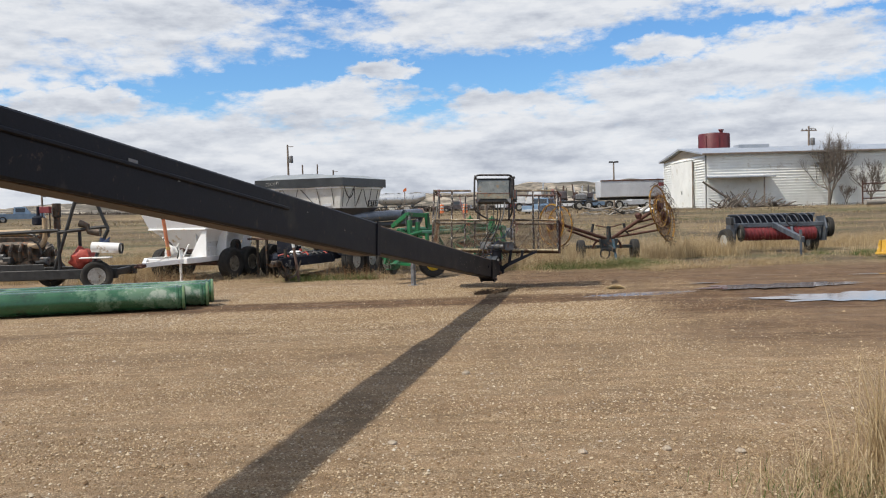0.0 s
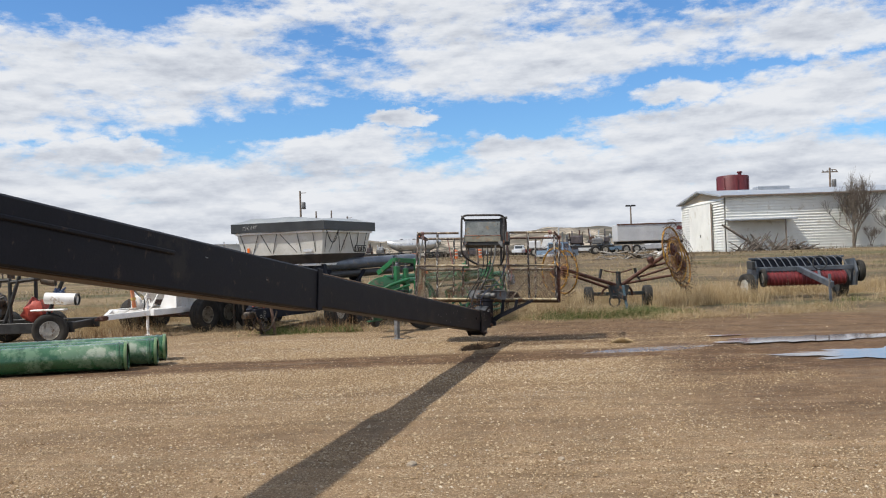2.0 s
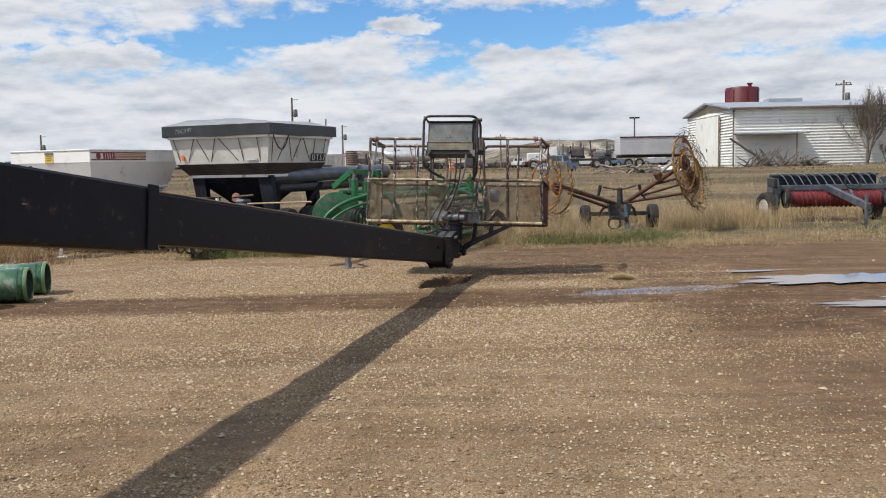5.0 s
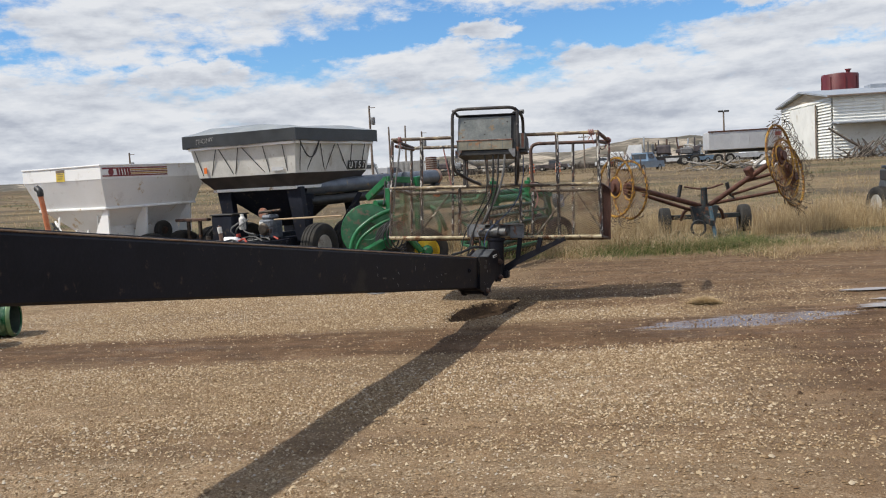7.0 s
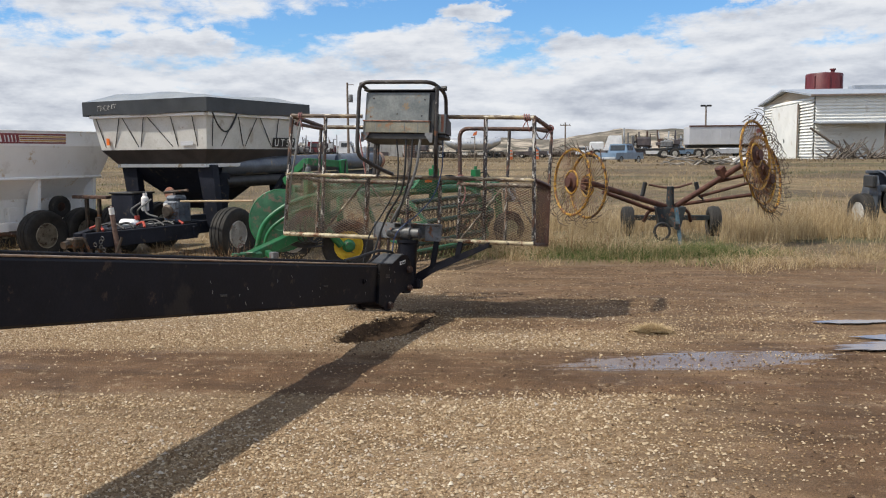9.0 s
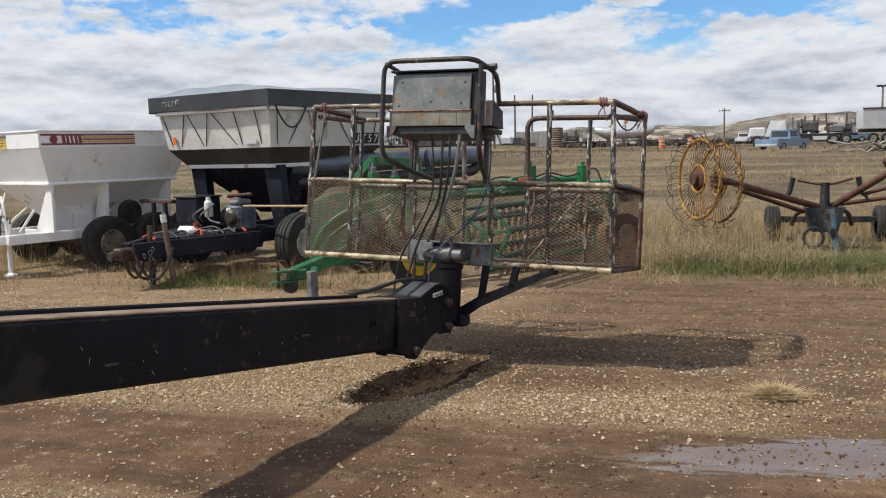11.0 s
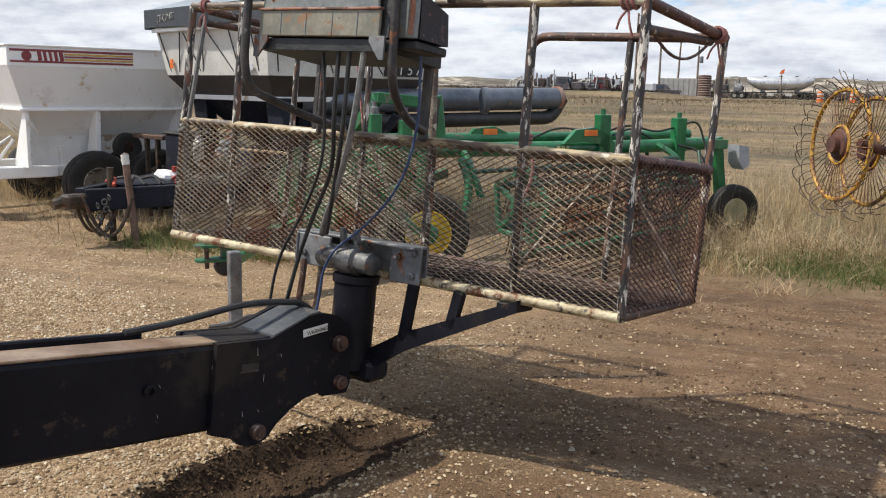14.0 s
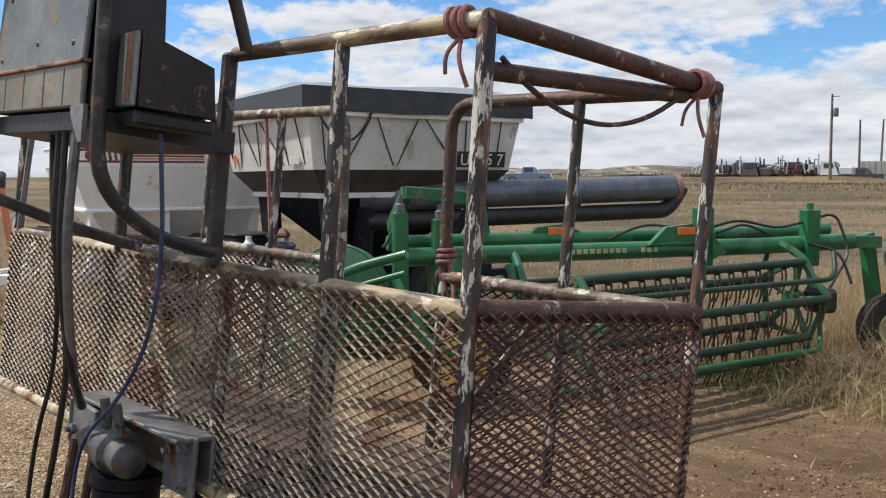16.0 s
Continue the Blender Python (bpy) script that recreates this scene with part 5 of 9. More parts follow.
up = part("hopper_box", frustum(ring(0.12, TX - 0.12, 0.12, TY - 0.12, 1.60), ring(0.03, TX - 0.03, 0.03, TY - 0.03, 2.14)), M_HOPPERWHITE, tender, "dusty off-white upper box", smooth=False)
band = part("hopper_band", frustum(ring(0.30, TX - 0.30, 0.30, TY - 0.30, 1.36), ring(0.115, TX - 0.115, 0.115, TY - 0.115, 1.60)), M_BAND, tender, "brown-black lower band", smooth=False)
g = G()
for a, b in (((0.28, 0.28), (TX - 0.28, 0.28)), ((TX - 0.28, 0.28), (TX - 0.28, TY - 0.28)), ((0.28, 0.28), (0.28, TY - 0.28))):
    g.beam((*a, 1.37), (*b, 1.37), 0.05, 0.05)
part("trim_strip", g, M_WHITEDULL, band, "pale rusty flange")
part("hopper_cone", frustum(ring(0.95, 1.30, 0.95, 1.40, 0.72), ring(0.31, TX - 0.31, 0.31, TY - 0.31, 1.36)), M_NAVY, tender, smooth=False)
g = G()
for a, b in (((0.03, 0.01), (TX - 0.03, 0.01)), ((TX - 0.01, 0.03), (TX - 0.01, TY - 0.03))):
    g.beam((*a, 2.08), (*b, 2.08), 0.04, 0.045)
part("rim_tube", g, M_WHITE, up, "white top rim")
# tarp: skirt, ridge and sag
g = G()
n = 14
for side in range(4):
    c = ring(-0.05, TX + 0.05, -0.05, TY + 0.05, 0)
    p, q = Vector(c[side]), Vector(c[(side + 1) % 4])
    row = []
    for i in range(n + 1):
        u = i / n
        e = p.lerp(q, u)
        row.append(((e.x, e.y, 2.10 + 0.012 * math.sin(9 * u + side)), (e.x, e.y, 2.30)))
    for i in range(n):
        g.add([row[i][0], row[i + 1][0], row[i + 1][1], row[i][1]], [(0, 1, 2, 3)])
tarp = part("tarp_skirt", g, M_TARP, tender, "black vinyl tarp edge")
g = G()
vs, fs = [], []
for j in range(n + 1):
    for i in range(n + 1):
        u, v = i / n, j / n
        edge = min(1, 7 * min(u, 1 - u), 7 * min(v, 1 - v))
        z = 2.30 + edge * (0.115 - 0.07 * abs(u - 0.45) + 0.02 * math.sin(7 * v + 3 * u) + 0.012 * math.sin(13 * u))
        vs.append((-0.05 + (TX + 0.10) * u, -0.05 + (TY + 0.10) * v, z))
for j in range(n):
    for i in range(n):
        k = j * (n + 1) + i
        fs.append((k, k + 1, k + n + 2, k + n + 1))
g.add(vs, fs)
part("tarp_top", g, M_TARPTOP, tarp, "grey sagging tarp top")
# straps down both sides
for side in range(2):
    g = G()
    L_ = TX if side == 0 else TY

    def on(u, z):
        s = 0.02 + 0.12 * (2.12 - z) / 0.5
        return (u, s - 0.02, z) if side == 0 else (TX - s + 0.02, u, z)
    for u0, u1 in ((0.14, 0.22), (0.62, 0.40), (0.64, 0.86), (1.08, 0.90), (1.10, 1.50), (1.56, 1.60), (1.95, 1.95)):
        k = L_ / TX
        part("tarp_strap", G().tube([on(u0 * k, 2.10), on(u1 * k, 1.64)], 0.007, 5), M_STRAP, tarp)
part("chain", G().tube(sag((TX + 0.02, 0.10, 2.10), (TX + 0.02, 0.62, 2.10), 0.26, 14), 0.011, 6), M_STRAP, tarp, "dark chain hanging below the tarp")
part("reflector", G().box((0.30, 0.075, 1.72), (0.06, 0.008, 0.10), None, 0.002), M_ORANGE, up, "small red flag tag")
part("plate", G().box((1.78, 0.085, 1.68), (0.22, 0.006, 0.06), None, 0.001), M_TRAILERGREY, up, "small pale maker's plate with unreadable print")
lettering("tarp_lettering", "FRONT", 0.115, M_CHALK, Matrix.Translation((0.44, -0.054, 2.165)) @ Matrix.Rotation(radians(-3), 4, "Y") @ Matrix.Rotation(radians(90), 4, "X"), tarp)
part("number_panel", G().box((TX - 0.088, TY - 0.47, 1.70), (0.01, 0.56, 0.15), None, 0.001, (0, 9.5, 0)), M_BLACK, up, "black strip behind white characters")
lettering("number_lettering", "U T 5 7", 0.16, M_LETTER, Matrix.Translation((TX - 0.090, TY - 0.47, 1.645)) @ Matrix.Rotation(radians(90), 4, "Z") @ Matrix.Rotation(radians(99.5), 4, "X"), up, 0.003)
# legs and chassis
for x, y in ((0.36, 0.34), (TX - 0.42, 0.34), (0.36, TY - 0.42), (TX - 0.42, TY - 0.42)):
    g = G()
    g.hull8(ring(x + 0.08, x + 0.28, y, y + 0.12, 0.50), ring(x - 0.06, x + 0.22, y - 0.02, y + 0.10, 1.38))
    part("leg", g, M_NAVY, tender, smooth=False)
for x in (0.62, 1.62):
    part("frame_rail", G().box((x, 1.25, 0.48), (0.10, 2.6, 0.18), None, 0.01), M_NAVY, tender, "navy steel frame rail")
for y in (0.0, 0.9, 2.1):
    part("cross_member", G().box((1.12, y, 0.47), (1.7, 0.10, 0.14), None, 0.008), M_NAVY, tender)
HT = Vector((1.32, -1.42, 0.42))
part("drawbar", G().beam((1.92, 0.05, 0.47), (HT.x + 0.06, HT.y, 0.43), 0.10, 0.20), M_NAVY, tender, "dark navy drawbar rail")
part("drawbar", G().beam((0.40, 0.05, 0.47), (HT.x - 0.06, HT.y, 0.43), 0.10, 0.20), M_NAVY, tender, "dark navy drawbar rail")
part("deck_plate", G().hull8([(0.55, 0.0, 0.545), (1.80, 0.0, 0.545), (1.45, -1.0, 0.53), (0.95, -1.0, 0.53)], [(0.55, 0.0, 0.565), (1.80, 0.0, 0.565), (1.45, -1.0, 0.55), (0.95, -1.0, 0.55)]), M_NAVY, tender, smooth=False)
wheel(tender, (2.22, 0.47, 0.39), (1, 0, 0), 0.39, 0.27, M_RIMWHITE, 0.5)
wheel(tender, (2.22, 1.35, 0.39), (1, 0, 0), 0.39, 0.27, M_RIMWHITE, 0.5)
wheel(tender, (0.02, 0.47, 0.39), (-1, 0, 0), 0.39, 0.27, M_RIMWHITE, 0.5)
wheel(tender, (0.02, 1.35, 0.39), (-1, 0, 0), 0.39, 0.27, M_RIMWHITE, 0.5)
part("hitch", G().box((HT.x, HT.y - 0.06, 0.42), (0.16, 0.24, 0.13), None, 0.02), M_ENGINE, tender)
part("hitch_eye", G().tube([(HT.x, HT.y - 0.2, 0.42), (HT.x, HT.y - 0.28, 0.40)], 0.05, 8), M_ENGINE, tender)
for dx in (-0.12, 0.0, 0.12):
    part("safety_chain", G().tube(sag((HT.x + dx, HT.y - 0.05, 0.47), (HT.x + dx * 2 + 0.18, HT.y + 0.28, 0.47), 0.36, 14), 0.017, 6), M_ENGINE, tender, "dark hanging safety chain")
dr_ = random.Random(3)
for k in range(9):
    u = 0.12 + 0.09 * k
    q = Vector((1.92, 0.05, 0.58)).lerp(Vector((HT.x + 0.06, HT.y, 0.55)), u)
    w = q + Vector((dr_.uniform(-0.45, -0.1), dr_.uniform(-0.12, 0.12), dr_.uniform(-0.02, 0.05)))
    part("loose_hose", G().tube(bend([q, q.lerp(w, 0.5) + Vector((0, 0.05, 0.06)), w], 0.1), dr_.uniform(0.010, 0.02), 6), (M_RUBBER, M_ENGINE, M_RED)[0 if k % 4 else 2], tender)
for k in range(11):
    c_ = Vector((HT.x + 0.22 + 0.03 * math.sin(2.1 * k), HT.y + 0.10 + 0.05 * math.cos(1.7 * k), 0.46 - 0.036 * k))
    part("chain_link", G().lathe([(0.026, -0.006), (0.034, 0.0), (0.026, 0.006), (0.018, 0.0)], 10, axis_pose(tuple(c_), (1, 0, 0) if k % 2 else (0, 1, 0.2)), True), M_MOTOR, tender)
part("hitch_jack", G().tube([(HT.x + 0.05, HT.y + 0.25, 0.72), (HT.x + 0.05, HT.y + 0.25, 0.02)], 0.035, 8), M_ENGINE, tender)
# power pack on the tongue
tank = part("battery_box", G().box((0.78, 0.02, 0.77), (0.44, 0.40, 0.42), None, 0.02), M_NAVY, tender, "dark navy steel box")
part("lid", G().box((0.78, 0.02, 0.985), (0.47, 0.43, 0.025), None, 0.008), M_BLACK, tank)
eng = part("engine", G().box((1.62, 0.02, 0.73), (0.26, 0.30, 0.32), None, 0.03), M_ENGINEBLUE, tender, "small grey-blue petrol engine")
part("engine_shroud", G().box((1.63, 0.0, 0.92), (0.20, 0.24, 0.08), None, 0.03), M_ENGINEBLUE, eng)
part("valve_bar", G().tube([(1.46, -0.05, 1.00), (1.86, -0.02, 1.03)], 0.022, 8), M_ENGINE, eng, "dark pipe along the top of the engine")
part("pull_start", G().lathe([(0.09, 0), (0.10, 0.02), (0.07, 0.05), (0, 0.05)], 16, axis_pose((1.60, -0.135, 0.74), (0, -1, 0))), M_ENGINE, eng)
part("data_label", G().box((1.55, -0.134, 0.83), (0.08, 0.004, 0.05), None, 0.001), M_LETTER, eng, "small white data label")
part("rusty_cap", G().lathe([(0.075, 0), (0.085, 0.02), (0.085, 0.05), (0.03, 0.06), (0, 0.06)], 16, axis_pose((1.40, 0.15, 0.98), (0, -1, 0.1))), M_RUSTPANEL, eng, "rusty orange flywheel cap")
for i in range(4):
    part("cooling_fin", G().box((1.62, -0.140, 0.61 + i * 0.04), (0.20, 0.02, 0.012), None, 0.003), M_ENGINE, eng)
part("fuel_filter", G().lathe([(0.05, 0), (0.055, 0.02), (0.055, 0.18), (0.03, 0.21), (0.03, 0.25), (0, 0.25)], 12, Matrix.Translation((1.16, -0.12, 0.74))), M_WHITEDULL, tender, "white canister")
jug = part("jerrycan", G().box((1.28, -0.55, 0.60), (0.30, 0.16, 0.11), None, 0.04), M_WHITE, tender, "white plastic container on the frame")
part("cap", G().lathe([(0.035, 0), (0.035, 0.05), (0, 0.05)], 10, Matrix.Translation((1.40, -0.52, 0.65))), M_RED, jug, "red cap")
for p in ([(1.22, -0.16, 0.88), (1.26, -0.24, 0.71), (1.42, -0.16, 0.66)], [(1.04, -0.14, 0.68), (1.14, -0.26, 0.76), (1.32, -0.16, 0.91)], [(0.98, -0.21, 0.60), (1.3, -0.26, 0.56), (1.7, -0.16, 0.60)], [(1.10, -0.2, 0.62), (1.02, -0.3, 0.75), (1.16, -0.2, 0.86)]):
    part("hose", G().tube(bend(p, 0.1), 0.014, 6), M_HOSEGREY, tender)
part("drive_rod", G().tube([(1.76, -0.06, 0.88), (3.2, -0.30, 0.92)], 0.014, 8), M_TANPIPE, tender)
for x in (0.1, 0.35):
    part("stand_leg", G().box((x - 0.1, -0.1, 0.45), (0.05, 0.05, 0.9), None, 0.006), M_ENGINE, tender)
part("stand_top", G().box((0.1, -0.1, 0.92), (0.70, 0.10, 0.05), None, 0.008), M_RAILDARK, tender, "rusty stand bar")
# folded auger on the far side
T_END = M_T.inverted() @ Vector((-0.46, 23.75, 1.27))
g = G()
g.tube([(TX - 0.45, 0.70, 1.34), (T_END.x, T_END.y, T_END.z + 0.14)], 0.135, 18)
g.lathe([(0.15, -0.03), (0.15, 0.03)], 18, axis_pose((TX + 0.5, T_END.y * 0.62, T_END.z + 0.11), (0.5, 0.8, 0)))
aug = part("auger_tube", g, M_TUBE, tender, "grey-blue unloading auger tube")
g = G()
d_ = Vector((T_END.x - (TX - 0.45), T_END.y - 0.70, 0)).normalized()
e_ = Vector((T_END.x, T_END.y, T_END.z - 0.10))
g.tube(bend([(TX - 0.35, 0.75, 1.12), tuple(e_ - d_ * 0.05), tuple(e_ + d_ * 0.12 + Vector((0, 0, 0.24)))], 0.12), 0.085, 14)
part("auger_spout", g, M_RUBBER, tender, "black flexible spout")
part("auger_cap", G().lathe([(0.15, 0), (0.15, 0.06), (0.07, 0.09), (0, 0.09)], 18, axis_pose(tuple(e_ + Vector((0, 0, 0.24))), tuple(d_))), M_RUSTPANEL, tender, "rusty orange end cap")
part("auger_rest", G().beam((TX - 0.2, 1.3, 0.55), (TX + 0.15, 1.55, 1.22), 0.08, 0.08), M_NAVY, tender)
part("auger_rest", G().beam((TX - 0.4, 0.7, 0.55), (TX - 0.35, 0.75, 1.25), 0.10, 0.16), M_NAVY, tender)

# ---- white spreader hopper on a tandem trailer ----
M_S = Matrix.Translation((-5.15, 19.60, 0)) @ Matrix.Rotation(radians(-21.5), 4, "Z")
spreader = thing("spreader_trailer", M_S, "white spreader hopper on a tandem-wheel trailer", "trailer")
SW, SL = 1.89, 2.28
hb = part("hopper_box", frustum(ring(-SW, 0.0, 0.0, SL, 1.67), ring(-SW, 0.0, 0.0, SL, 1.88), 0.02), M_WHITE, spreader, "white upright rim of the hopper", smooth=False)
hs = part("hopper_slope", frustum(ring(-SW + 0.15, -0.15, 0.18, SL - 0.18, 1.20), ring(-SW + 0.003, -0.003, 0.003, SL - 0.003, 1.67), 0.02), M_WHITE, spreader, "white sloping hopper wall", smooth=False)
part("hopper_floor", G().box((-SW / 2, SL / 2, 1.45), (SW - 0.3, SL - 0.3, 0.02)), M_WHITEDULL, spreader)
hl = part("hopper_cone", frustum(ring(-SW / 2 - 0.22, -SW / 2 + 0.22, 0.66, SL - 0.2, 0.66), ring(-SW + 0.17, -0.17, 0.20, SL - 0.20, 1.20), 0.02), M_WHITE, spreader, "white hopper bottom tapering to the spinner", smooth=False)
g = G()
g.box((-SW / 2, 0.62, 0.74), (0.34, 0.03, 0.22), None, 0.006)
part("metering_gate", g, M_RAILDARK, spreader, "rusty metering gate at the cone's foot")
for (a, b) in (((-SW + 0.13, 0.17), (-0.13, 0.17)), ((-0.14, 0.16), (-0.14, SL - 0.16)), ((-SW + 0.14, 0.16), (-SW + 0.14, SL - 0.16))):
    part("seam_flange", G().beam((*a, 1.20), (*b, 1.20), 0.045, 0.035), M_WHITE, hs)
for (a, b) in (((-SW, 0), (0, 0)), ((0, 0), (0, SL)), ((-SW, 0), (-SW, SL))):
    part("rim_tube", G().beam((*a, 1.885), (*b, 1.885), 0.03, 0.025), M_WHITE, hb)
# striped band on the upright rim, plain bars in place of the maker's name
for z, y0, y1, h, mt, lb in ((1.835, 0.03, 1.38, 0.024, M_MAROON, "maroon stripe"), (1.715, 0.03, 1.38, 0.022, M_MAROON, "maroon stripe"), (1.803, 0.60, 1.38, 0.020, M_GOLD, "gold stripe"), (1.775, 0.60, 1.38, 0.018, M_MAROON, "maroon stripe"), (1.747, 0.60, 1.38, 0.020, M_GOLD, "gold stripe")):
    part("stripe", G().box((0.004, (y0 + y1) / 2, z), (0.006, y1 - y0, h), None, 0.001), mt, hb, lb)
part("emblem", G().lathe([(0.0, 0.0), (0.052, 0.0), (0.052, 0.007), (0, 0.007)], 20, Matrix.Translation((0.002, 0.20, 1.776)) @ Matrix.Rotation(radians(90), 4, "Y")), M_MAROON, hb, "round maroon emblem")
for k in range(5):
    part("name_block", G().box((0.006, 0.335 + 0.058 * k, 1.776), (0.008, (0.040, 0.030, 0.028, 0.034, 0.040)[k], 0.098), None, 0.001, (8, 0, 0)), M_MAROON, hb, "plain maroon bar of a maker's mark")
sd = part("warning_decal", G().box((-0.945, -0.004, 1.735), (0.20, 0.005, 0.14), None, 0.001), M_YELLOW, hb, "yellow warning decal with unreadable print")
part("decal_head", G().box((-0.945, -0.005, 1.828), (0.20, 0.006, 0.045), None, 0.001), M_POLE, sd, "dark heading bar")
for k in range(3):
    part("decal_print", G().box((-0.945, -0.0075, 1.785 - 0.035 * k), (0.15 - 0.02 * k, 0.002, 0.012), None, 0.0005), M_POLE, sd)
# gusset at the front corner, ribs and recessed panels along the side
g = G()
g.hull8(ring(-0.62, -0.16, 0.20, 0.235, 0.56), ring(-0.24, -0.15, 0.20, 0.235, 1.185))
part("front_gusset", g, M_WHITE, spreader, "white corner gusset plate", smooth=False)
for y in (0.98, 1.98):
    for x0, x1, x2 in ((-0.52, -0.20, -0.15), (-SW + 0.52, -SW + 0.20, -SW + 0.15)):
        g = G()
        g.hull8(ring(min(x0, x1), max(x0, x1), y, y + 0.05, 0.56), ring(min(x2, x2 + (x1 - x2) * 3), max(x2, x2 + (x1 - x2) * 3), y, y + 0.05, 1.185))
        part("rib", g, M_WHITE, spreader, smooth=False)
part("side_panel", G().box((-0.50, 1.15, 0.84), (0.02, 1.75, 0.56), None, 0.004), M_WHITEDULL, spreader, "recessed dull white side panel")
part("pocket_box", G().box((-0.44, 0.76, 0.66), (0.10, 0.24, 0.24), None, 0.01), M_WHITEDULL, spreader)
for x in (-0.40, -SW + 0.40):
    part("frame_rail", G().box((x, 1.05, 0.50), (0.09, 2.7, 0.13), None, 0.01), M_WHITE, spreader, "white box-section frame rail")
    part("drawbar", G().beam((x, -0.28, 0.50), (-SW / 2, -0.98, 0.45), 0.08, 0.11), M_WHITE, spreader, "white box-section drawbar")
for y in (-0.25, 0.5, 1.6, 2.3):
    part("cross_member", G().box((-SW / 2, y, 0.495), (SW - 0.85, 0.08, 0.10), None, 0.008), M_WHITE, spreader)
part("side_step", G().box((-0.34, 0.12, 0.50), (0.10, 0.90, 0.13), None, 0.01), M_WHITE, spreader)
g = G()
g.box((-SW / 2, -1.05, 0.44), (0.12, 0.24, 0.09), None, 0.02)
g.tube([(-SW / 2 - 0.1, -1.15, 0.42), (-SW / 2 + 0.1, -1.15, 0.42)], 0.03, 8)
part("hitch", g, M_RAKERUST, spreader, "rusty hitch clevis")
for y in (0.87, 1.60):
    wheel(spreader, (0.03, y, 0.37), (1, 0, 0), 0.37, 0.26, M_RIMDUSTY, 0.5)
    wheel(spreader, (-SW - 0.03, y, 0.37), (-1, 0, 0), 0.37, 0.26, M_RIMDUSTY, 0.5)
    part("axle", G().tube([(-SW, y, 0.37), (0, y, 0.37)], 0.05, 8), M_RAILDARK, spreader)
wheel(spreader, (-0.15, 1.33, 0.76), (1, 0, 0), 0.17, 0.11, M_RAILDARK, 0.4, "small black pulley wheel")
part("pulley_arm", G().beam((-0.42, 1.20, 0.60), (-0.20, 1.33, 0.76), 0.05, 0.06), M_RAILDARK, spreader)
jack = part("jack_leg", G().tube([(-0.575, -0.20, 0.74), (-0.575, -0.20, 0.05)], 0.030, 10), M_WHITE, spreader, "white jack leg")
part("jack_foot", G().lathe([(0.09, 0.0), (0.09, 0.02), (0.03, 0.05), (0, 0.05)], 14, Matrix.Translation((-0.575, -0.20, 0.01))), M_WHITE, jack)
part("jack_crank", G().tube(bend([(-0.575, -0.20, 0.74), (-0.575, -0.20, 0.78), (-0.46, -0.22, 0.78), (-0.46, -0.22, 0.70)], 0.02), 0.010, 6), M_RAILDARK, jack)
oj = part("crank_tube", G().tube([(-0.64, -0.50, 0.62), (-0.70, -0.58, 1.47)], 0.040, 12), M_ORANGEJACK, spreader, "faded orange screw tube")
part("tube_collar", G().lathe([(0.048, -0.03), (0.052, -0.02), (0.052, 0.02), (0.048, 0.03)], 12, axis_pose((-0.652, -0.515, 0.80), (-0.06, -0.08, 0.85))), M_GOLD, oj, "ochre clamp collar")
part("crank_cap", G().tube(bend([(-0.70, -0.58, 1.45), (-0.70, -0.58, 1.53), (-0.80, -0.56, 1.58)], 0.04), 0.05, 10), M_BLACK, oj, "black elbow on the tube")
# drive at the front: pale castings, springs and hoses
gear = part("gearbox", G().box((-0.88, -0.14, 0.66), (0.26, 0.20, 0.18), None, 0.04), M_WHITEDULL, spreader, "dirty white drive gear at the front")
part("gear_cover", G().lathe([(0.13, 0), (0.14, 0.02), (0.12, 0.06), (0.05, 0.07), (0.05, 0.12), (0, 0.12)], 18, axis_pose((-0.80, -0.24, 0.72), (0, -1, 0))), M_WHITEDULL, gear)
for a, b, r in (((-1.30, 0.10, 1.02), (-0.62, -0.20, 0.62), 0.020), ((-1.22, 0.12, 1.08), (-0.95, -0.16, 0.60), 0.016), ((-0.76, -0.20, 0.60), (-1.02, 0.30, 0.86), 0.018), ((-0.66, 0.0, 0.56), (-0.66, 0.22, 0.85), 0.018), ((-0.95, -0.45, 0.52), (-0.78, -0.18, 0.70), 0.018)):
    part("drive_rod", G().tube([a, b], r, 6), M_WHITEDULL, gear)
for k, q in enumerate(([(-1.20, 0.0, 0.98), (-0.98, -0.24, 1.02), (-0.76, -0.22, 0.86), (-0.74, -0.20, 0.70)], [(-1.05, -0.05, 0.92), (-0.92, -0.26, 0.92), (-0.84, -0.24, 0.76)], [(-0.62, -0.25, 0.80), (-0.50, -0.34, 0.70), (-0.58, -0.30, 0.56)])):
    part("drive_hose", G().tube(bend(q, 0.10), 0.014, 6), M_RUBBER, gear, "black drive hose" if k == 0 else "")
for k in range(3):
    part("spring", G().tube([(-0.98 + 0.10 * k + 0.018 * math.cos(1.3 * i), -0.30 + 0.018 * math.sin(1.3 * i), 0.58 + 0.011 * i) for i in range(20)], 0.005, 5), M_RAILDARK, gear)


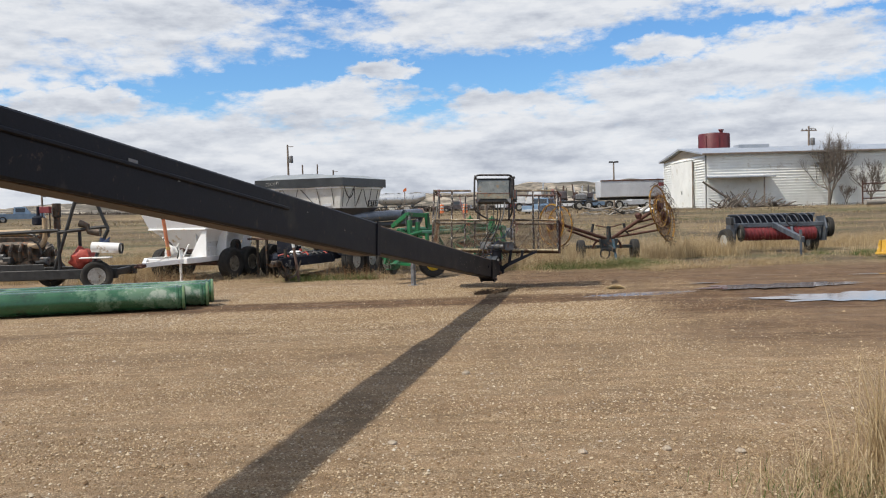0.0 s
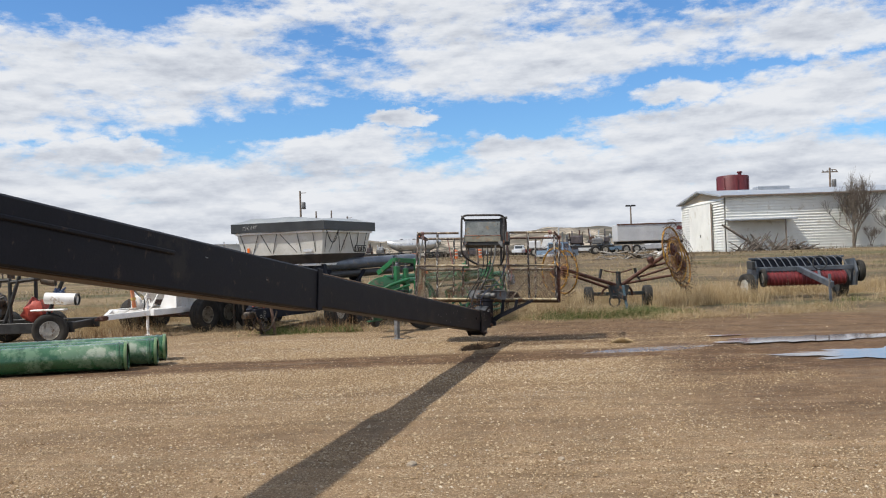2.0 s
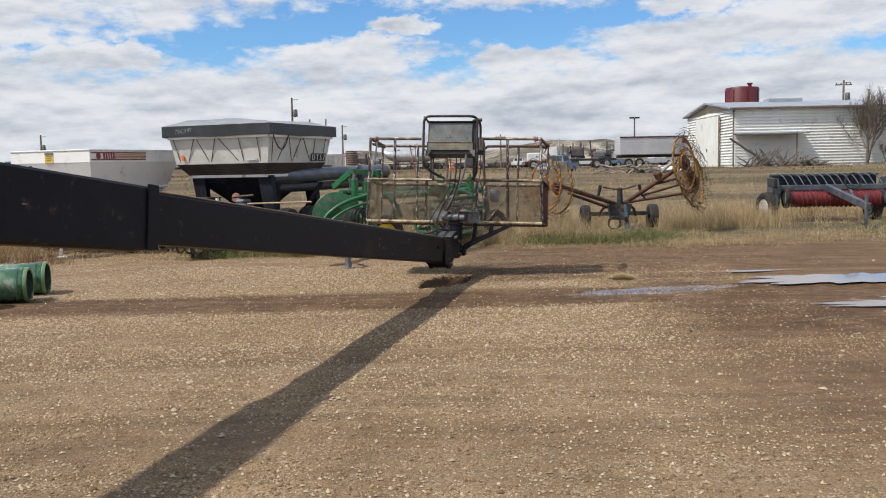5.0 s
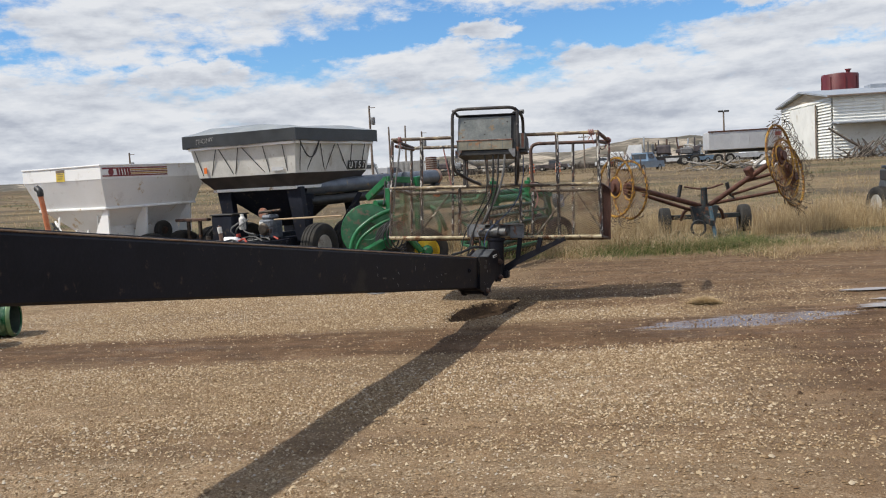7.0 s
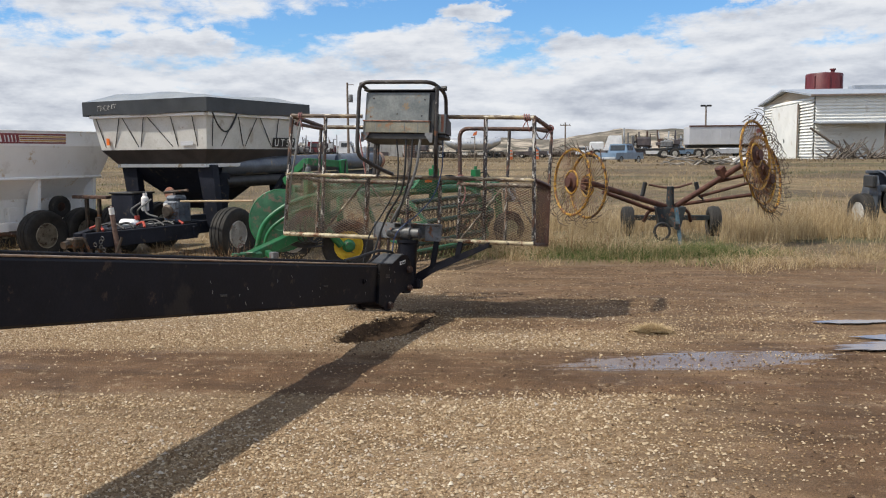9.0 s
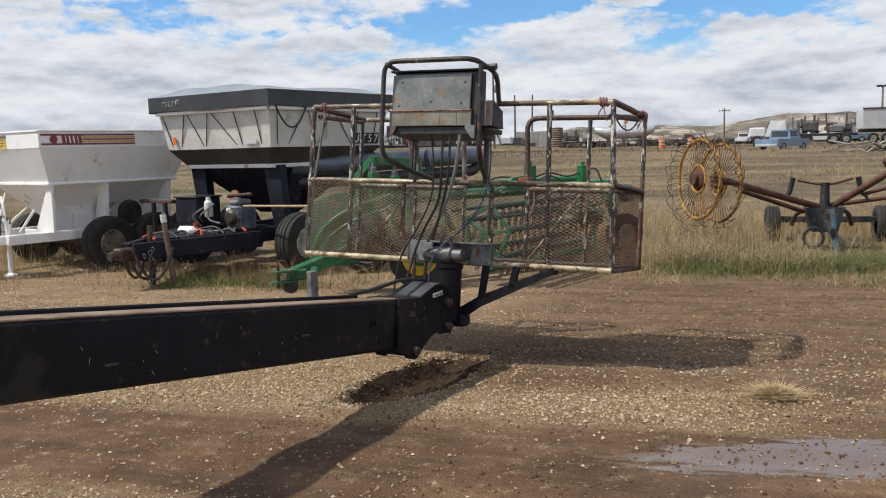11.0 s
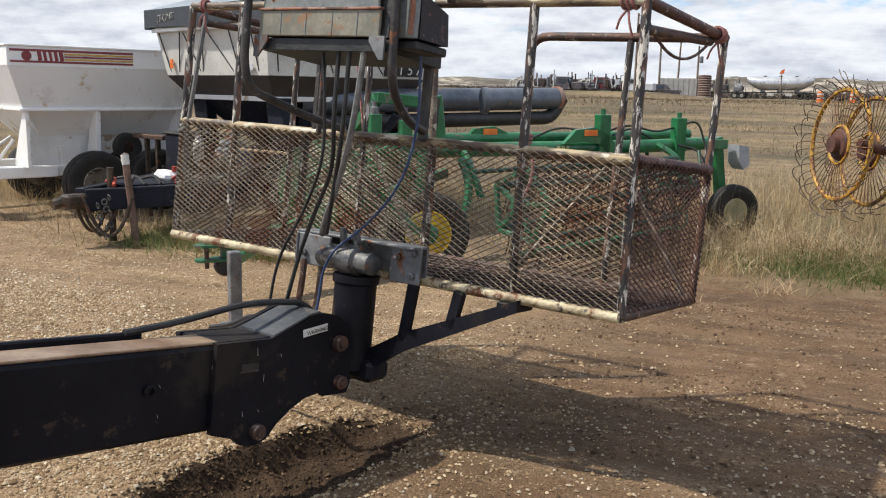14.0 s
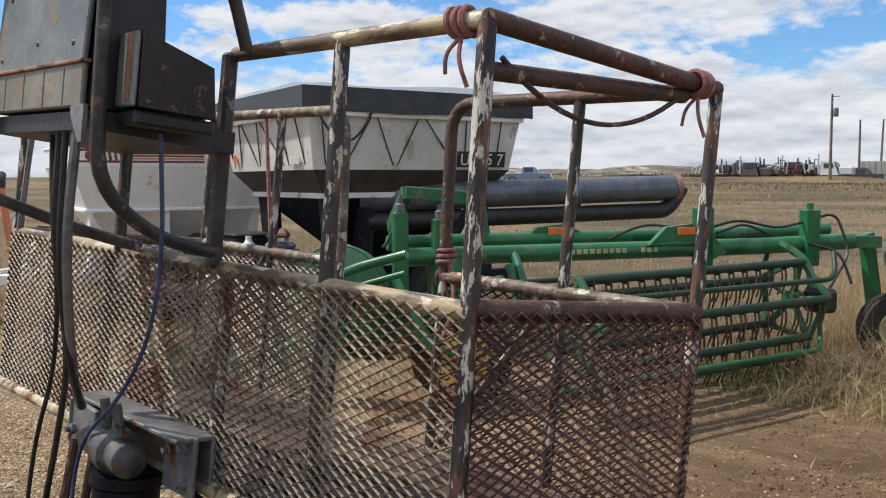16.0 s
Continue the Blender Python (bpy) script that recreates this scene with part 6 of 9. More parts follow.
# ---- green side-delivery hay rake ----
J0, J1 = Vector((-0.55, 19.30, 0)), Vector((1.90, 22.70, 0))
JL = (J1 - J0).length
M_J = Matrix.Translation(J0) @ Matrix.Rotation(math.atan2(J1.y - J0.y, J1.x - J0.x), 4, "Z")
rake = thing("hay_rake", M_J, "green side-delivery hay rake with yellow and cream wheels", "hay rake")
J = M_J.inverted()
for y, z, r in ((0.0, 0.98, 0.065), (0.28, 1.06, 0.055)):
    part("main_beam", G().tube(bend([(0.0, y, z), (2.9, y, z), (3.75, y - 0.02, z + 0.02)], 0.2), r, 14), M_GREEN, rake, "glossy green tubular beam")
M_PALEDECAL = material("faded_pale_yellow_decal", [(0.34, 0.38, 0.16), (0.52, 0.52, 0.26)], 0.5, 0, 9)
for k in range(12):
    part("decal_bar", G().box((1.28 + 0.052 * k + (0.10 if k > 8 else 0), -0.0645, 0.985), (0.036, 0.003, 0.034), None, 0.001), M_PALEDECAL, rake, "pale yellow bar of a worn maker's decal")
for u, z in ((0.02, 1.29), (0.30, 1.24)):
    part("upright", G().box((u, -0.02, (z + 0.55) / 2), (0.10, 0.09, z - 0.55), None, 0.008), M_GREEN, rake, "square green upright")
    part("upright_cap", G().lathe([(0.035, 0), (0.035, 0.05), (0.02, 0.06), (0.02, 0.10), (0, 0.10)], 10, Matrix.Translation((u, -0.02, z))), M_GREYPLATE, rake)
for u, z in ((2.36, 1.27), (3.32, 1.24)):
    part("upright", G().box((u, -0.05, z - 0.20), (0.13, 0.10, 0.44), None, 0.008), M_GREEN, rake, "square green upright")
    part("upright_cap", G().tube([(u, -0.05, z), (u, -0.05, z + 0.07)], 0.025, 8), M_GREEN, rake)
for u in (1.30, 2.18):
    g = G()
    pts = [(u - 0.30, 1.02), (u - 0.16, 1.15), (u + 0.05, 1.17), (u + 0.22, 1.10), (u + 0.36, 0.95), (u + 0.24, 0.90), (u + 0.10, 1.02), (u - 0.10, 1.04)]
    g.prism(pts, 0.05, Matrix.Translation((0, -0.05 if u > 2 else 0.30, 0)) @ Matrix.Rotation(radians(90), 4, "X"))
    bracket = part("arch_bracket", g, M_GREEN, rake, "curved green lifting bracket", smooth=False)
    part("reflector", G().box((u, -0.108 if u > 2 else 0.243, 1.12), (0.15, 0.008, 0.055), None, 0.002), M_ORANGE, bracket, "orange reflector")
# the folded drawbar frame with chains on top, at the hitch end
g = G()
g.beam((0.10, 0.55, 1.15), (0.10, 0.10, 1.42), 0.07, 0.10)
part("lift_frame", g, M_GREEN, rake)
part("lift_frame", G().beam((0.10, 0.10, 1.42), (0.52, -0.10, 1.38), 0.07, 0.09), M_GREEN, rake)
part("lift_frame", G().beam((0.52, -0.12, 1.44), (0.56, -0.12, 1.10), 0.06, 0.12), M_GREEN, rake)
for a, b in (((0.06, 0.10, 1.40), (-0.10, 0.0, 1.05)), ((0.54, -0.16, 1.42), (0.50, -0.14, 1.08)), ((0.10, 0.2, 1.36), (0.02, 0.0, 1.2))):
    part("chain", G().tube(sag(a, b, 0.07, 8), 0.011, 6), M_STRAP, rake, "dark chain")
# drawbar down to the hitch
H = J @ Vector((-0.80, 17.75, 0.36))
part("drawbar", G().beam((0.25, 0.0, 0.62), (H.x, H.y, 0.37), 0.10, 0.12), M_GREEN, rake, "green drawbar")
part("drawbar", G().beam((0.9, 0.35, 0.75), (H.x + 0.25, H.y + 0.1, 0.42), 0.07, 0.08), M_GREENDIRTY, rake)
hitch = part("hitch", G().box((H.x + 0.06, H.y, 0.37), (0.20, 0.10, 0.11), None, 0.02), M_GREENDIRTY, rake, "worn dark green clevis hitch")
for dz in (-0.05, 0.05):
    part("clevis_plate", G().prism([(-0.16, -0.02), (-0.12, -0.06), (0.10, -0.07), (0.10, 0.07), (-0.12, 0.06), (-0.16, 0.02)], 0.018, Matrix.Translation((H.x - 0.06, H.y, 0.36 + dz))), M_GREENDIRTY, hitch)
part("hitch_pin", G().tube([(H.x - 0.14, H.y, 0.26), (H.x - 0.14, H.y, 0.48)], 0.016, 8), M_RAILDARK, hitch)
part("pin_handle", G().tube(bend([(H.x - 0.14, H.y, 0.48), (H.x - 0.14, H.y, 0.52), (H.x - 0.08, H.y - 0.03, 0.52), (H.x - 0.08, H.y - 0.03, 0.47)], 0.02), 0.008, 6), M_RAILDARK, hitch)
part("hitch_roller", G().lathe([(0.06, -0.05), (0.07, -0.03), (0.07, 0.03), (0.06, 0.05)], 14, axis_pose((H.x - 0.02, H.y, 0.27), (0, 1, 0))), M_BLACK, hitch)
Pj = J @ Vector((-0.38, 17.30, 0))
part("stand_leg", G().box((Pj.x, Pj.y, 0.24), (0.075, 0.075, 0.48), None, 0.006), M_GREYPLATE, rake, "grey steel stand leg")
part("stand_foot", G().box((Pj.x, Pj.y, 0.01), (0.16, 0.16, 0.02), None, 0.004), M_GREYPLATE, rake)
part("stand_arm", G().beam((Pj.x, Pj.y, 0.42), (H.x + 0.25, H.y, 0.40), 0.06, 0.06), M_GREEN, rake)
# curved shield and hose loops near the hitch
GD = axis_pose(tuple(J @ Vector((-0.80, 19.0, 0.69))), tuple(J.to_3x3() @ Vector((0.22, -0.97, 0.05))))
g = G()
g.lathe([(0, 0.03), (0.12, 0.035), (0.13, 0.05), (0.30, 0.05), (0.375, 0.035), (0.39, 0.0), (0.38, -0.06), (0.36, -0.06)], 36, GD)
shield = part("shield", g, M_GREENDIRTY, rake, "large round dark green drive guard")
part("guard_rim", G().tube([GD @ Vector((0.385 * math.cos(a), 0.385 * math.sin(a), 0.02)) for a in [2 * math.pi * k / 32 for k in range(33)]], 0.012, 6), M_GREEN, shield)
part("swing_arm", G().tube(bend([GD @ Vector(q) for q in ((0.55, 0.34, 0.10), (0.10, 0.22, 0.14), (-0.22, -0.02, 0.14), (-0.30, -0.34, 0.12))], 0.2), 0.032, 10), M_GREEN, rake, "curved green swing arm")
part("swing_arm", G().tube(bend([GD @ Vector(q) for q in ((0.55, 0.22, 0.12), (0.14, 0.10, 0.16), (-0.16, -0.12, 0.16), (-0.22, -0.38, 0.14))], 0.2), 0.022, 10), M_GREEN, rake)
for k in range(4):
    part("hose", G().tube(bend([GD @ Vector(q) for q in ((0.50, 0.10 - 0.05 * k, 0.16), (0.22 + 0.03 * k, 0.12, 0.18 + 0.02 * k), (0.05, -0.12 - 0.05 * k, 0.18), (0.26, -0.34, 0.16), (0.52, -0.20 - 0.04 * k, 0.15))], 0.2), 0.013, 6), M_RUBBER, rake, "looped black hydraulic hose")
for k in range(3):
    part("hose", G().tube([(-0.30 + 0.16 * math.cos(a) + 0.05 * k, -0.34 - 0.03 * k, 0.62 + 0.2 * math.sin(a)) for a in [2 * math.pi * i / 16 for i in range(17)]], 0.012, 6), M_RUBBER, rake, "coiled black hose")
part("side_link", G().tube(bend([(0.75, -0.18, 0.92), (0.78, -0.30, 0.70), (0.70, -0.32, 0.42)], 0.15), 0.035, 8), M_GREEN, rake)
part("side_link", G().tube(bend([(-0.05, -0.14, 0.85), (0.05, -0.40, 0.52), (0.20, -0.42, 0.36)], 0.15), 0.05, 8), M_GREEN, rake, "green wheel fork")
# raking reel: bars between two end frames with hanging tines
RA, RB = 0.80, 2.98
TURN = Matrix.Translation((RB, -0.30, 0)) @ Matrix.Rotation(radians(16), 4, "Z") @ Matrix.Translation((-RB, 0.30, 0))
for k in range(5):
    a = 2 * math.pi * k / 5 + 0.5
    y, z = -0.30 + 0.27 * math.cos(a), 0.60 + 0.29 * math.sin(a)
    bar = part("reel_bar", G().tube([(RA, y, z), (RB, y - 0.03, z)], 0.030, 10, TURN), M_REEL, rake, "dusty green reel bar darkened for shade")
    for i in range(15):
        x = RA + 0.08 + (RB - RA - 0.16) * i / 14
        for dx in (0, 0.045):
            part("tine", G().tube(bend([(x + dx, y, z), (x + dx + 0.005, y - 0.02, z - 0.12), (x + dx + 0.01, y + 0.03, z - 0.23)], 0.06, 3), 0.007, 5, TURN), M_TINE, bar)
        part("tine_boss", G().box((x + 0.022, y, z - 0.01), (0.060, 0.065, 0.065), TURN, 0.02), M_BLACK, bar)
for x in (RA, RB):
    spider = part("reel_hub", G().lathe([(0, -0.05), (0.07, -0.05), (0.07, 0.05), (0, 0.05)], 14, TURN @ axis_pose((x, -0.30, 0.60), (1, 0, 0))), M_GREENDIRTY, rake)
    pts = [(-0.30 + 0.30 * math.cos(2 * math.pi * k / 5 + 0.5), 0.60 + 0.31 * math.sin(2 * math.pi * k / 5 + 0.5)) for k in range(5)]
    for p, q in zip(pts, pts[1:] + pts[:1]):
        part("reel_rim", G().beam((x, *p), (x, *q), 0.04, 0.04, TURN), M_GREENDIRTY, spider)
        part("reel_spoke", G().beam((x, -0.30, 0.60), (x, *p), 0.04, 0.04, TURN), M_GREENDIRTY, spider)
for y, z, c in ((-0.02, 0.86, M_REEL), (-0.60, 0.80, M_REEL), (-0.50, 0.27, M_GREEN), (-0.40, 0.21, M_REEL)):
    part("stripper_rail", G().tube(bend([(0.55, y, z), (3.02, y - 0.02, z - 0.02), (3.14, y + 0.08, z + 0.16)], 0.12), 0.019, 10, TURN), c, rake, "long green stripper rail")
part("reel_hanger", G().tube(bend([(3.05, -0.05, 1.0), (3.14, -0.28, 0.88), (3.12, -0.34, 0.60)], 0.15), 0.032, 8), M_GREEN, rake)
part("reel_hanger", G().tube(bend([(0.85, 0.0, 1.0), (0.80, -0.28, 0.85), (0.86, -0.34, 0.60)], 0.15), 0.032, 8), M_GREEN, rake)
part("hydraulic_motor", G().box((3.14, -0.40, 0.60), (0.17, 0.22, 0.18), None, 0.03), M_BLACK, rake, "black hydraulic motor")
for p in ([(3.30, -0.05, 1.16), (3.5, -0.12, 1.25), (3.56, -0.22, 0.92), (3.22, -0.40, 0.68)], [(3.26, -0.08, 1.0), (3.44, -0.25, 0.95), (3.46, -0.36, 0.70)], [(2.3, -0.05, 1.1), (2.6, -0.12, 1.20), (3.0, -0.08, 1.12), (3.25, -0.05, 1.16)], [(1.7, 0.2, 1.05), (1.95, 0.1, 1.17), (2.3, 0.0, 1.12)], [(2.45, -0.1, 1.1), (2.8, 0.05, 1.16), (3.1, 0.0, 1.02)]):
    part("hose", G().tube(bend(p, 0.12), 0.011, 6), M_RUBBER, rake)
# wheels
M_FENDER = material("pale_grey_plastic", [(0.30, 0.33, 0.36), (0.42, 0.44, 0.46)], 0.4, 0, 5)
CW = J @ Vector((1.92, 22.62, 0.285))
part("castor_arm", G().beam((3.55, -0.02, 1.0), (CW.x - 0.05, CW.y + 0.14, 0.98), 0.11, 0.10), M_GREEN, rake)
part("castor_arm", G().beam((CW.x - 0.14, CW.y + 0.16, 1.05), (CW.x - 0.01, CW.y + 0.16, 0.32), 0.08, 0.11), M_GREEN, rake, "green castor leg")
g = G()
g.prism([(-0.04, 0), (0.10, -0.02), (0.13, -0.22), (0.05, -0.26), (-0.02, -0.18)], 0.16, Matrix.Translation((CW.x + 0.06, CW.y + 0.15, 0.98)) @ Matrix.Rotation(radians(90), 4, "X"))
part("castor_fender", g, M_FENDER, rake, "pale grey plastic shield")
wheel(rake, tuple(CW), tuple(J.to_3x3() @ Vector((0.67, -0.74, 0))), 0.285, 0.16, M_RIMCREAM, 0.50, "cream wheel rim")
YW = J @ Vector((-0.03, 19.33, 0.345))
wheel(rake, tuple(YW), tuple(J.to_3x3() @ Vector((0.40, -0.92, 0))), 0.335, 0.16, M_RIMYELLOW, 0.57, "yellow wheel rim")
part("wheel_hub", G().lathe([(0.085, 0.0), (0.085, 0.03), (0.05, 0.05), (0.05, 0.08), (0, 0.08)], 14, axis_pose(tuple(YW), tuple(J.to_3x3() @ Vector((0.40, -0.92, 0)))) @ Matrix.Translation((0, 0, 0.04))), M_GREEN, rake, "green wheel hub")
part("wheel_leg", G().tube([(YW.x, YW.y + 0.12, 0.30), (YW.x + 0.02, YW.y + 0.16, 0.98)], 0.045, 10), M_GREEN, rake)
Y2 = J @ Vector((-1.10, 20.5, 0.30))
wheel(rake, tuple(Y2), tuple(J.to_3x3() @ Vector((0.40, -0.92, 0))), 0.30, 0.17, M_RIMWHITE, 0.60)
part("wheel_leg", G().beam((Y2.x, Y2.y + 0.12, 0.30), (0.3, 0.2, 0.95), 0.08, 0.08), M_GREENDIRTY, rake)


# ---- rusty V rake with finger wheels ----
vrake = thing("finger_wheel_rake", Matrix.Translation((4.52, 22.9, 0)), "rusty V-shaped rake with yellow spring-tine finger wheels", "hay rake")


def finger_wheel(c, axis, r=0.52, spin=0.0):
    m = axis_pose(c, axis)
    g = G()
    n = 40
    for rr, t, z in ((r, 0.021, 0.0), (r * 0.34, 0.015, 0.01)):
        g.tube([m @ Vector((rr * math.cos(2 * math.pi * k / n), rr * math.sin(2 * math.pi * k / n), z)) for k in range(n + 1)], t, 6, None, False)
    fw = part("finger_wheel", g, M_RAKEYELLOW, vrake, "yellow finger wheel ring with rust")
    part("hub_plate", G().lathe([(0.05, -0.06), (0.13, -0.03), (0.15, 0.0), (0.13, 0.03), (0.08, 0.04), (0.08, 0.09), (0, 0.09)], 20, m), M_RAKERUST, fw, "rusty dished hub")
    g, g2 = G(), G()
    for k in range(44):
        a = 2 * math.pi * k / 44 + spin
        ca, sa = math.cos(a), math.sin(a)
        g.tube([m @ Vector(p) for p in ((0.16 * ca, 0.16 * sa, 0.0), (r * 0.6 * ca, r * 0.6 * sa, 0.015), (r * 1.06 * ca, r * 1.06 * sa, 0.01))], 0.0048, 4, None, False)
        pts = []
        for j in range(7):
            v = j / 6
            rr, aa = r * (1.0 + (0.38 + 0.07 * math.sin(k * 5.1)) * v - 0.10 * v ** 3), a + (0.30 + 0.08 * math.sin(k * 3.7)) * v ** 2.6
            pts.append(m @ Vector((rr * math.cos(aa), rr * math.sin(aa), (0.10 + 0.05 * math.sin(k * 2.3)) * math.sin(v * 2.6))))
        g2.tube(pts, 0.0048, 4, None, False)
    tagged(part("spoke", g, M_SPOKE, fw, "thin rusty yellow spokes"), kind="stuff")
    tagged(part("tine", g2, M_TINE, fw, "curved dark spring tines"), kind="stuff")
    return fw


K = vrake.matrix_world.inverted()
for k, (p, ax) in enumerate((((2.91, 21.85, 1.06), (-0.86, -0.50, 0.05)), ((3.17, 22.22, 0.99), (-0.86, -0.50, 0.05)))):
    finger_wheel(tuple(K @ Vector(p)), ax, 0.50, 0.07 * k)
for k, (p, ax) in enumerate((((5.66, 22.10, 1.44), (0.80, -0.58, 0.12)), ((5.84, 22.45, 1.20), (0.80, -0.58, 0.12)), ((6.02, 22.80, 1.06), (0.80, -0.58, 0.12)))):
    finger_wheel(tuple(K @ Vector(p)), ax, 0.52, 0.05 * k)
for a, b, r in (((0.0, 0.0, 0.60), (-1.45, -1.0, 1.08), 0.045), ((-0.25, 0.0, 0.56), (-1.1, -0.35, 0.88), 0.032), ((0.05, 0.0, 0.60), (1.18, -0.75, 1.44), 0.045), ((0.55, -0.30, 1.0), (1.45, -0.40, 1.22), 0.03), ((0.2, 0.0, 0.66), (1.5, -0.1, 0.85), 0.03), ((0.45, -0.2, 0.80), (1.35, -0.20, 1.05), 0.025)):
    part("arm", G().tube([a, b], r, 10), M_RAKERUST, vrake, "red-brown rusty arm")
part("joint", G().box((0.72, -0.45, 1.18), (0.12, 0.16, 0.20), None, 0.02, (0, -30, 20)), M_RAKERUST, vrake)
part("mast", G().tube([(0, -0.05, 0.55), (0, -0.05, 0.92)], [0.07, 0.055], 12), M_RAKEGREEN, vrake, "stubby grey mast")
part("mast_collar", G().lathe([(0.06, 0), (0.06, 0.05), (0, 0.05)], 12, Matrix.Translation((0, -0.05, 0.90))), M_RAKEGREEN, vrake)
part("spring_link", G().tube(bend([(-0.34, -0.05, 0.98), (-0.1, -0.05, 0.93), (0.1, -0.05, 0.93), (0.34, -0.05, 1.0)], 0.05), 0.016, 8), M_RAKERUST, vrake)
for s in (-1, 1):
    part("damper", G().tube([(s * 0.40, -0.05, 1.02), (s * 0.44, -0.05, 0.82), (s * 0.52, -0.05, 0.74)], [0.035, 0.035, 0.015], 8), M_BLACK, vrake)
    part("brace", G().tube(bend([(s * 0.12, 0.05, 0.60), (s * 0.32, 0.15, 0.55), (s * 0.38, 0.25, 0.36)], 0.1), 0.03, 8), M_RAKERUST, vrake)
part("axle", G().box((0.17, 1.15, 0.36), (1.55, 0.09, 0.09), None, 0.01), M_RAKEGREEN, vrake)
part("frame_beam", G().beam((0.1, 1.15, 0.40), (0.0, -0.1, 0.52), 0.10, 0.10), M_RAKEGREEN, vrake)
part("frame_body", G().hull8([(-0.16, -0.16, 0.30), (0.16, -0.16, 0.30), (0.18, 0.12, 0.30), (-0.18, 0.12, 0.30)], [(-0.24, -0.14, 0.62), (0.24, -0.14, 0.62), (0.24, 0.14, 0.62), (-0.24, 0.14, 0.62)]), M_RAKEGREEN, vrake, "grey-green centre frame")
for x in (-0.56, 0.92):
    wheel(vrake, (x, 1.15, 0.28), (math.copysign(1, x), 0, 0), 0.28, 0.20, M_RAILDARK)
part("tongue", G().beam((0.0, -0.15, 0.42), (0.04, -0.62, 0.34), 0.07, 0.10), M_RAKEGREEN, vrake)
part("jack_leg", G().beam((0.04, -0.42, 0.62), (0.09, -0.66, 0.0), 0.05, 0.06), M_JACKTEAL, vrake, "faded teal jack leg on the grass")
part("hose_loop", G().tube([(-0.18 + 0.12 * math.cos(a), -0.50, 0.26 + 0.13 * math.sin(a)) for a in [2 * math.pi * k / 12 for k in range(13)]], 0.022, 6), M_RUBBER, vrake)


# ---- slate-grey pickup header with a red reel ----
header = thing("windrow_pickup_header", Matrix.Translation((9.75, 25.1, 0)) @ Matrix.Rotation(radians(-2), 4, "Z"), "slate-grey crop pickup with a dark red tined reel", "farm implement")
for z, y, h in ((1.10, 0.52, 0.06), (0.82, -0.12, 0.12)):
    part("cross_beam", G().box((0, y, z), (2.5, 0.10, h), None, 0.012), M_PICKGREY, header, "slate-grey cross beam")
for s in (-1, 1):
    g = G()
    g.prism([(-0.35, 0.35), (0.45, 0.30), (0.55, 0.62), (0.30, 1.02), (-0.25, 1.05), (-0.45, 0.70)], 0.05, Matrix.Translation((s * 1.27 - 0.025, 0.1, 0)) @ Matrix.Rotation(radians(90), 4, "Z") @ Matrix.Rotation(radians(90), 4, "X"))
    part("end_plate", g, M_PICKGREY, header, smooth=False)
g = G()
g.lathe([(0.16, -1.05), (0.17, -1.04), (0.17, 1.04), (0.16, 1.05)], 20, axis_pose((-0.05, -0.20, 0.56), (1, 0, 0)))
drum = part("reel", g, M_PICKRED, header, "dark red reel drum")
for i in range(21):
    part("reel_band", G().lathe([(0.185, -0.012), (0.20, 0), (0.185, 0.012), (0.17, 0.0)], 18, axis_pose((-1.05 + i * 0.1, -0.20, 0.56), (1, 0, 0)), True), M_PICKRED, drum)
for i in range(13):
    x = -1.05 + i * 0.175
    part("guard_finger", G().tube(bend([(x, 0.50, 1.13), (x + 0.03, 0.20, 1.08), (x + 0.05, -0.10, 0.88)], 0.12), 0.014, 6), M_PICKGREY, header)
part("back_panel", G().box((0, 0.50, 0.82), (2.4, 0.04, 0.50), None, 0.01), M_NAVY, header)
part("auger_trough", G().box((0, 0.30, 0.70), (2.3, 0.40, 0.05), None, 0.01), M_BLACK, header)
part("drawbar", G().beam((-0.15, -0.15, 0.82), (-0.30, -2.85, 0.50), 0.10, 0.14), M_PICKGREY, header, "slate-grey drawbar toward the lane")
part("drawbar_brace", G().beam((0.35, -0.15, 0.78), (-0.22, -1.9, 0.60), 0.06, 0.07), M_PICKGREY, header)
part("jack_leg", G().beam((-0.33, -2.80, 0.75), (-0.33, -2.82, 0.0), 0.055, 0.055), M_PICKGREY, header)
part("hand_wheel", G().tube([(0.02 + 0.17 * math.cos(a), -1.2, 0.98 + 0.17 * math.sin(a)) for a in [2 * math.pi * k / 16 for k in range(17)]], 0.018, 6), M_BLACK, header)
wheel(header, (-1.42, 0.10, 0.36), (-1, -0.25, 0), 0.36, 0.24, M_RIMWHITE)
wheel(header, (1.10, 0.40, 0.36), (1, 0, 0), 0.36, 0.24, M_RIMWHITE)
wheel(header, (-1.10, -0.25, 0.60), (-1, 0, 0), 0.24, 0.10, M_RIMWHITE)
wheel(header, (1.42, -0.1, 0.72), (1, 0, 0), 0.28, 0.14, M_RIMWHITE, 0.5)
part("chain_guard", G().box((-1.38, -0.15, 0.95), (0.08, 0.55, 0.22), None, 0.02), M_BLACK, header)


M_MOWER = material("faded_yellow_mower_paint", [(0.50, 0.26, 0.02), (0.66, 0.40, 0.05)], 0.5, 0, 4, spots=[((0.55, 0.42, 0.24), 0.15, 4), (RUST, 0.12, 9)], bump=0.05)


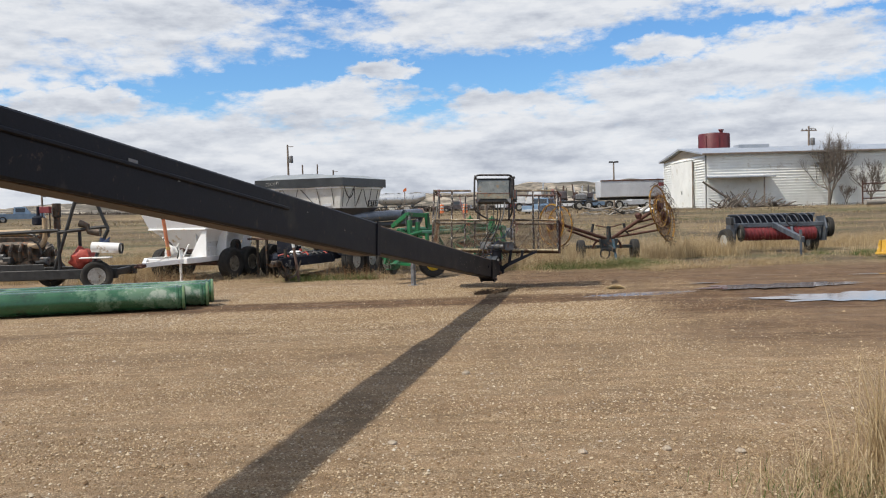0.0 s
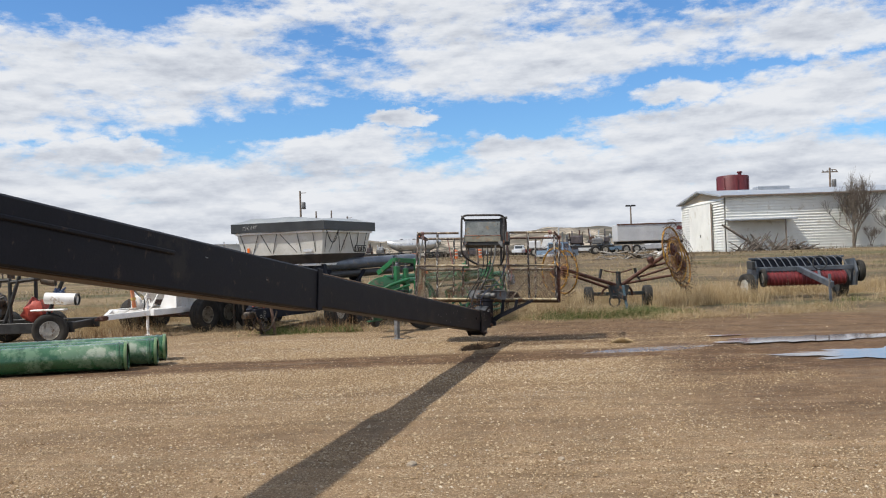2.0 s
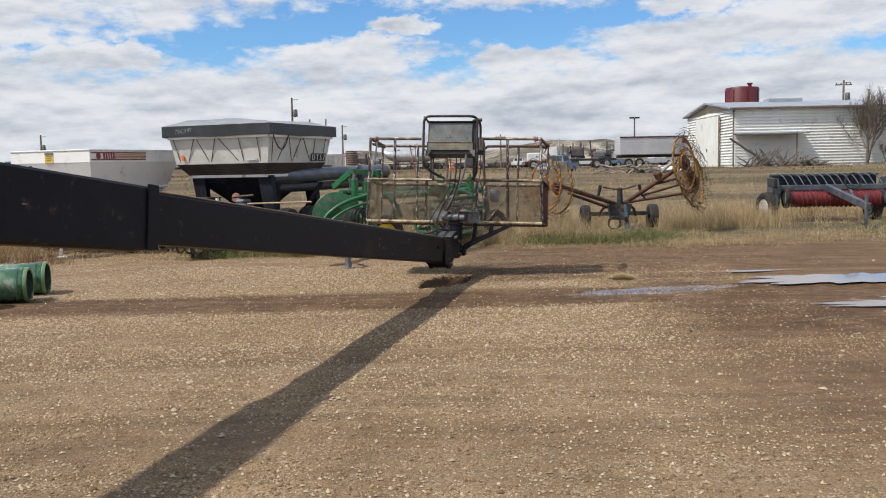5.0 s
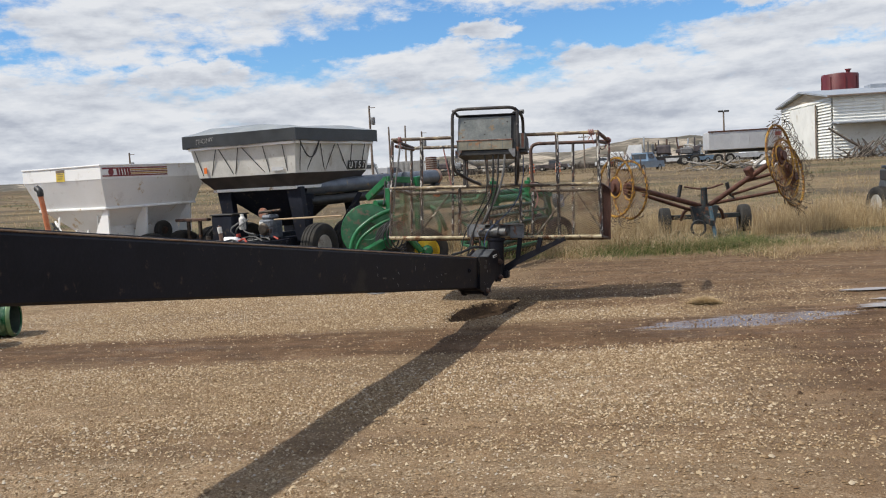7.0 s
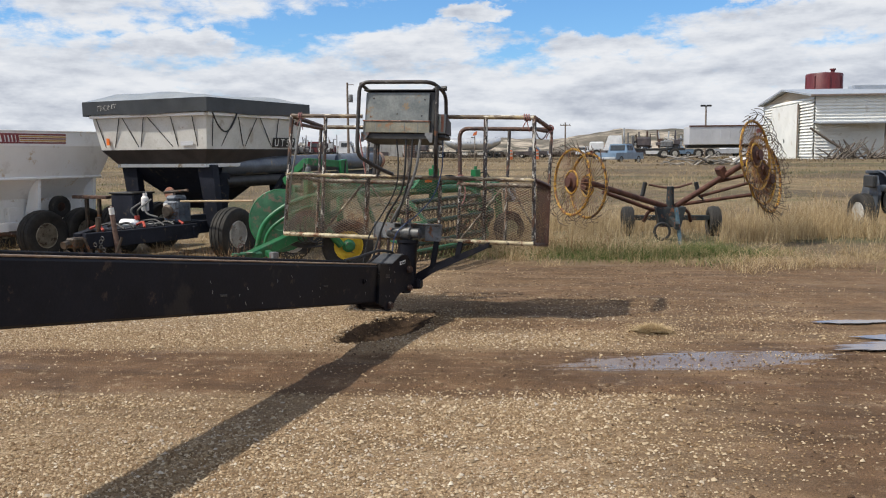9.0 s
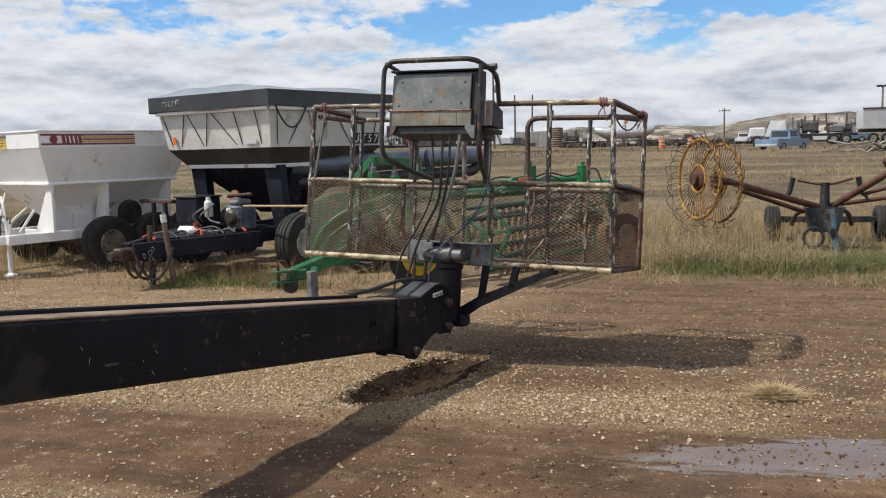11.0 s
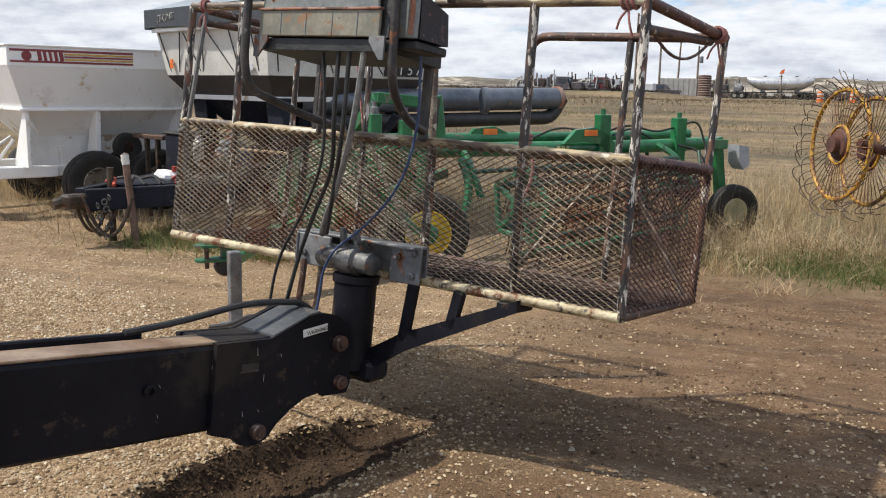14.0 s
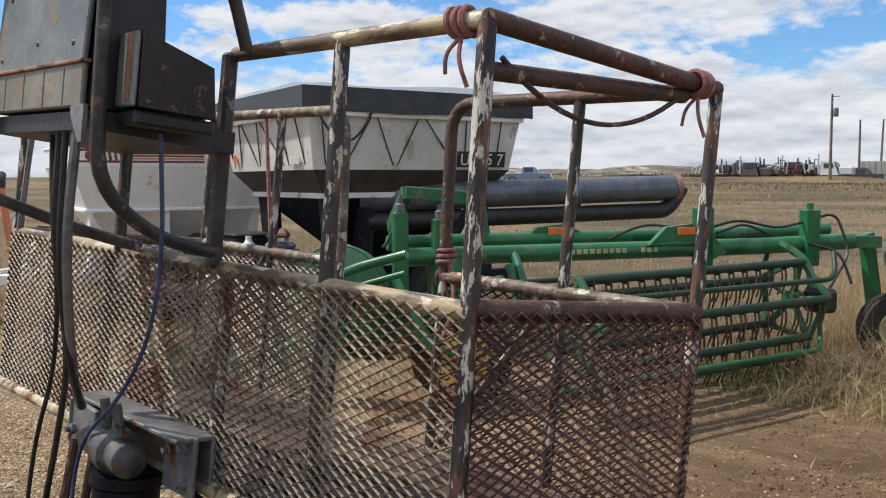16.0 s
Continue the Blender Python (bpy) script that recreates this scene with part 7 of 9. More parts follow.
# ---- yellow pull-behind mower past the pickup header ----
mower = thing("rotary_mower", Matrix.Translation((11.4, 21.4, 0)) @ Matrix.Rotation(radians(-52), 4, "Z"), "faded yellow pull-behind mower parked at the lane's edge", "mower")
deck = part("deck", G().hull8([(-0.55, -0.10, 0.12), (0.50, -0.10, 0.12), (0.50, 1.3, 0.12), (-0.55, 1.3, 0.12)], [(-0.50, -0.06, 0.46), (0.46, -0.06, 0.46), (0.46, 1.25, 0.46), (-0.50, 1.25, 0.46)]), M_MOWER, mower, "faded yellow sheet deck", smooth=False)
part("deck_skirt", G().box((-0.02, -0.12, 0.13), (1.08, 0.03, 0.06), None, 0.01), M_MOWER, deck)
for x in (-0.45, 0.05, 0.42):
    part("deck_rib", G().box((x, -0.10, 0.30), (0.04, 0.05, 0.32), None, 0.008), M_MOWER, deck)
wheel(mower, (0.72, -0.05, 0.30), (-0.5, -0.86, 0), 0.30, 0.20, M_RIMYELLOW, 0.66)
wheel(mower, (2.6, 0.5, 0.30), (0.5, -0.86, 0), 0.30, 0.20, M_RIMYELLOW, 0.66)
for z, y in ((0.46, 0.25), (0.30, 0.45)):
    part("frame_beam", G().box((1.6, y, z), (2.2, 0.10, 0.10), None, 0.01), M_MOWER, mower, "yellow frame beam")
part("gear_case", G().box((1.25, 0.35, 0.66), (0.28, 0.30, 0.26), None, 0.05), M_RAILDARK, mower, "dark gear case")
for k in range(4):
    part("hose", G().tube(bend([(0.75 + 0.06 * k, 0.3, 0.55), (1.0 + 0.07 * k, 0.25, 1.02 - 0.05 * k), (1.4, 0.3, 0.95 - 0.06 * k), (1.45, 0.35, 0.70)], 0.2), 0.013, 6), M_RUBBER, mower, "black hydraulic hose" if k == 0 else "")

# ---- skid trailer with an old engine ----
sk = thing("engine_trailer", Matrix.Translation((-7.5, 18.5, 0)) @ Matrix.Rotation(radians(3), 4, "Z"), "black skid trailer with a greasy engine and roll bars", "trailer")
for y in (-0.55, 0.75):
    part("frame_rail", G().box((-0.8, y, 0.36), (3.4, 0.09, 0.20), None, 0.01), M_BLACK, sk)
for x in (-2.3, -1.2, 0.0, 0.75):
    part("cross_member", G().box((x, 0.1, 0.36), (0.09, 1.3, 0.14), None, 0.01), M_BLACK, sk)
wheel(sk, (0.52, -0.70, 0.32), (0.25, -1, 0), 0.32, 0.24, M_RIMWHITE)
wheel(sk, (-0.15, 0.95, 0.32), (0, 1, 0), 0.32, 0.24, M_RIMWHITE)
wheel(sk, (-1.05, 0.95, 0.32), (0, 1, 0), 0.32, 0.24, M_RAILDARK)
for a, b in (((-0.42, -0.5, 0.45), (0.06, -0.5, 1.86)), ((0.32, -0.5, 0.45), (0.72, -0.5, 1.28)), ((0.72, -0.5, 1.28), (0.50, -0.5, 1.84)), ((-0.30, -0.5, 0.45), (-0.30, -0.5, 1.30)), ((-0.16, 0.3, 0.45), (-0.16, 0.3, 1.28)), ((-0.30, -0.5, 1.24), (0.70, -0.5, 1.34)), ((-2.4, -0.5, 1.22), (-0.3, -0.5, 1.28)), ((0.06, -0.5, 1.86), (0.06, 0.6, 1.86)), ((0.50, -0.5, 1.84), (0.50, 0.6, 1.84))):
    part("roll_bar", G().tube([a, b], 0.038, 8), M_BLACK, sk, "black welded roll bar")
g = G()
g.box((-1.35, 0.0, 0.78), (1.15, 0.55, 0.55), None, 0.06)
g.box((-1.35, 0.0, 1.10), (1.0, 0.30, 0.18), None, 0.04)
for i in range(5):
    g.tube([(-1.75 + i * 0.2, -0.28, 1.0), (-1.75 + i * 0.2, -0.40, 0.85), (-1.75 + i * 0.2, -0.38, 0.66)], 0.045, 8)
g.lathe([(0.20, 0), (0.20, 0.06), (0.08, 0.08), (0.08, 0.16), (0, 0.16)], 18, axis_pose((-0.72, 0.0, 0.80), (1, 0, 0)))
g.lathe([(0.11, -0.10), (0.11, 0.10)], 14, axis_pose((-1.0, -0.40, 0.55), (0, 1, 0)))
g.lathe([(0.13, -0.18), (0.13, 0.18)], 14, axis_pose((-1.55, -0.38, 0.60), (1, 0, 0)))
part("engine_block", g, M_ENGINE, sk, "greasy dark engine block")
part("exhaust", G().tube(bend([(-1.0, -0.30, 0.98), (-0.72, -0.38, 0.95), (-0.62, -0.38, 1.10), (-0.62, -0.38, 1.55)], 0.12), 0.055, 10), M_TANPIPE, sk, "tan exhaust pipe")
part("intake_stack", G().lathe([(0.07, 0), (0.07, 0.25), (0.09, 0.27), (0.09, 0.55), (0, 0.56)], 14, Matrix.Translation((-0.55, 0.1, 1.30))), M_ENGINE, sk)
part("air_cleaner", G().lathe([(0.10, 0), (0.13, 0.02), (0.13, 0.16), (0.04, 0.20), (0.03, 0.40), (0, 0.40)], 14, Matrix.Translation((-0.90, 0.0, 1.40))), M_NAVY, sk)
part("valve_cover", G().box((-1.35, -0.05, 1.25), (0.75, 0.22, 0.14), None, 0.04), M_TANPIPE, sk, "tan rocker cover")
part("belly_plate", G().box((-1.55, -0.56, 0.42), (1.9, 0.03, 0.34), None, 0.01), M_BLACK, sk)
g = G()
vs = [Vector((math.cos(u) * math.cos(v), math.sin(u) * math.cos(v), math.sin(v))) for v in (-1.3, -0.7, -0.2, 0.3, 0.8, 1.3) for u in [2 * math.pi * k / 14 for k in range(14)]]
vs = [Vector((q.x * 0.26, q.y * 0.22, q.z * 0.24)) * (1 + 0.45 * noise.noise(q * 2.3)) + Vector((0.12, -0.32, 0.66)) for q in vs]
g.add(vs, [(i * 14 + k, i * 14 + (k + 1) % 14, (i + 1) * 14 + (k + 1) % 14, (i + 1) * 14 + k) for i in range(5) for k in range(14)] + [tuple(range(14))[::-1], tuple(range(70, 84))])
part("red_tarp", g, M_RED, sk, "crumpled faded red tarp")
er = random.Random(8)
for k in range(16):
    q = Vector((er.uniform(-2.2, -0.5), er.uniform(-0.50, -0.20), er.uniform(0.55, 1.25)))
    w = q + Vector((er.uniform(-0.35, 0.35), er.uniform(-0.05, 0.05), er.uniform(-0.25, 0.30)))
    part("engine_pipe", G().tube(bend([q, q.lerp(w, 0.5) + Vector((0.06, -0.03, 0.05)), w], 0.08), er.uniform(0.015, 0.04), 7), (M_ENGINE, M_TANPIPE, M_RUBBER, M_MOTOR)[k % 4], sk)
for k in range(7):
    part("engine_case", G().box((er.uniform(-2.1, -0.6), er.uniform(-0.45, -0.30), er.uniform(0.6, 1.2)), (er.uniform(0.10, 0.26), 0.14, er.uniform(0.10, 0.22)), None, 0.025), (M_ENGINE, M_MOTOR, M_BLACK)[k % 3], sk)
part("control_box", G().box((-0.72, -0.05, 1.72), (0.20, 0.16, 0.14), None, 0.01), M_MAROON, sk, "dark maroon control box on posts")
for x in (-0.80, -0.64):
    part("box_post", G().tube([(x, -0.05, 1.25), (x, -0.05, 1.66)], 0.014, 6), M_ENGINE, sk)
dr = part("pipe_roll", G().tube([(0.42, -0.62, 0.92), (1.0, -0.62, 0.88)], 0.11, 14), M_WHITEDULL, sk, "white pipe strapped on the fender")
part("pipe_mouth", G().lathe([(0.10, 0), (0.115, 0.01), (0.115, 0.05), (0.09, 0.05), (0.09, 0.0)], 16, axis_pose((0.98, -0.62, 0.88), (1, 0, -0.08))), M_BLACK, dr)
part("blue_rope", G().tube([(0.66 + 0.10 * math.cos(1.9 * k), -0.56 + 0.05 * math.sin(2.3 * k), 1.02 + 0.10 * math.sin(3.1 * k)) for k in range(26)], 0.016, 6), M_HOSEBLUE, sk, "tangled blue rope")
part("fender", G().box((0.52, -0.72, 0.70), (0.62, 0.22, 0.03), None, 0.01), M_WHITEDULL, sk)
part("winch", G().tube([(0.14, -0.50, 1.42), (0.30, -0.50, 1.36), (0.32, -0.50, 1.24), (0.56, -0.50, 1.22)], [0.08, 0.06, 0.06, 0.09], 10), M_ENGINE, sk)


M_PIPERIM = material("pale_green_rim", [(0.10, 0.20, 0.09), (0.22, 0.32, 0.15)], 0.35, 0, 5, coat=0.3)

# ---- green coated pipes on the gravel ----
def coated_pipe(end, length, r, label):
    d = Vector((0.966, 0.258, 0)).normalized()
    p = thing("green_pipe", Matrix.Translation((end[0], end[1], r + 0.01)) @ d.to_track_quat("Z", "Y").to_matrix().to_4x4(), label, "pipe", "green pipes")
    g = G()
    g.lathe([(r - 0.018, 0.0), (r, 0.006), (r + 0.012, -0.02), (r + 0.012, -0.05), (r, -0.06), (r, -0.09), (r + 0.010, -0.10), (r + 0.010, -0.13), (r, -0.14), (r, -length), (r - 0.018, -length)], 32, None, True)
    part("pipe_wall", g, M_PIPEGREEN, p)
    part("end_band", G().lathe([(r + 0.003, 0.004), (r + 0.016, -0.015), (r + 0.016, -0.035), (r + 0.003, -0.04)], 32, None, True), M_PIPERIM, p, "pale green coated pipe rim")
    part("bore", G().lathe([(0.0, -1.6), (r - 0.019, -1.6), (r - 0.019, -0.012), (r - 0.021, -0.012), (r - 0.021, -1.59), (0.0, -1.59)], 32), M_PIPEIN, p, "dark pipe bore")


coated_pipe((-3.96, 13.98), 6.4, 0.190, "green coated steel pipe with scuffs and painted sheen on gravel")
coated_pipe((-3.72, 14.50), 6.4, 0.190, "green coated steel pipe lying beside another")
coated_pipe((-3.80, 15.10), 6.4, 0.190, "green coated steel pipe at the back of a row")

M_POSTRUST = material("brown_rusty_stake", [(0.10, 0.06, 0.045), (0.20, 0.13, 0.10)], 0.8, 0, 12, bump=0.3)

# ---- leaning marker posts ----
for (x, y), h, lean in (((-3.0, 19.15), 0.86, -7), ((-0.39, 17.28), 0.0, 0)):
    if h:
        p = thing("marker_post", Matrix.Translation((x, y, 0)) @ Matrix.Rotation(radians(lean), 4, "Y"), "brown rusty stake with a white top at the yard edge", "post")
        part("stake", G().lathe([(0.036, -0.05), (0.034, h * 0.5), (0.032, h), (0, h + 0.01)], 8), M_POSTRUST, p)
        part("stake_cap", G().lathe([(0.034, h - 0.10), (0.036, h - 0.09), (0.036, h - 0.01), (0, h + 0.012)], 8), M_LETTER, p, "chipped white painted top")
# ---- loose dry tuft and fieldstone on the lane ----
a = rng.normal(0, 1, (5200, 2)) * np.array([0.080, 0.038])
a = np.concatenate([a, np.column_stack([-np.abs(rng.normal(0, 0.17, 260)), rng.normal(0, 0.03, 260)])])
M_STRAWPALE = island_material("pale_matted_straw", [(0.0, (0.30, 0.20, 0.10)), (0.4, (0.48, 0.36, 0.20)), (1.0, (0.68, 0.55, 0.35))], 0.8, 0.1)
tuft = blades("dry_tuft", np.array([3.36, 15.70]) + a, (0.014 + 0.095 * np.exp(-(a[:, 0] / 0.12) ** 2 - (a[:, 1] / 0.055) ** 2)) * rng.uniform(0.6, 1.1, len(a)), np.full(len(a), 0.004), M_STRAWPALE, "matted clump of dry straw lying on the lane", 1.5, 2, "straw")


# ---- long white shed ----
shed = thing("metal_shed", Matrix.Translation((22.97, 77.75, 0.90)) @ Matrix.Rotation(radians(0.8), 4, "Z"), "long white metal-sided shed with a big sliding door", "shed")
SHL, SHW, SHH = 42.0, 14.4, 4.75
# local x along the long side, y to the back; the gable end is at x = 0
for a, b, name in (((0, 0), (SHL, 0), "long"), ((0, SHW), (0, 0), "gable")):
    a, b = Vector((*a, 0)), Vector((*b, 0))
    d = (b - a).normalized()
    o = Vector((d.y, -d.x, 0))
    g = G()
    rows = 20
    for i in range(rows):
        z0, z1 = SHH * i / rows, SHH * (i + 1) / rows
        p = [a + o * 0.15, b + o * 0.15, b + o * 0.01, a + o * 0.01]
        q = [a + o * -0.15, b + o * -0.15]
        g.add([(*p[0].xy, z0), (*p[1].xy, z0), (*p[2].xy, z1), (*p[3].xy, z1), (*q[0].xy, z0), (*q[1].xy, z0), (*q[1].xy, z1), (*q[0].xy, z1)], [(0, 1, 2, 3), (5, 4, 7, 6), (1, 0, 4, 5)])
    part("siding_wall", g, M_SIDING, shed, "white lapped metal siding", smooth=False)
part("siding_wall", G().box((SHL, SHW / 2, SHH / 2), (0.15, SHW, SHH)), M_SIDING, shed)
part("siding_wall", G().box((SHL / 2, SHW, SHH / 2), (SHL, 0.15, SHH)), M_SIDING, shed)
RISE = 0.86
for s in (0, 1):
    g = G()
    y0, y1 = (-0.45, SHW / 2) if s == 0 else (SHW + 0.45, SHW / 2)
    z0, z1 = SHH - 0.02, SHH + RISE
    vs = [(-0.5, y0, z0), (SHL + 0.5, y0, z0), (SHL + 0.5, y1, z1), (-0.5, y1, z1)]
    g.add(vs + [(x, y, z + 0.14) for x, y, z in vs], [(3, 2, 1, 0), (4, 5, 6, 7), (0, 1, 5, 4), (1, 2, 6, 5), (2, 3, 7, 6), (3, 0, 4, 7)])
    part("roof_slope", g, M_SHEDROOF, shed, "grey metal roof", smooth=False)
g = G()
g.prism([(-0.3, SHH - 0.03), (SHW + 0.3, SHH - 0.03), (SHW / 2, SHH + RISE - 0.05)], 0.12, Matrix.Translation((-0.02, 0, 0)) @ Matrix.Rotation(radians(90), 4, "Z") @ Matrix.Rotation(radians(90), 4, "X"))
part("gable_board", g, M_FASCIA, shed, "tan gable board", smooth=False)
door = part("sliding_door", G().box((-0.21, 7.1, 2.2), (0.10, 7.4, 4.35), None, 0.02), M_SIDING, shed, "plain white sliding door")
part("door_edge", G().box((-0.27, 3.36, 2.2), (0.08, 0.16, 4.35), None, 0.02), M_POLE, door)
part("door_handle", G().box((-0.29, 6.9, 1.5), (0.08, 0.08, 0.3), None, 0.02), M_BLACK, door)
part("canopy", G().box((2.7, -0.85, 2.75), (5.6, 1.7, 0.12), None, 0.02, (5, 0, 0)), M_SHEDROOF, shed, "grey lean-to canopy")
for x in (4.6,):
    part("canopy_post", G().box((x, -1.35, 1.4), (0.10, 0.10, 2.8), None, 0.01), M_POLE, shed)
part("roof_box", G().box((6.4, SHW / 2 - 0.3, SHH + RISE + 0.16), (3.0, 1.4, 0.40), None, 0.05), M_SHEDROOF, shed, "low grey roof box")
part("roof_box", G().box((25.5, SHW / 2 - 0.3, SHH + RISE + 0.14), (5.0, 1.4, 0.36), None, 0.05), M_SHEDROOF, shed)
part("eave_gutter", G().box((SHL / 2, -0.50, SHH + 0.02), (SHL + 1.0, 0.10, 0.14), None, 0.02), M_POLE, shed, "dark weathered eave edge")

# ---- dark red tank behind the shed ----
rt = thing("red_tank", Matrix.Translation((30.6, 101.0, 0.95)), "dark red bulk tank standing behind the shed", "tank")
part("tank_wall", G().lathe([(1.75, 0), (1.75, 8.15), (1.68, 8.25), (0.4, 8.4), (0, 8.4)], 28), M_BARNRED, rt)
for k in range(8):
    an = 2 * math.pi * k / 8
    part("tank_rib", G().box((1.77 * math.cos(an), 1.77 * math.sin(an), 4.0), (0.08, 0.08, 7.9), None, 0.01), M_BARNRED, rt)
part("vent", G().lathe([(0.2, 0), (0.2, 0.3), (0.3, 0.32), (0.3, 0.45), (0, 0.46)], 12, Matrix.Translation((0.8, 0, 8.3))), M_BARNRED, rt)


# ---- poles ----
def power_pole(x, y, top, arm=True, box=False, label="weathered timber power pole with a crossarm", lean=0.0):
    z = float(land(x, y))
    p = thing("power_pole", Matrix.Translation((x, y, z)) @ Matrix.Rotation(radians(lean), 4, "Y"), label, "pole", "power poles")
    part("pole_shaft", G().lathe([(0.17, -0.1), (0.14, top * 0.5), (0.11, top), (0, top + 0.02)], 10), M_POLE, p)
    if arm:
        part("crossarm", G().box((0, 0, top - 0.5), (1.9, 0.12, 0.14), None, 0.01), M_POLE, p)
        for dx in (-0.8, -0.3, 0.3, 0.8):
            part("insulator", G().lathe([(0.05, 0), (0.08, 0.05), (0.05, 0.16), (0, 0.18)], 8, Matrix.Translation((dx, 0, top - 0.43))), M_GREYPLATE, p)
    if box:
        part("transformer", G().lathe([(0.24, 0), (0.26, 0.05), (0.26, 0.8), (0.2, 0.9), (0, 0.92)], 14, Matrix.Translation((0.42, -0.1, top - 2.3))), M_GREYPLATE, p, "grey transformer can")
        part("bracket_arm", G().box((0.35, 0, top - 0.25), (0.8, 0.08, 0.08), None, 0.01), M_POLE, p)
    return p


power_pole(-20.1, 111.5, 8.75, False, True, "timber power pole with a transformer")
power_pole(-21.6, 131.3, 7.6, False, False, "timber pole with a forked light bracket")
power_pole(-20.9, 140, 8.1, False, False, "plain timber pole leaning beyond the trucks", 1.5)
power_pole(-18.2, 140, 7.1, False, True, "timber pole with a small lamp beyond the fence")
power_pole(7.0, 170, 6.2)
power_pole(44.2, 108, 9.4, True, True)
power_pole(-59.3, 128, 5.6, False, True, "short timber pole across the field")
for x, y, h in ((22.75, 120.7, 6.3),):
    lp = thing("light_pole", Matrix.Translation((x, y, float(land(x, y)))), "steel yard light pole with two lamp heads", "pole", "light poles")
    part("pole_shaft", G().lathe([(0.14, -0.1), (0.09, h), (0, h)], 10), M_POLE, lp)
    for s in (-1, 1):
        part("lamp_head", G().box((s * 0.35, 0, h), (0.6, 0.3, 0.22), None, 0.03), M_BLACK, lp)


# ---- distant vehicles ----
def semi_trailer(x, y, yaw, length=13.0, mat=None, label="grey enclosed semi-trailer parked in the field"):
    z = float(land(x, y))
    t_ = thing("semi_trailer", Matrix.Translation((x, y, z)) @ Matrix.Rotation(radians(yaw), 4, "Z"), label, "trailer")
    bx = part("trailer_box", G().box((length / 2, 0, 2.32), (length, 2.5, 1.9), None, 0.05), mat or M_TRAILERGREY, t_)
    for i in range(14):
        part("side_rib", G().box((0.4 + i * (length - 0.8) / 13, -1.255, 2.32), (0.05, 0.02, 1.8), None, 0.01), mat or M_TRAILERGREY, bx)
    part("top_rail", G().box((length / 2, -1.28, 3.28), (length, 0.06, 0.14), None, 0.01), M_RAKERUST, bx, "rust-brown top rail")
    part("maker_block", G().box((length * 0.62, -1.28, 2.75), (2.5, 0.02, 0.42), None, 0.005), M_MAROON, bx, "maroon block of a company mark")
    for xx in (1.0, 2.2):
        wheel(t_, (xx, -1.1, 0.5), (0, -1, 0), 0.5, 0.3, M_RIMWHITE)
    part("landing_leg", G().box((length - 3, -0.9, 0.7), (0.15, 0.15, 1.4), None, 0.02), M_BLACK, t_)
    part("under_frame", G().box((length / 2, 0, 1.2), (length, 1.0, 0.3), None, 0.03), M_BLACK, t_)
    return t_


semi_trailer(17.6, 103.0, 4)


def tanker(x, y, yaw):
    """A dry-bulk trailer: flat-topped tank whose belly rises towards both ends."""
    z = float(land(x, y))
    t_ = thing("tank_trailer", Matrix.Translation((x, y, z)) @ Matrix.Rotation(radians(yaw), 4, "Z"), "dull silver bulk tank trailer with rising ends", "trailer")
    vs, n = [], 20
    rings = [(0.0, 0.42), (0.05, 0.52), (0.9, 0.80), (1.8, 1.02), (3.4, 1.05), (6.4, 1.05), (8.0, 1.02), (8.9, 0.80), (9.75, 0.52), (9.8, 0.42)]
    for px_, r in rings:
        vs += [(px_, r * 1.06 * math.cos(2 * math.pi * k / n), 3.48 - r + r * math.sin(2 * math.pi * k / n)) for k in range(n)]
    fs = [(i * n + k, i * n + (k + 1) % n, (i + 1) * n + (k + 1) % n, (i + 1) * n + k) for i in range(len(rings) - 1) for k in range(n)]
    shell = part("tank_shell", G().add(vs, fs + [tuple(range(n))[::-1], tuple(range(len(vs) - n, len(vs)))]), M_SILVER, t_)
    for xx in (2.6, 4.9, 7.2):
        part("tank_lid", G().lathe([(0.3, 0), (0.3, 0.10), (0.2, 0.16), (0, 0.17)], 12, Matrix.Translation((xx, 0, 3.46))), M_GREYPLATE, shell)
    part("under_frame", G().box((4.9, 0, 1.02), (10.4, 0.9, 0.16), None, 0.02), M_BLACK, t_)
    for xx in (2.4, 4.9, 7.4):
        part("hopper_cone", G().lathe([(0.45, 1.45), (0.16, 0.75), (0, 0.75)], 12, Matrix.Translation((xx, 0, 0))), M_SILVER, t_)
    for xx in (7.9, 9.1):
        for sd in (-1, 1):
            wheel(t_, (xx, sd * 1.0, 0.5), (0, sd, 0), 0.5, 0.3, M_RIMWHITE)
    for xx in (3.6, 6.3):
        part("valve_cabinet", G().box((xx, -0.6, 0.72), (1.0, 0.4, 0.42), None, 0.03), M_RIMWHITE, t_, "pale valve box")
    part("landing_leg", G().box((1.6, -0.8, 0.5), (0.12, 0.12, 1.0), None, 0.02), M_BLACK, t_)
    return t_


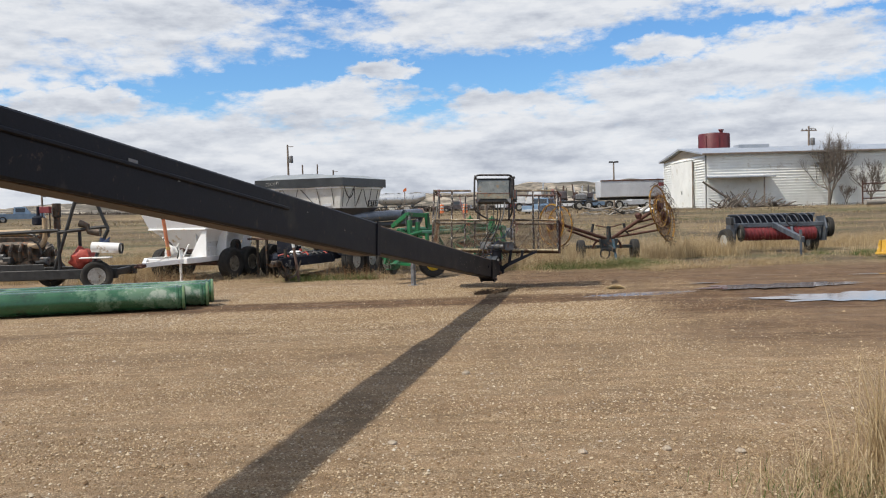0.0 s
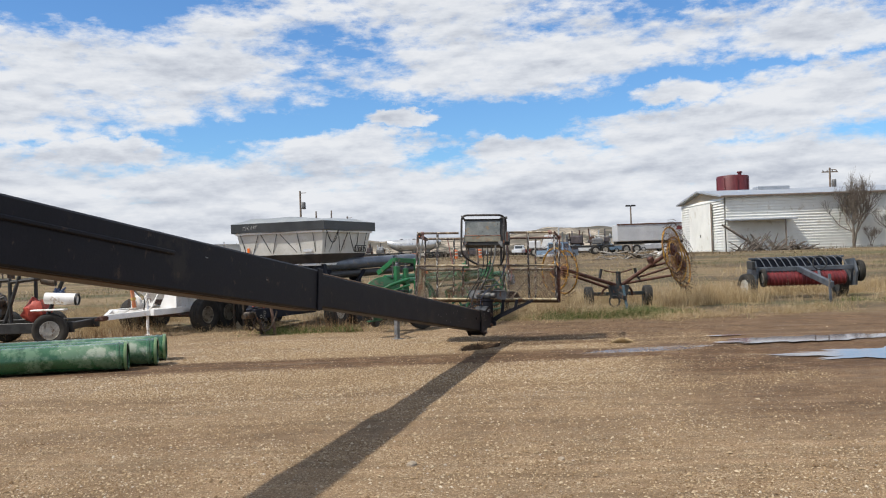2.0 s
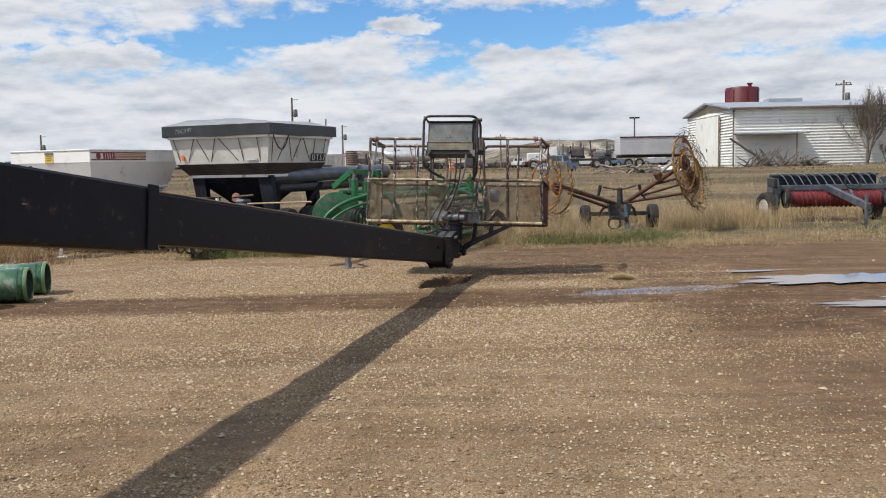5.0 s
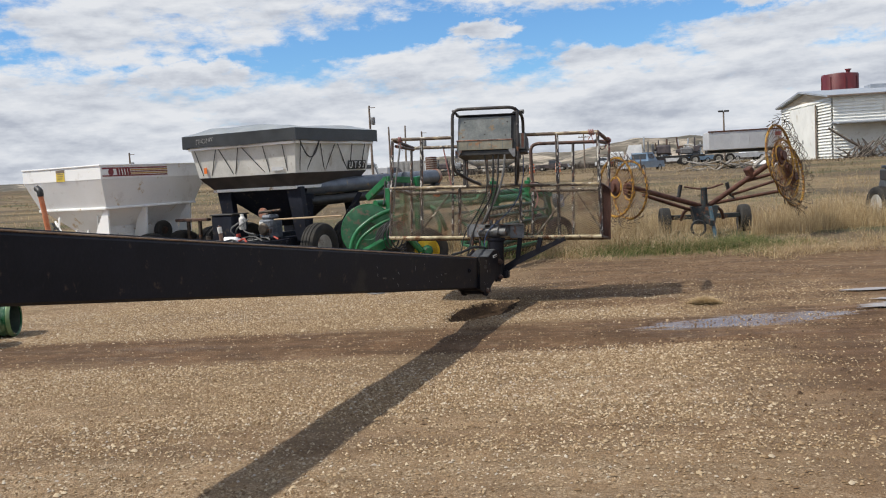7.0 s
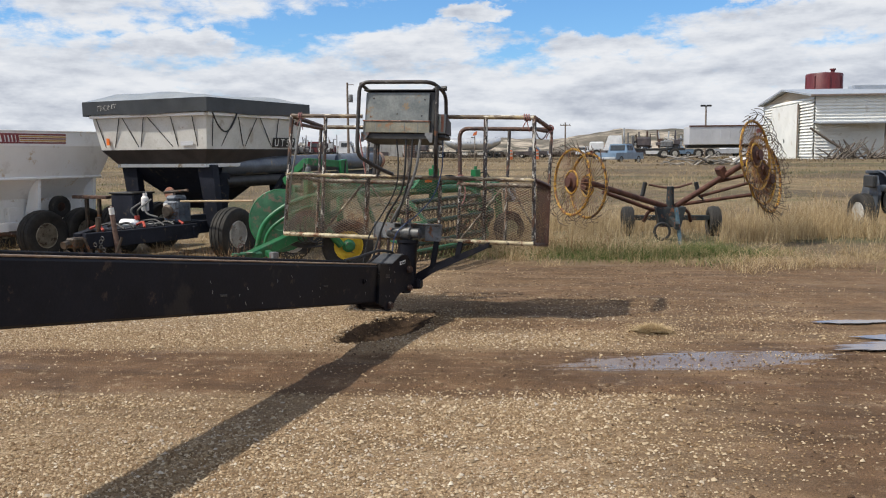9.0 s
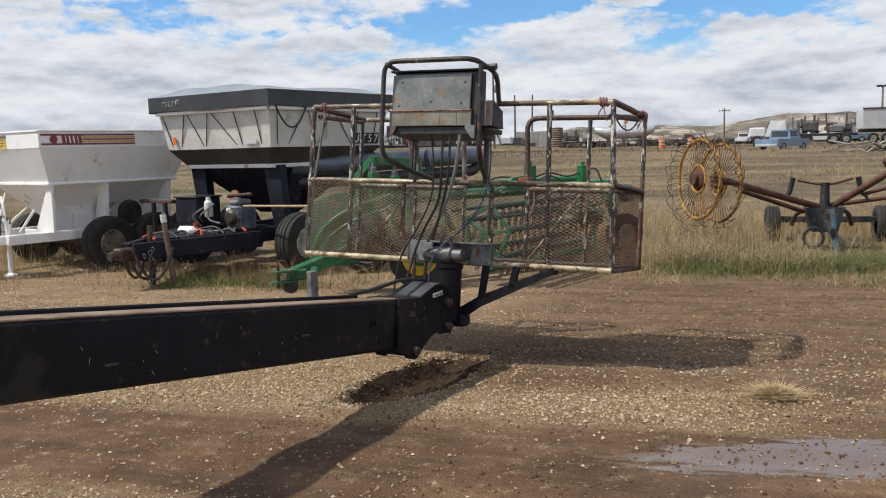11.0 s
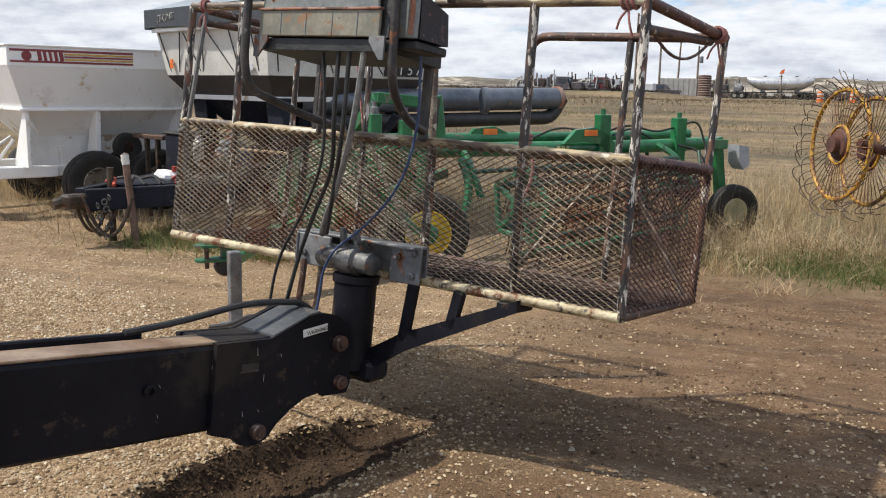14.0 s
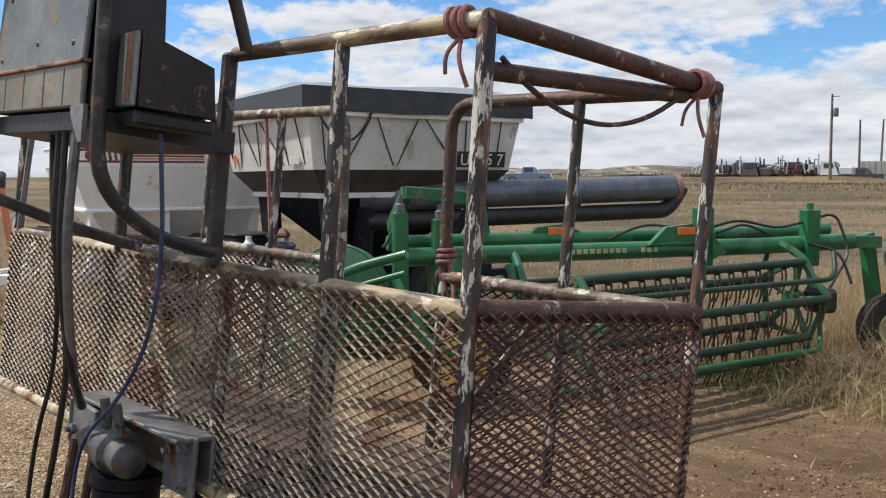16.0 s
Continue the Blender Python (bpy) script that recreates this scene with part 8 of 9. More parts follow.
tanker(-14.0, 161.0, 0)
flag = thing("flag_post", Matrix.Translation((-6.3, 128.0, float(land(-6.3, 128.0)))), "thin steel post with a faded orange top", "post")
part("post_shaft", G().tube([(0, 0, -0.1), (0, 0, 3.2)], 0.06, 8), M_POLE, flag)
part("flag", G().hull8([(-0.30, -0.02, 3.1), (0.25, -0.02, 3.2), (0.25, 0.02, 3.2), (-0.30, 0.02, 3.1)], [(-0.10, -0.02, 3.55), (0.30, -0.02, 3.75), (0.30, 0.02, 3.75), (-0.10, 0.02, 3.55)]), M_DRUM, flag, "faded orange flag")
for x, y in ((-0.7, 102.0), (2.05, 104.0)):
    d = thing("traffic_drum", Matrix.Translation((x, y, float(land(x, y)))), "orange traffic drum with white bands at the field's far edge", "traffic drum", "traffic drums")
    part("drum_body", G().lathe([(0.34, 0), (0.34, 0.08), (0.29, 0.10), (0.27, 0.95), (0.22, 1.0), (0.06, 1.02), (0.05, 1.10), (0, 1.10)], 16), M_DRUM, d)
    for z in (0.34, 0.68):
        part("white_band", G().lathe([(0.292, 0), (0.286, 0.16)], 16, Matrix.Translation((0, 0, z))), M_RIMWHITE, d, "white band")


def pickup(x, y, yaw, mat, label):
    z = float(land(x, y))
    t_ = thing("pickup_truck", Matrix.Translation((x, y, z)) @ Matrix.Rotation(radians(yaw), 4, "Z"), label, "pickup truck", "parked trucks")
    g = G()
    g.hull8([(-2.6, -0.92, 0.45), (2.6, -0.92, 0.45), (2.6, 0.92, 0.45), (-2.6, 0.92, 0.45)], [(-2.6, -0.95, 1.02), (2.5, -0.93, 1.02), (2.5, 0.93, 1.02), (-2.6, 0.95, 1.02)])
    body = part("body", g, mat, t_)
    g = G()
    g.hull8([(-0.55, -0.90, 1.02), (1.25, -0.90, 1.02), (1.25, 0.90, 1.02), (-0.55, 0.90, 1.02)], [(-0.45, -0.75, 1.75), (0.65, -0.75, 1.75), (0.65, 0.75, 1.75), (-0.45, 0.75, 1.75)])
    cab = part("cab", g, mat, t_)
    part("rear_window", G().box((-0.52, 0, 1.42), (0.03, 1.35, 0.45), None, 0.005, (0, 8, 0)), M_GLASS, cab)
    for s in (-1, 1):
        part("side_window", G().box((0.15, s * 0.84, 1.42), (0.95, 0.03, 0.42), None, 0.005, (s * 11, 0, 0)), M_GLASS, cab)
    part("windscreen", G().box((0.99, 0, 1.40), (0.03, 1.4, 0.62), None, 0.005, (0, -39, 0)), M_GLASS, cab)
    part("bumper", G().box((-2.66, 0, 0.55), (0.12, 1.8, 0.2), None, 0.02), M_SILVER, t_)
    part("bumper", G().box((2.66, 0, 0.55), (0.12, 1.8, 0.2), None, 0.02), M_SILVER, t_)
    part("tailgate", G().box((-2.61, 0, 0.82), (0.03, 1.6, 0.36), None, 0.01), mat, t_)
    for xx in (-1.6, 1.65):
        for s in (-1, 1):
            wheel(t_, (xx, s * 0.82, 0.38), (0, s, 0), 0.38, 0.24, M_RIMWHITE)
    return t_


pickup(9.3, 85.5, 58, M_TRUCKBLUE, "faded blue pickup truck parked in the dry field")
pickup(9.7, 158.0, 78, M_TRUCKWHITE, "white pickup truck parked beyond the field")
pickup(12.5, 118.0, 20, M_TRUCKDARK, "dark pickup truck parked beyond the field")
pickup(1.3, 150.0, -10, M_TRUCKDARK, "dark pickup truck parked among others")
pickup(26.0, 124.0, 15, M_TRUCKWHITE, "white pickup truck behind the trailer")
pickup(-47.0, 96.0, 25, M_TRUCKBLUE, "blue truck parked far across the field")
pickup(-53.0, 99.0, 10, M_TRUCKWHITE, "white truck parked far across the field")
pickup(13.0, 160.0, 8, M_TRUCKRED, "faded red pickup truck in a far row")
pickup(16.5, 127.0, 174, M_TRUCKWHITE, "white pickup truck beside a semi-trailer")
pickup(20.5, 131.0, 12, M_TRUCKBLUE, "blue pickup truck behind a semi-trailer")
pickup(-20.5, 127.0, 4, M_TRUCKDARK, "dark pickup truck beside service trucks")


def work_truck(x, y, yaw, cab_mat, load, label):
    z = float(land(x, y))
    t_ = thing("work_truck", Matrix.Translation((x, y, z)) @ Matrix.Rotation(radians(yaw), 4, "Z"), label, "truck", "row of parked trucks")
    part("frame", G().box((-0.5, 0, 0.95), (8.0, 0.9, 0.25), None, 0.03), M_BLACK, t_)
    cab = part("cab", G().hull8([(2.0, -1.15, 0.9), (4.0, -1.15, 0.9), (4.0, 1.15, 0.9), (2.0, 1.15, 0.9)], [(2.1, -1.05, 2.45), (3.45, -1.0, 2.45), (3.45, 1.0, 2.45), (2.1, 1.05, 2.45)]), cab_mat, t_)
    part("side_window", G().box((2.9, -1.12, 1.98), (1.0, 0.03, 0.5), None, 0.01), M_GLASS, cab)
    part("windscreen", G().box((3.72, 0, 2.0), (0.04, 1.8, 0.6), None, 0.01, (0, -15, 0)), M_GLASS, cab)
    part("hood", G().box((4.7, 0, 1.35), (1.5, 1.7, 0.95), None, 0.12), cab_mat, t_)
    for xx in (-3.4, -2.3, 4.7):
        wheel(t_, (xx, -1.0, 0.5), (0, -1, 0), 0.5, 0.3, M_RIMWHITE)
        wheel(t_, (xx, 1.0, 0.5), (0, 1, 0), 0.5, 0.3, M_RIMWHITE)
    part("exhaust_stack", G().tube([(1.8, -0.9, 1.0), (1.8, -0.9, 3.3)], 0.09, 8), M_SILVER, t_)
    if load == "pump":
        part("deck_engine", G().box((-0.2, 0, 1.75), (1.5, 1.1, 1.0), None, 0.15), M_TRUCKDARK, t_, "dark deck engine")
        part("radiator", G().box((0.9, 0, 1.8), (0.25, 1.4, 1.2), None, 0.04), M_GREYPLATE, t_)
        part("stack", G().tube([(-0.6, -0.4, 2.2), (-0.6, -0.4, 2.9)], 0.1, 8), M_RAILDARK, t_)
        part("rack", G().tube([(1.4, -1.0, 1.2), (1.4, -1.0, 2.7), (1.4, 1.0, 2.7), (1.4, 1.0, 1.2)], 0.06, 6), M_GREYPLATE, t_)
        part("pump", G().box((-2.6, 0, 1.5), (1.3, 1.2, 0.7), None, 0.12), M_GREYPLATE, t_)
        bits = random.Random(int(abs(x) * 10))
        for k in range(12):
            bx, bz = bits.uniform(-4.3, 1.6), bits.uniform(1.2, 2.0)
            part("fitting", G().box((bx, bits.uniform(-0.9, 0.2), bz), (bits.uniform(0.2, 0.8), 0.4, bits.uniform(0.2, 0.7)), None, 0.05), (M_TRUCKDARK, M_GREYPLATE, M_RAILDARK, M_SILVER)[k % 4], t_)
            part("riser", G().tube([(bx, -0.7, 1.1), (bx + bits.uniform(-0.3, 0.3), -0.7, bits.uniform(1.9, 3.1))], bits.uniform(0.04, 0.10), 6), (M_RAILDARK, M_SILVER, M_TRUCKDARK)[k % 3], t_)
        for k in range(4):
            part("pipework", G().tube(bend([(-4.2 + k * 0.5, -0.8, 1.2), (-4.0 + k * 0.5, -0.8, 1.9 + 0.2 * (k % 2)), (-2.4, -0.6, 2.2)], 0.2), 0.07, 8), M_RIMWHITE, t_)
    else:
        part("tank_body", G().lathe([(0, -4.3), (0.85, -4.2), (0.95, -4.0), (0.95, 1.3), (0.85, 1.5), (0, 1.55)], 18, axis_pose((0, 0, 2.0), (1, 0, 0))), M_TRAILERGREY, t_, "grey tank body")
    return t_


for k, (x, y) in enumerate(((-34.5, 122), (-30.0, 124), (-25.8, 123))):
    work_truck(x, y, (3, -4, 2)[k], (M_TRUCKDARK, M_BARNRED, M_TRAILERGREY)[k], "pump", ("dark service truck with pumping gear", "dark red service truck with pumping gear", "grey service truck parked in a row")[k])
work_truck(13.2, 104.5, 176, M_TRUCKWHITE, "pump", "white flat-fronted truck coupled by a semi-trailer")
work_truck(-17.8, 160, 178, M_TRUCKWHITE, "pump", "white truck tractor coupled to a tank trailer")
fence = thing("sheet_fence", Matrix.Translation((-21.0, 130.0, float(land(-21.0, 130.0)) - 0.05)), "grey corrugated sheet fence around a yard", "fence")
for k in range(14):
    part("panel", G().box((k * 0.33, 0.04 * (k % 2), 1.30), (0.34, 0.05, 2.6), None, 0.01), M_FENCEGREY, fence)
roll = thing("corrugated_tank", Matrix.Translation((-15.6, 130.2, float(land(-15.6, 130.2)))), "rusty upright tank of corrugated sheet beside a fence", "tank")
g = G()
g.lathe([(0.80, -0.1), (0.80, 2.9), (0.70, 2.95), (0, 3.0)], 32)
part("tank_wall", g, M_RAKERUST, roll)
for k in range(9):
    part("hoop", G().lathe([(0.803, 0), (0.835, 0.05), (0.803, 0.10)], 32, Matrix.Translation((0, 0, 0.25 + k * 0.30))), M_POSTGREY, roll)
# ---- low eroded hills on the skyline ----
M_HILL = material("pale_eroded_hillside", [(0.10, 0.086, 0.064), (0.165, 0.140, 0.105), (0.40, 0.34, 0.265)], 0.95, 0, 0.02, 9, 0, 0.08, 0.10, spots=[((0.070, 0.062, 0.044), 0.36, 0.035)])


def ridge(name, x0, x1, y, depth, height, seed, fade0, fade1):
    n, mrows = 150, 14
    vs, fs = [], []
    for j in range(mrows + 1):
        v = j / mrows
        for i in range(n + 1):
            u = i / n
            x = x0 + (x1 - x0) * u
            hh = height * (0.60 + 0.26 * noise.fractal(Vector((u * 6 + seed, seed, 0)), 0.9, 2.1, 6)) * smooth(0, fade0, u) * smooth(0, fade1, 1 - u)
            prof = math.sin(min(v * 1.25, 1) * math.pi / 2) ** 1.4
            gul = 1 - 0.35 * abs(noise.noise(Vector((u * 40, v * 2.0, seed)))) * (1 - v)
            vs.append((x, y + depth * v + 20 * noise.noise(Vector((u * 9, v * 3, seed))), -2 + max(hh, 0) * prof * gul + 3))
    for j in range(mrows):
        for i in range(n):
            k = j * (n + 1) + i
            fs.append((k, k + 1, k + n + 2, k + n + 1))
    ob = part(name, G().add(vs, fs), M_HILL)
    return tagged(ob, "low pale eroded hills on the skyline", "hill", kind="structure")


ridge("hill_east", -60, 900, 900, 260, 45, 3.1, 0.16, 0.10)
ridge("hill_north", -900, 300, 1300, 300, 40, 7.7, 0.2, 0.2)
ridge("hill_west", -1600, -300, 1100, 300, 38, 1.3, 0.1, 0.4)


# ---- bare tree and brush against the shed ----
def bare_tree(x, y, h, seed, label):
    rd = random.Random(seed)
    t_ = thing("bare_tree", Matrix.Translation((x, y, float(land(x, y)))), label, "tree")
    trunk, crown = G(), G()
    twigs = 0

    def grow(p, d, ln, r, lev):
        nonlocal twigs
        pts, rs = [p], [r]
        for i in range(4):
            d = (d + Vector((rd.gauss(0, 0.16), rd.gauss(0, 0.16), rd.gauss(0.05, 0.1)))).normalized()
            p = p + d * ln / 4
            pts.append(p)
            rs.append(r * (1 - 0.15 * (i + 1)))
        (trunk if lev < 2 else crown).tube(pts, rs, 6 if lev < 2 else 4, None, False)
        if lev >= 4:
            return
        for k in range(5):
            q = pts[rd.choice((2, 3, 4))]
            nd = (d + Vector((rd.gauss(0, 0.30), rd.gauss(0, 0.30), rd.gauss(0.25, 0.25)))).normalized()
            grow(q, nd, ln * rd.uniform(0.55, 0.8), r * 0.5, lev + 1)
    for k in range(3):
        grow(Vector((rd.gauss(0, 0.12), rd.gauss(0, 0.1), 0)), Vector((rd.gauss(0, 0.10), rd.gauss(0, 0.10), 1)).normalized(), h * 0.40, h * 0.020, 0)
    part("trunk", trunk, M_BARK, t_)
    part("crown", crown, M_BARK, t_, "grey-brown leafless twigs")


bare_tree(33.3, 76.6, 6.4, 5, "leafless grey-brown tree against the shed")
bare_tree(36.4, 75.6, 3.8, 9, "small leafless bush beside the shed")
bare_tree(33.8, 74.5, 1.8, 12, "low bare bush in dry grass")
bare_tree(42.0, 74.5, 2.6, 21, "leafless scrub in the dry grass")
brush = thing("brush_pile", Matrix.Translation((23.3, 74.5, 0.9)), "tangled pile of cut branches and scrap poles", "brush pile")
rd = random.Random(4)
for k in range(90):
    c = Vector((rd.uniform(-0.3, 5.4), rd.uniform(-0.8, 0.8), 0.1))
    a = rd.uniform(0, 6.3)
    e = c + Vector((math.cos(a) * rd.uniform(0.6, 1.6), math.sin(a) * 0.5, rd.uniform(0.2, 1.6) * max(0.25, 1 - abs(c.x - 1.5) / 5)))
    part("branch", G().tube([c, (c + e) / 2 + Vector((rd.gauss(0, 0.1), 0, rd.gauss(0, 0.1))), e], [0.07, 0.05, 0.03], 5), M_BARK, brush)
part("branch", G().tube([(-1.6, 0, 2.3), (0.0, 0, 1.2), (1.8, 0, 0.1)], [0.09, 0.10, 0.10], 6), M_BARK, brush, "long leaning pole")
scrap = thing("scrap_pile", Matrix.Translation((12.2, 62.0, 0.72)), "pale heap of scrap timber in the field", "scrap heap")
for k in range(26):
    c = Vector((rd.uniform(-2.0, 2.2), rd.uniform(-0.5, 0.5), 0.05 + rd.uniform(0, 0.5)))
    part("board", G().box(tuple(c), (rd.uniform(0.8, 2.0), 0.18, 0.06), None, 0.01, (rd.uniform(-15, 15), rd.uniform(-28, 28), rd.uniform(-70, 70))), M_POSTGREY, scrap)
slab = thing("white_slab", Matrix.Translation((15.2, 64.0, 0.78)), "white sheet lying on the dry field", "sheet")
part("sheet", G().box((0, 0, 0.22), (2.2, 1.2, 0.06), None, 0.01, (14, 4, 8)), M_WHITEDULL, slab)
part("block", G().box((0.2, 0.2, 0.08), (1.2, 0.6, 0.18), None, 0.01), M_POSTGREY, slab)
gate = thing("pipe_corral", Matrix.Translation((35.0, 74.2, float(land(35.0, 74.2)))), "rusty pipe rails standing in weeds before the shed", "fence")
for x in (0.0, 2.2, 4.6):
    part("post", G().tube([(x, 0, -0.1), (x, 0, 2.0)], 0.07, 8), M_RAKERUST, gate)
for z in (1.75, 1.1, 0.5):
    part("rail", G().tube([(0, 0, z), (2.2, 0.05, z), (4.6, 0, z + 0.06)] if z > 1.2 else [(0, 0, z), (2.2, 0.05, z)], 0.05, 8), M_RAKERUST, gate)
log = thing("fallen_log", Matrix.Translation((33.5, 70.5, 0.95)), "pale cut log lying before the shed", "log")
part("log_wood", G().tube([(0, 0, 0.2), (3.4, 0.3, 0.2)], [0.22, 0.20], 10), M_POSTGREY, log)


# ---- puddles on the lane ----
M_WATER = bpy.data.materials.new("muddy_puddle_water")
M_WATER.use_nodes = True
_b = M_WATER.node_tree.nodes["Principled BSDF"]
_b.inputs["Base Color"].default_value, _b.inputs["Roughness"].default_value, _b.inputs["IOR"].default_value = (0.20, 0.16, 0.145, 1), 0.05, 1.33
_b.inputs["Specular IOR Level"].default_value = 0.9


def puddle(cx, cy, rx, ry, seed, turn=0.0):
    n = 180
    g = G()
    top = max(float(land(cx + rx * 0.6 * math.cos(a), cy + ry * 0.6 * math.sin(a))) for a in (0, 1, 2, 3, 4, 5, 6)) + 0.015
    vs = [(0, 0, 0)]
    for i in range(n):
        a = 2 * math.pi * i / n
        k = 1 + 0.45 * noise.noise(Vector((math.cos(a) * 1.6 + seed, math.sin(a) * 1.6, seed))) + 0.28 * noise.noise(Vector((math.cos(a) * 5, math.sin(a) * 5, seed))) + 0.22 * noise.noise(Vector((math.cos(a) * 11, math.sin(a) * 11, seed))) + 0.16 * noise.noise(Vector((math.cos(a) * 27, math.sin(a) * 27, seed)))
        vs.append((rx * k * math.cos(a), ry * k * math.sin(a), 0))
    g.add(vs, [(0, i + 1, (i + 1) % n + 1) for i in range(n)])
    ob = part("puddle", g, M_WATER)
    ob.matrix_world = Matrix.Translation((cx, cy, top)) @ Matrix.Rotation(radians(turn), 4, "Z")
    return tagged(ob, "shallow muddy rain puddle reflecting the sky", "puddle", kind="structure")


puddle(6.05, 15.32, 1.45, 0.40, 1.7, 7)
puddle(6.75, 13.35, 1.55, 0.56, 4.2, 6)
puddle(5.15, 16.15, 0.38, 0.07, 5.1, 6)
puddle(8.9, 17.2, 0.70, 0.10, 2.9, 5)

# ---- gravel ----
def scatter(n, x0, x1, y0, y1):
    return np.column_stack([rng.uniform(x0, x1, n), rng.uniform(y0, y1, n)])


def keep(p, f):
    return p[rng.uniform(0, 1, len(p)) < f(p)]


def dug(p):
    """Inside the scraped pit."""
    u = (p[:, 0] - 1.11) * 0.952 - (p[:, 1] - 15.72) * 0.305
    v = (p[:, 0] - 1.11) * 0.305 + (p[:, 1] - 15.72) * 0.952
    return (u / 0.26) ** 2 + (v / 0.68) ** 2 < 1


def lane(p):
    """How bare of stones the ground is: the worn wheel lanes and the muddy right side."""
    x, y = p[:, 0], p[:, 1] - 0.05 * p[:, 0] + 0.16 * wave(p[:, 0], p[:, 1], 0.6, 0.2)
    b = lambda lo, hi, s: smooth(lo - s, lo + s, y) * (1 - smooth(hi - s, hi + s, y))
    m = b(13.45, 14.8, 0.2) * smooth(-9, -5, x)
    m = np.maximum(m, 0.8 * b(15.4, 16.1, 0.16) * smooth(0.9, 1.9, x))
    m = np.maximum(m, 0.88 * b(16.0, 20.4, 0.35) * smooth(0.6, 2.2, x))
    m = np.maximum(m, 0.96 * b(11.4, 15.4, 0.45) * smooth(2.3, 4.0, x))
    m = np.maximum(m, 0.75 * b(8.5, 12.0, 0.7) * smooth(2.0, 4.0, x))
    m = np.maximum(m, 0.5 * b(11.0, 11.5, 0.2))
    m = np.maximum(m, 0.35 * b(8.8, 9.5, 0.3))
    return np.clip(m, 0, 1)


M_CREAMSTONES = island_material("cream_and_tan_gravel", [(0.0, (0.20, 0.145, 0.090)), (0.3, (0.34, 0.265, 0.18)), (0.6, (0.46, 0.375, 0.27)), (0.85, (0.36, 0.31, 0.255)), (1.0, (0.62, 0.545, 0.43))])
p = np.concatenate([scatter(120000, -5, 5, 3.0, 11.0), scatter(260000, -3.5, 5.0, 11.0, 17.5), scatter(22000, -5, 6, 17.5, 19.6), scatter(60000, -10, -3.5, 9, 17.5), scatter(14000, -9, -4, 17.5, 20)])
p = keep(p, lambda q: (1 - 0.96 * lane(q)) * (0.35 + 0.65 * smooth(-0.5, 0.5, wave(q[:, 0], q[:, 1] * 2.2, 1.3, 0.8))))
p = p[~dug(p)]
pebbles("gravel", p, np.abs(rng.normal(0.0, 0.0040, len(p))) + 0.0042, "loose tan and grey gravel stones")
p = np.concatenate([scatter(34000, -4.5, 3.2, 10.5, 17.8), scatter(9000, -9, -4.5, 12, 18.5), scatter(9000, -4, 4, 4.0, 10.5)])
p = keep(p, lambda q: (1 - 0.97 * lane(q)) * smooth(-0.6, 0.4, wave(q[:, 0], q[:, 1] * 1.7, 1.1, 2.4)))
p = p[~dug(p)]
pebbles("gravel", p, rng.lognormal(-4.85, 0.30, len(p)), "thick bed of cream and tan gravel stones", M_CREAMSTONES)
p = keep(scatter(1100, -8, 8, 2.5, 19.5), lambda q: 1 - 0.96 * lane(q))
p = p[~dug(p)]
pebbles("gravel", p, np.abs(rng.normal(0.0, 0.006, len(p))) + 0.012, "scattered larger pale stones")
for x, y, s in ((0.51, 7.82, 0.036), (0.50, 7.80, 0.032), (1.71, 5.13, 0.03), (2.14, 5.05, 0.032), (-0.01, 5.41, 0.03), (1.18, 5.07, 0.03), (1.58, 7.88, 0.026)):
    g = G()
    vs = [Vector((math.cos(a) * math.cos(b), math.sin(a) * math.cos(b), math.sin(b) * 0.6)) for b in (-1.2, -0.5, 0.1, 0.6, 1.2) for a in [2 * math.pi * k / 9 for k in range(9)]]
    vs = [v * s * (1 + 0.35 * noise.noise(v * 1.7 + Vector((x, y, 0)))) for v in vs]
    fs = [(i * 9 + k, i * 9 + (k + 1) % 9, (i + 1) * 9 + (k + 1) % 9, (i + 1) * 9 + k) for i in range(4) for k in range(9)] + [tuple(range(9))[::-1], tuple(range(36, 45))]
    st = part("stone", g.add(vs, fs), M_STONE)
    st.location = (x, y, float(land(x, y)) + s * 0.25)
    tagged(st, "tan fist-sized fieldstone on the gravel", "stone", "loose stones")

# pit clods share the soil's dark tone, which includes the pit's shade
M_CLODS = island_material("crumbled_damp_soil_with_shade", [(0.0, (0.024, 0.014, 0.008)), (0.5, (0.050, 0.030, 0.017)), (0.92, (0.085, 0.054, 0.031)), (1.0, (0.22, 0.16, 0.10))])
M_MUDCLODS = island_material("brown_mud_crumbs", [(0.0, (0.055, 0.032, 0.018)), (0.5, (0.11, 0.068, 0.038)), (0.85, (0.17, 0.11, 0.066)), (1.0, (0.36, 0.28, 0.18))])
u, v = rng.uniform(-0.32, 0.34, 6500), rng.uniform(-0.80, 0.80, 6500)
ok = (u / 0.27) ** 2 + (v / 0.70) ** 2 + rng.normal(0, 0.28, len(u)) < 1.0
p = np.column_stack([1.11 + u * 0.952 + v * 0.305, 15.72 - u * 0.305 + v * 0.952])[ok]
pebbles("soil_clods", p, rng.lognormal(-5.35, 0.45, len(p)), "crumbled dark soil in the scraped pit", M_CLODS)
p = keep(scatter(30000, 0.5, 5.2, 11.5, 20.6), lambda q: lane(q) * (0.25 + 0.75 * smooth(-0.3, 0.6, wave(q[:, 0], q[:, 1] * 1.8, 1.7, 0.3))))
p = p[~dug(p)]
pebbles("mud_crumbs", p, np.abs(rng.normal(0.0, 0.0045, len(p))) + 0.0035, "crumbs of brown mud over the lane", M_MUDCLODS)

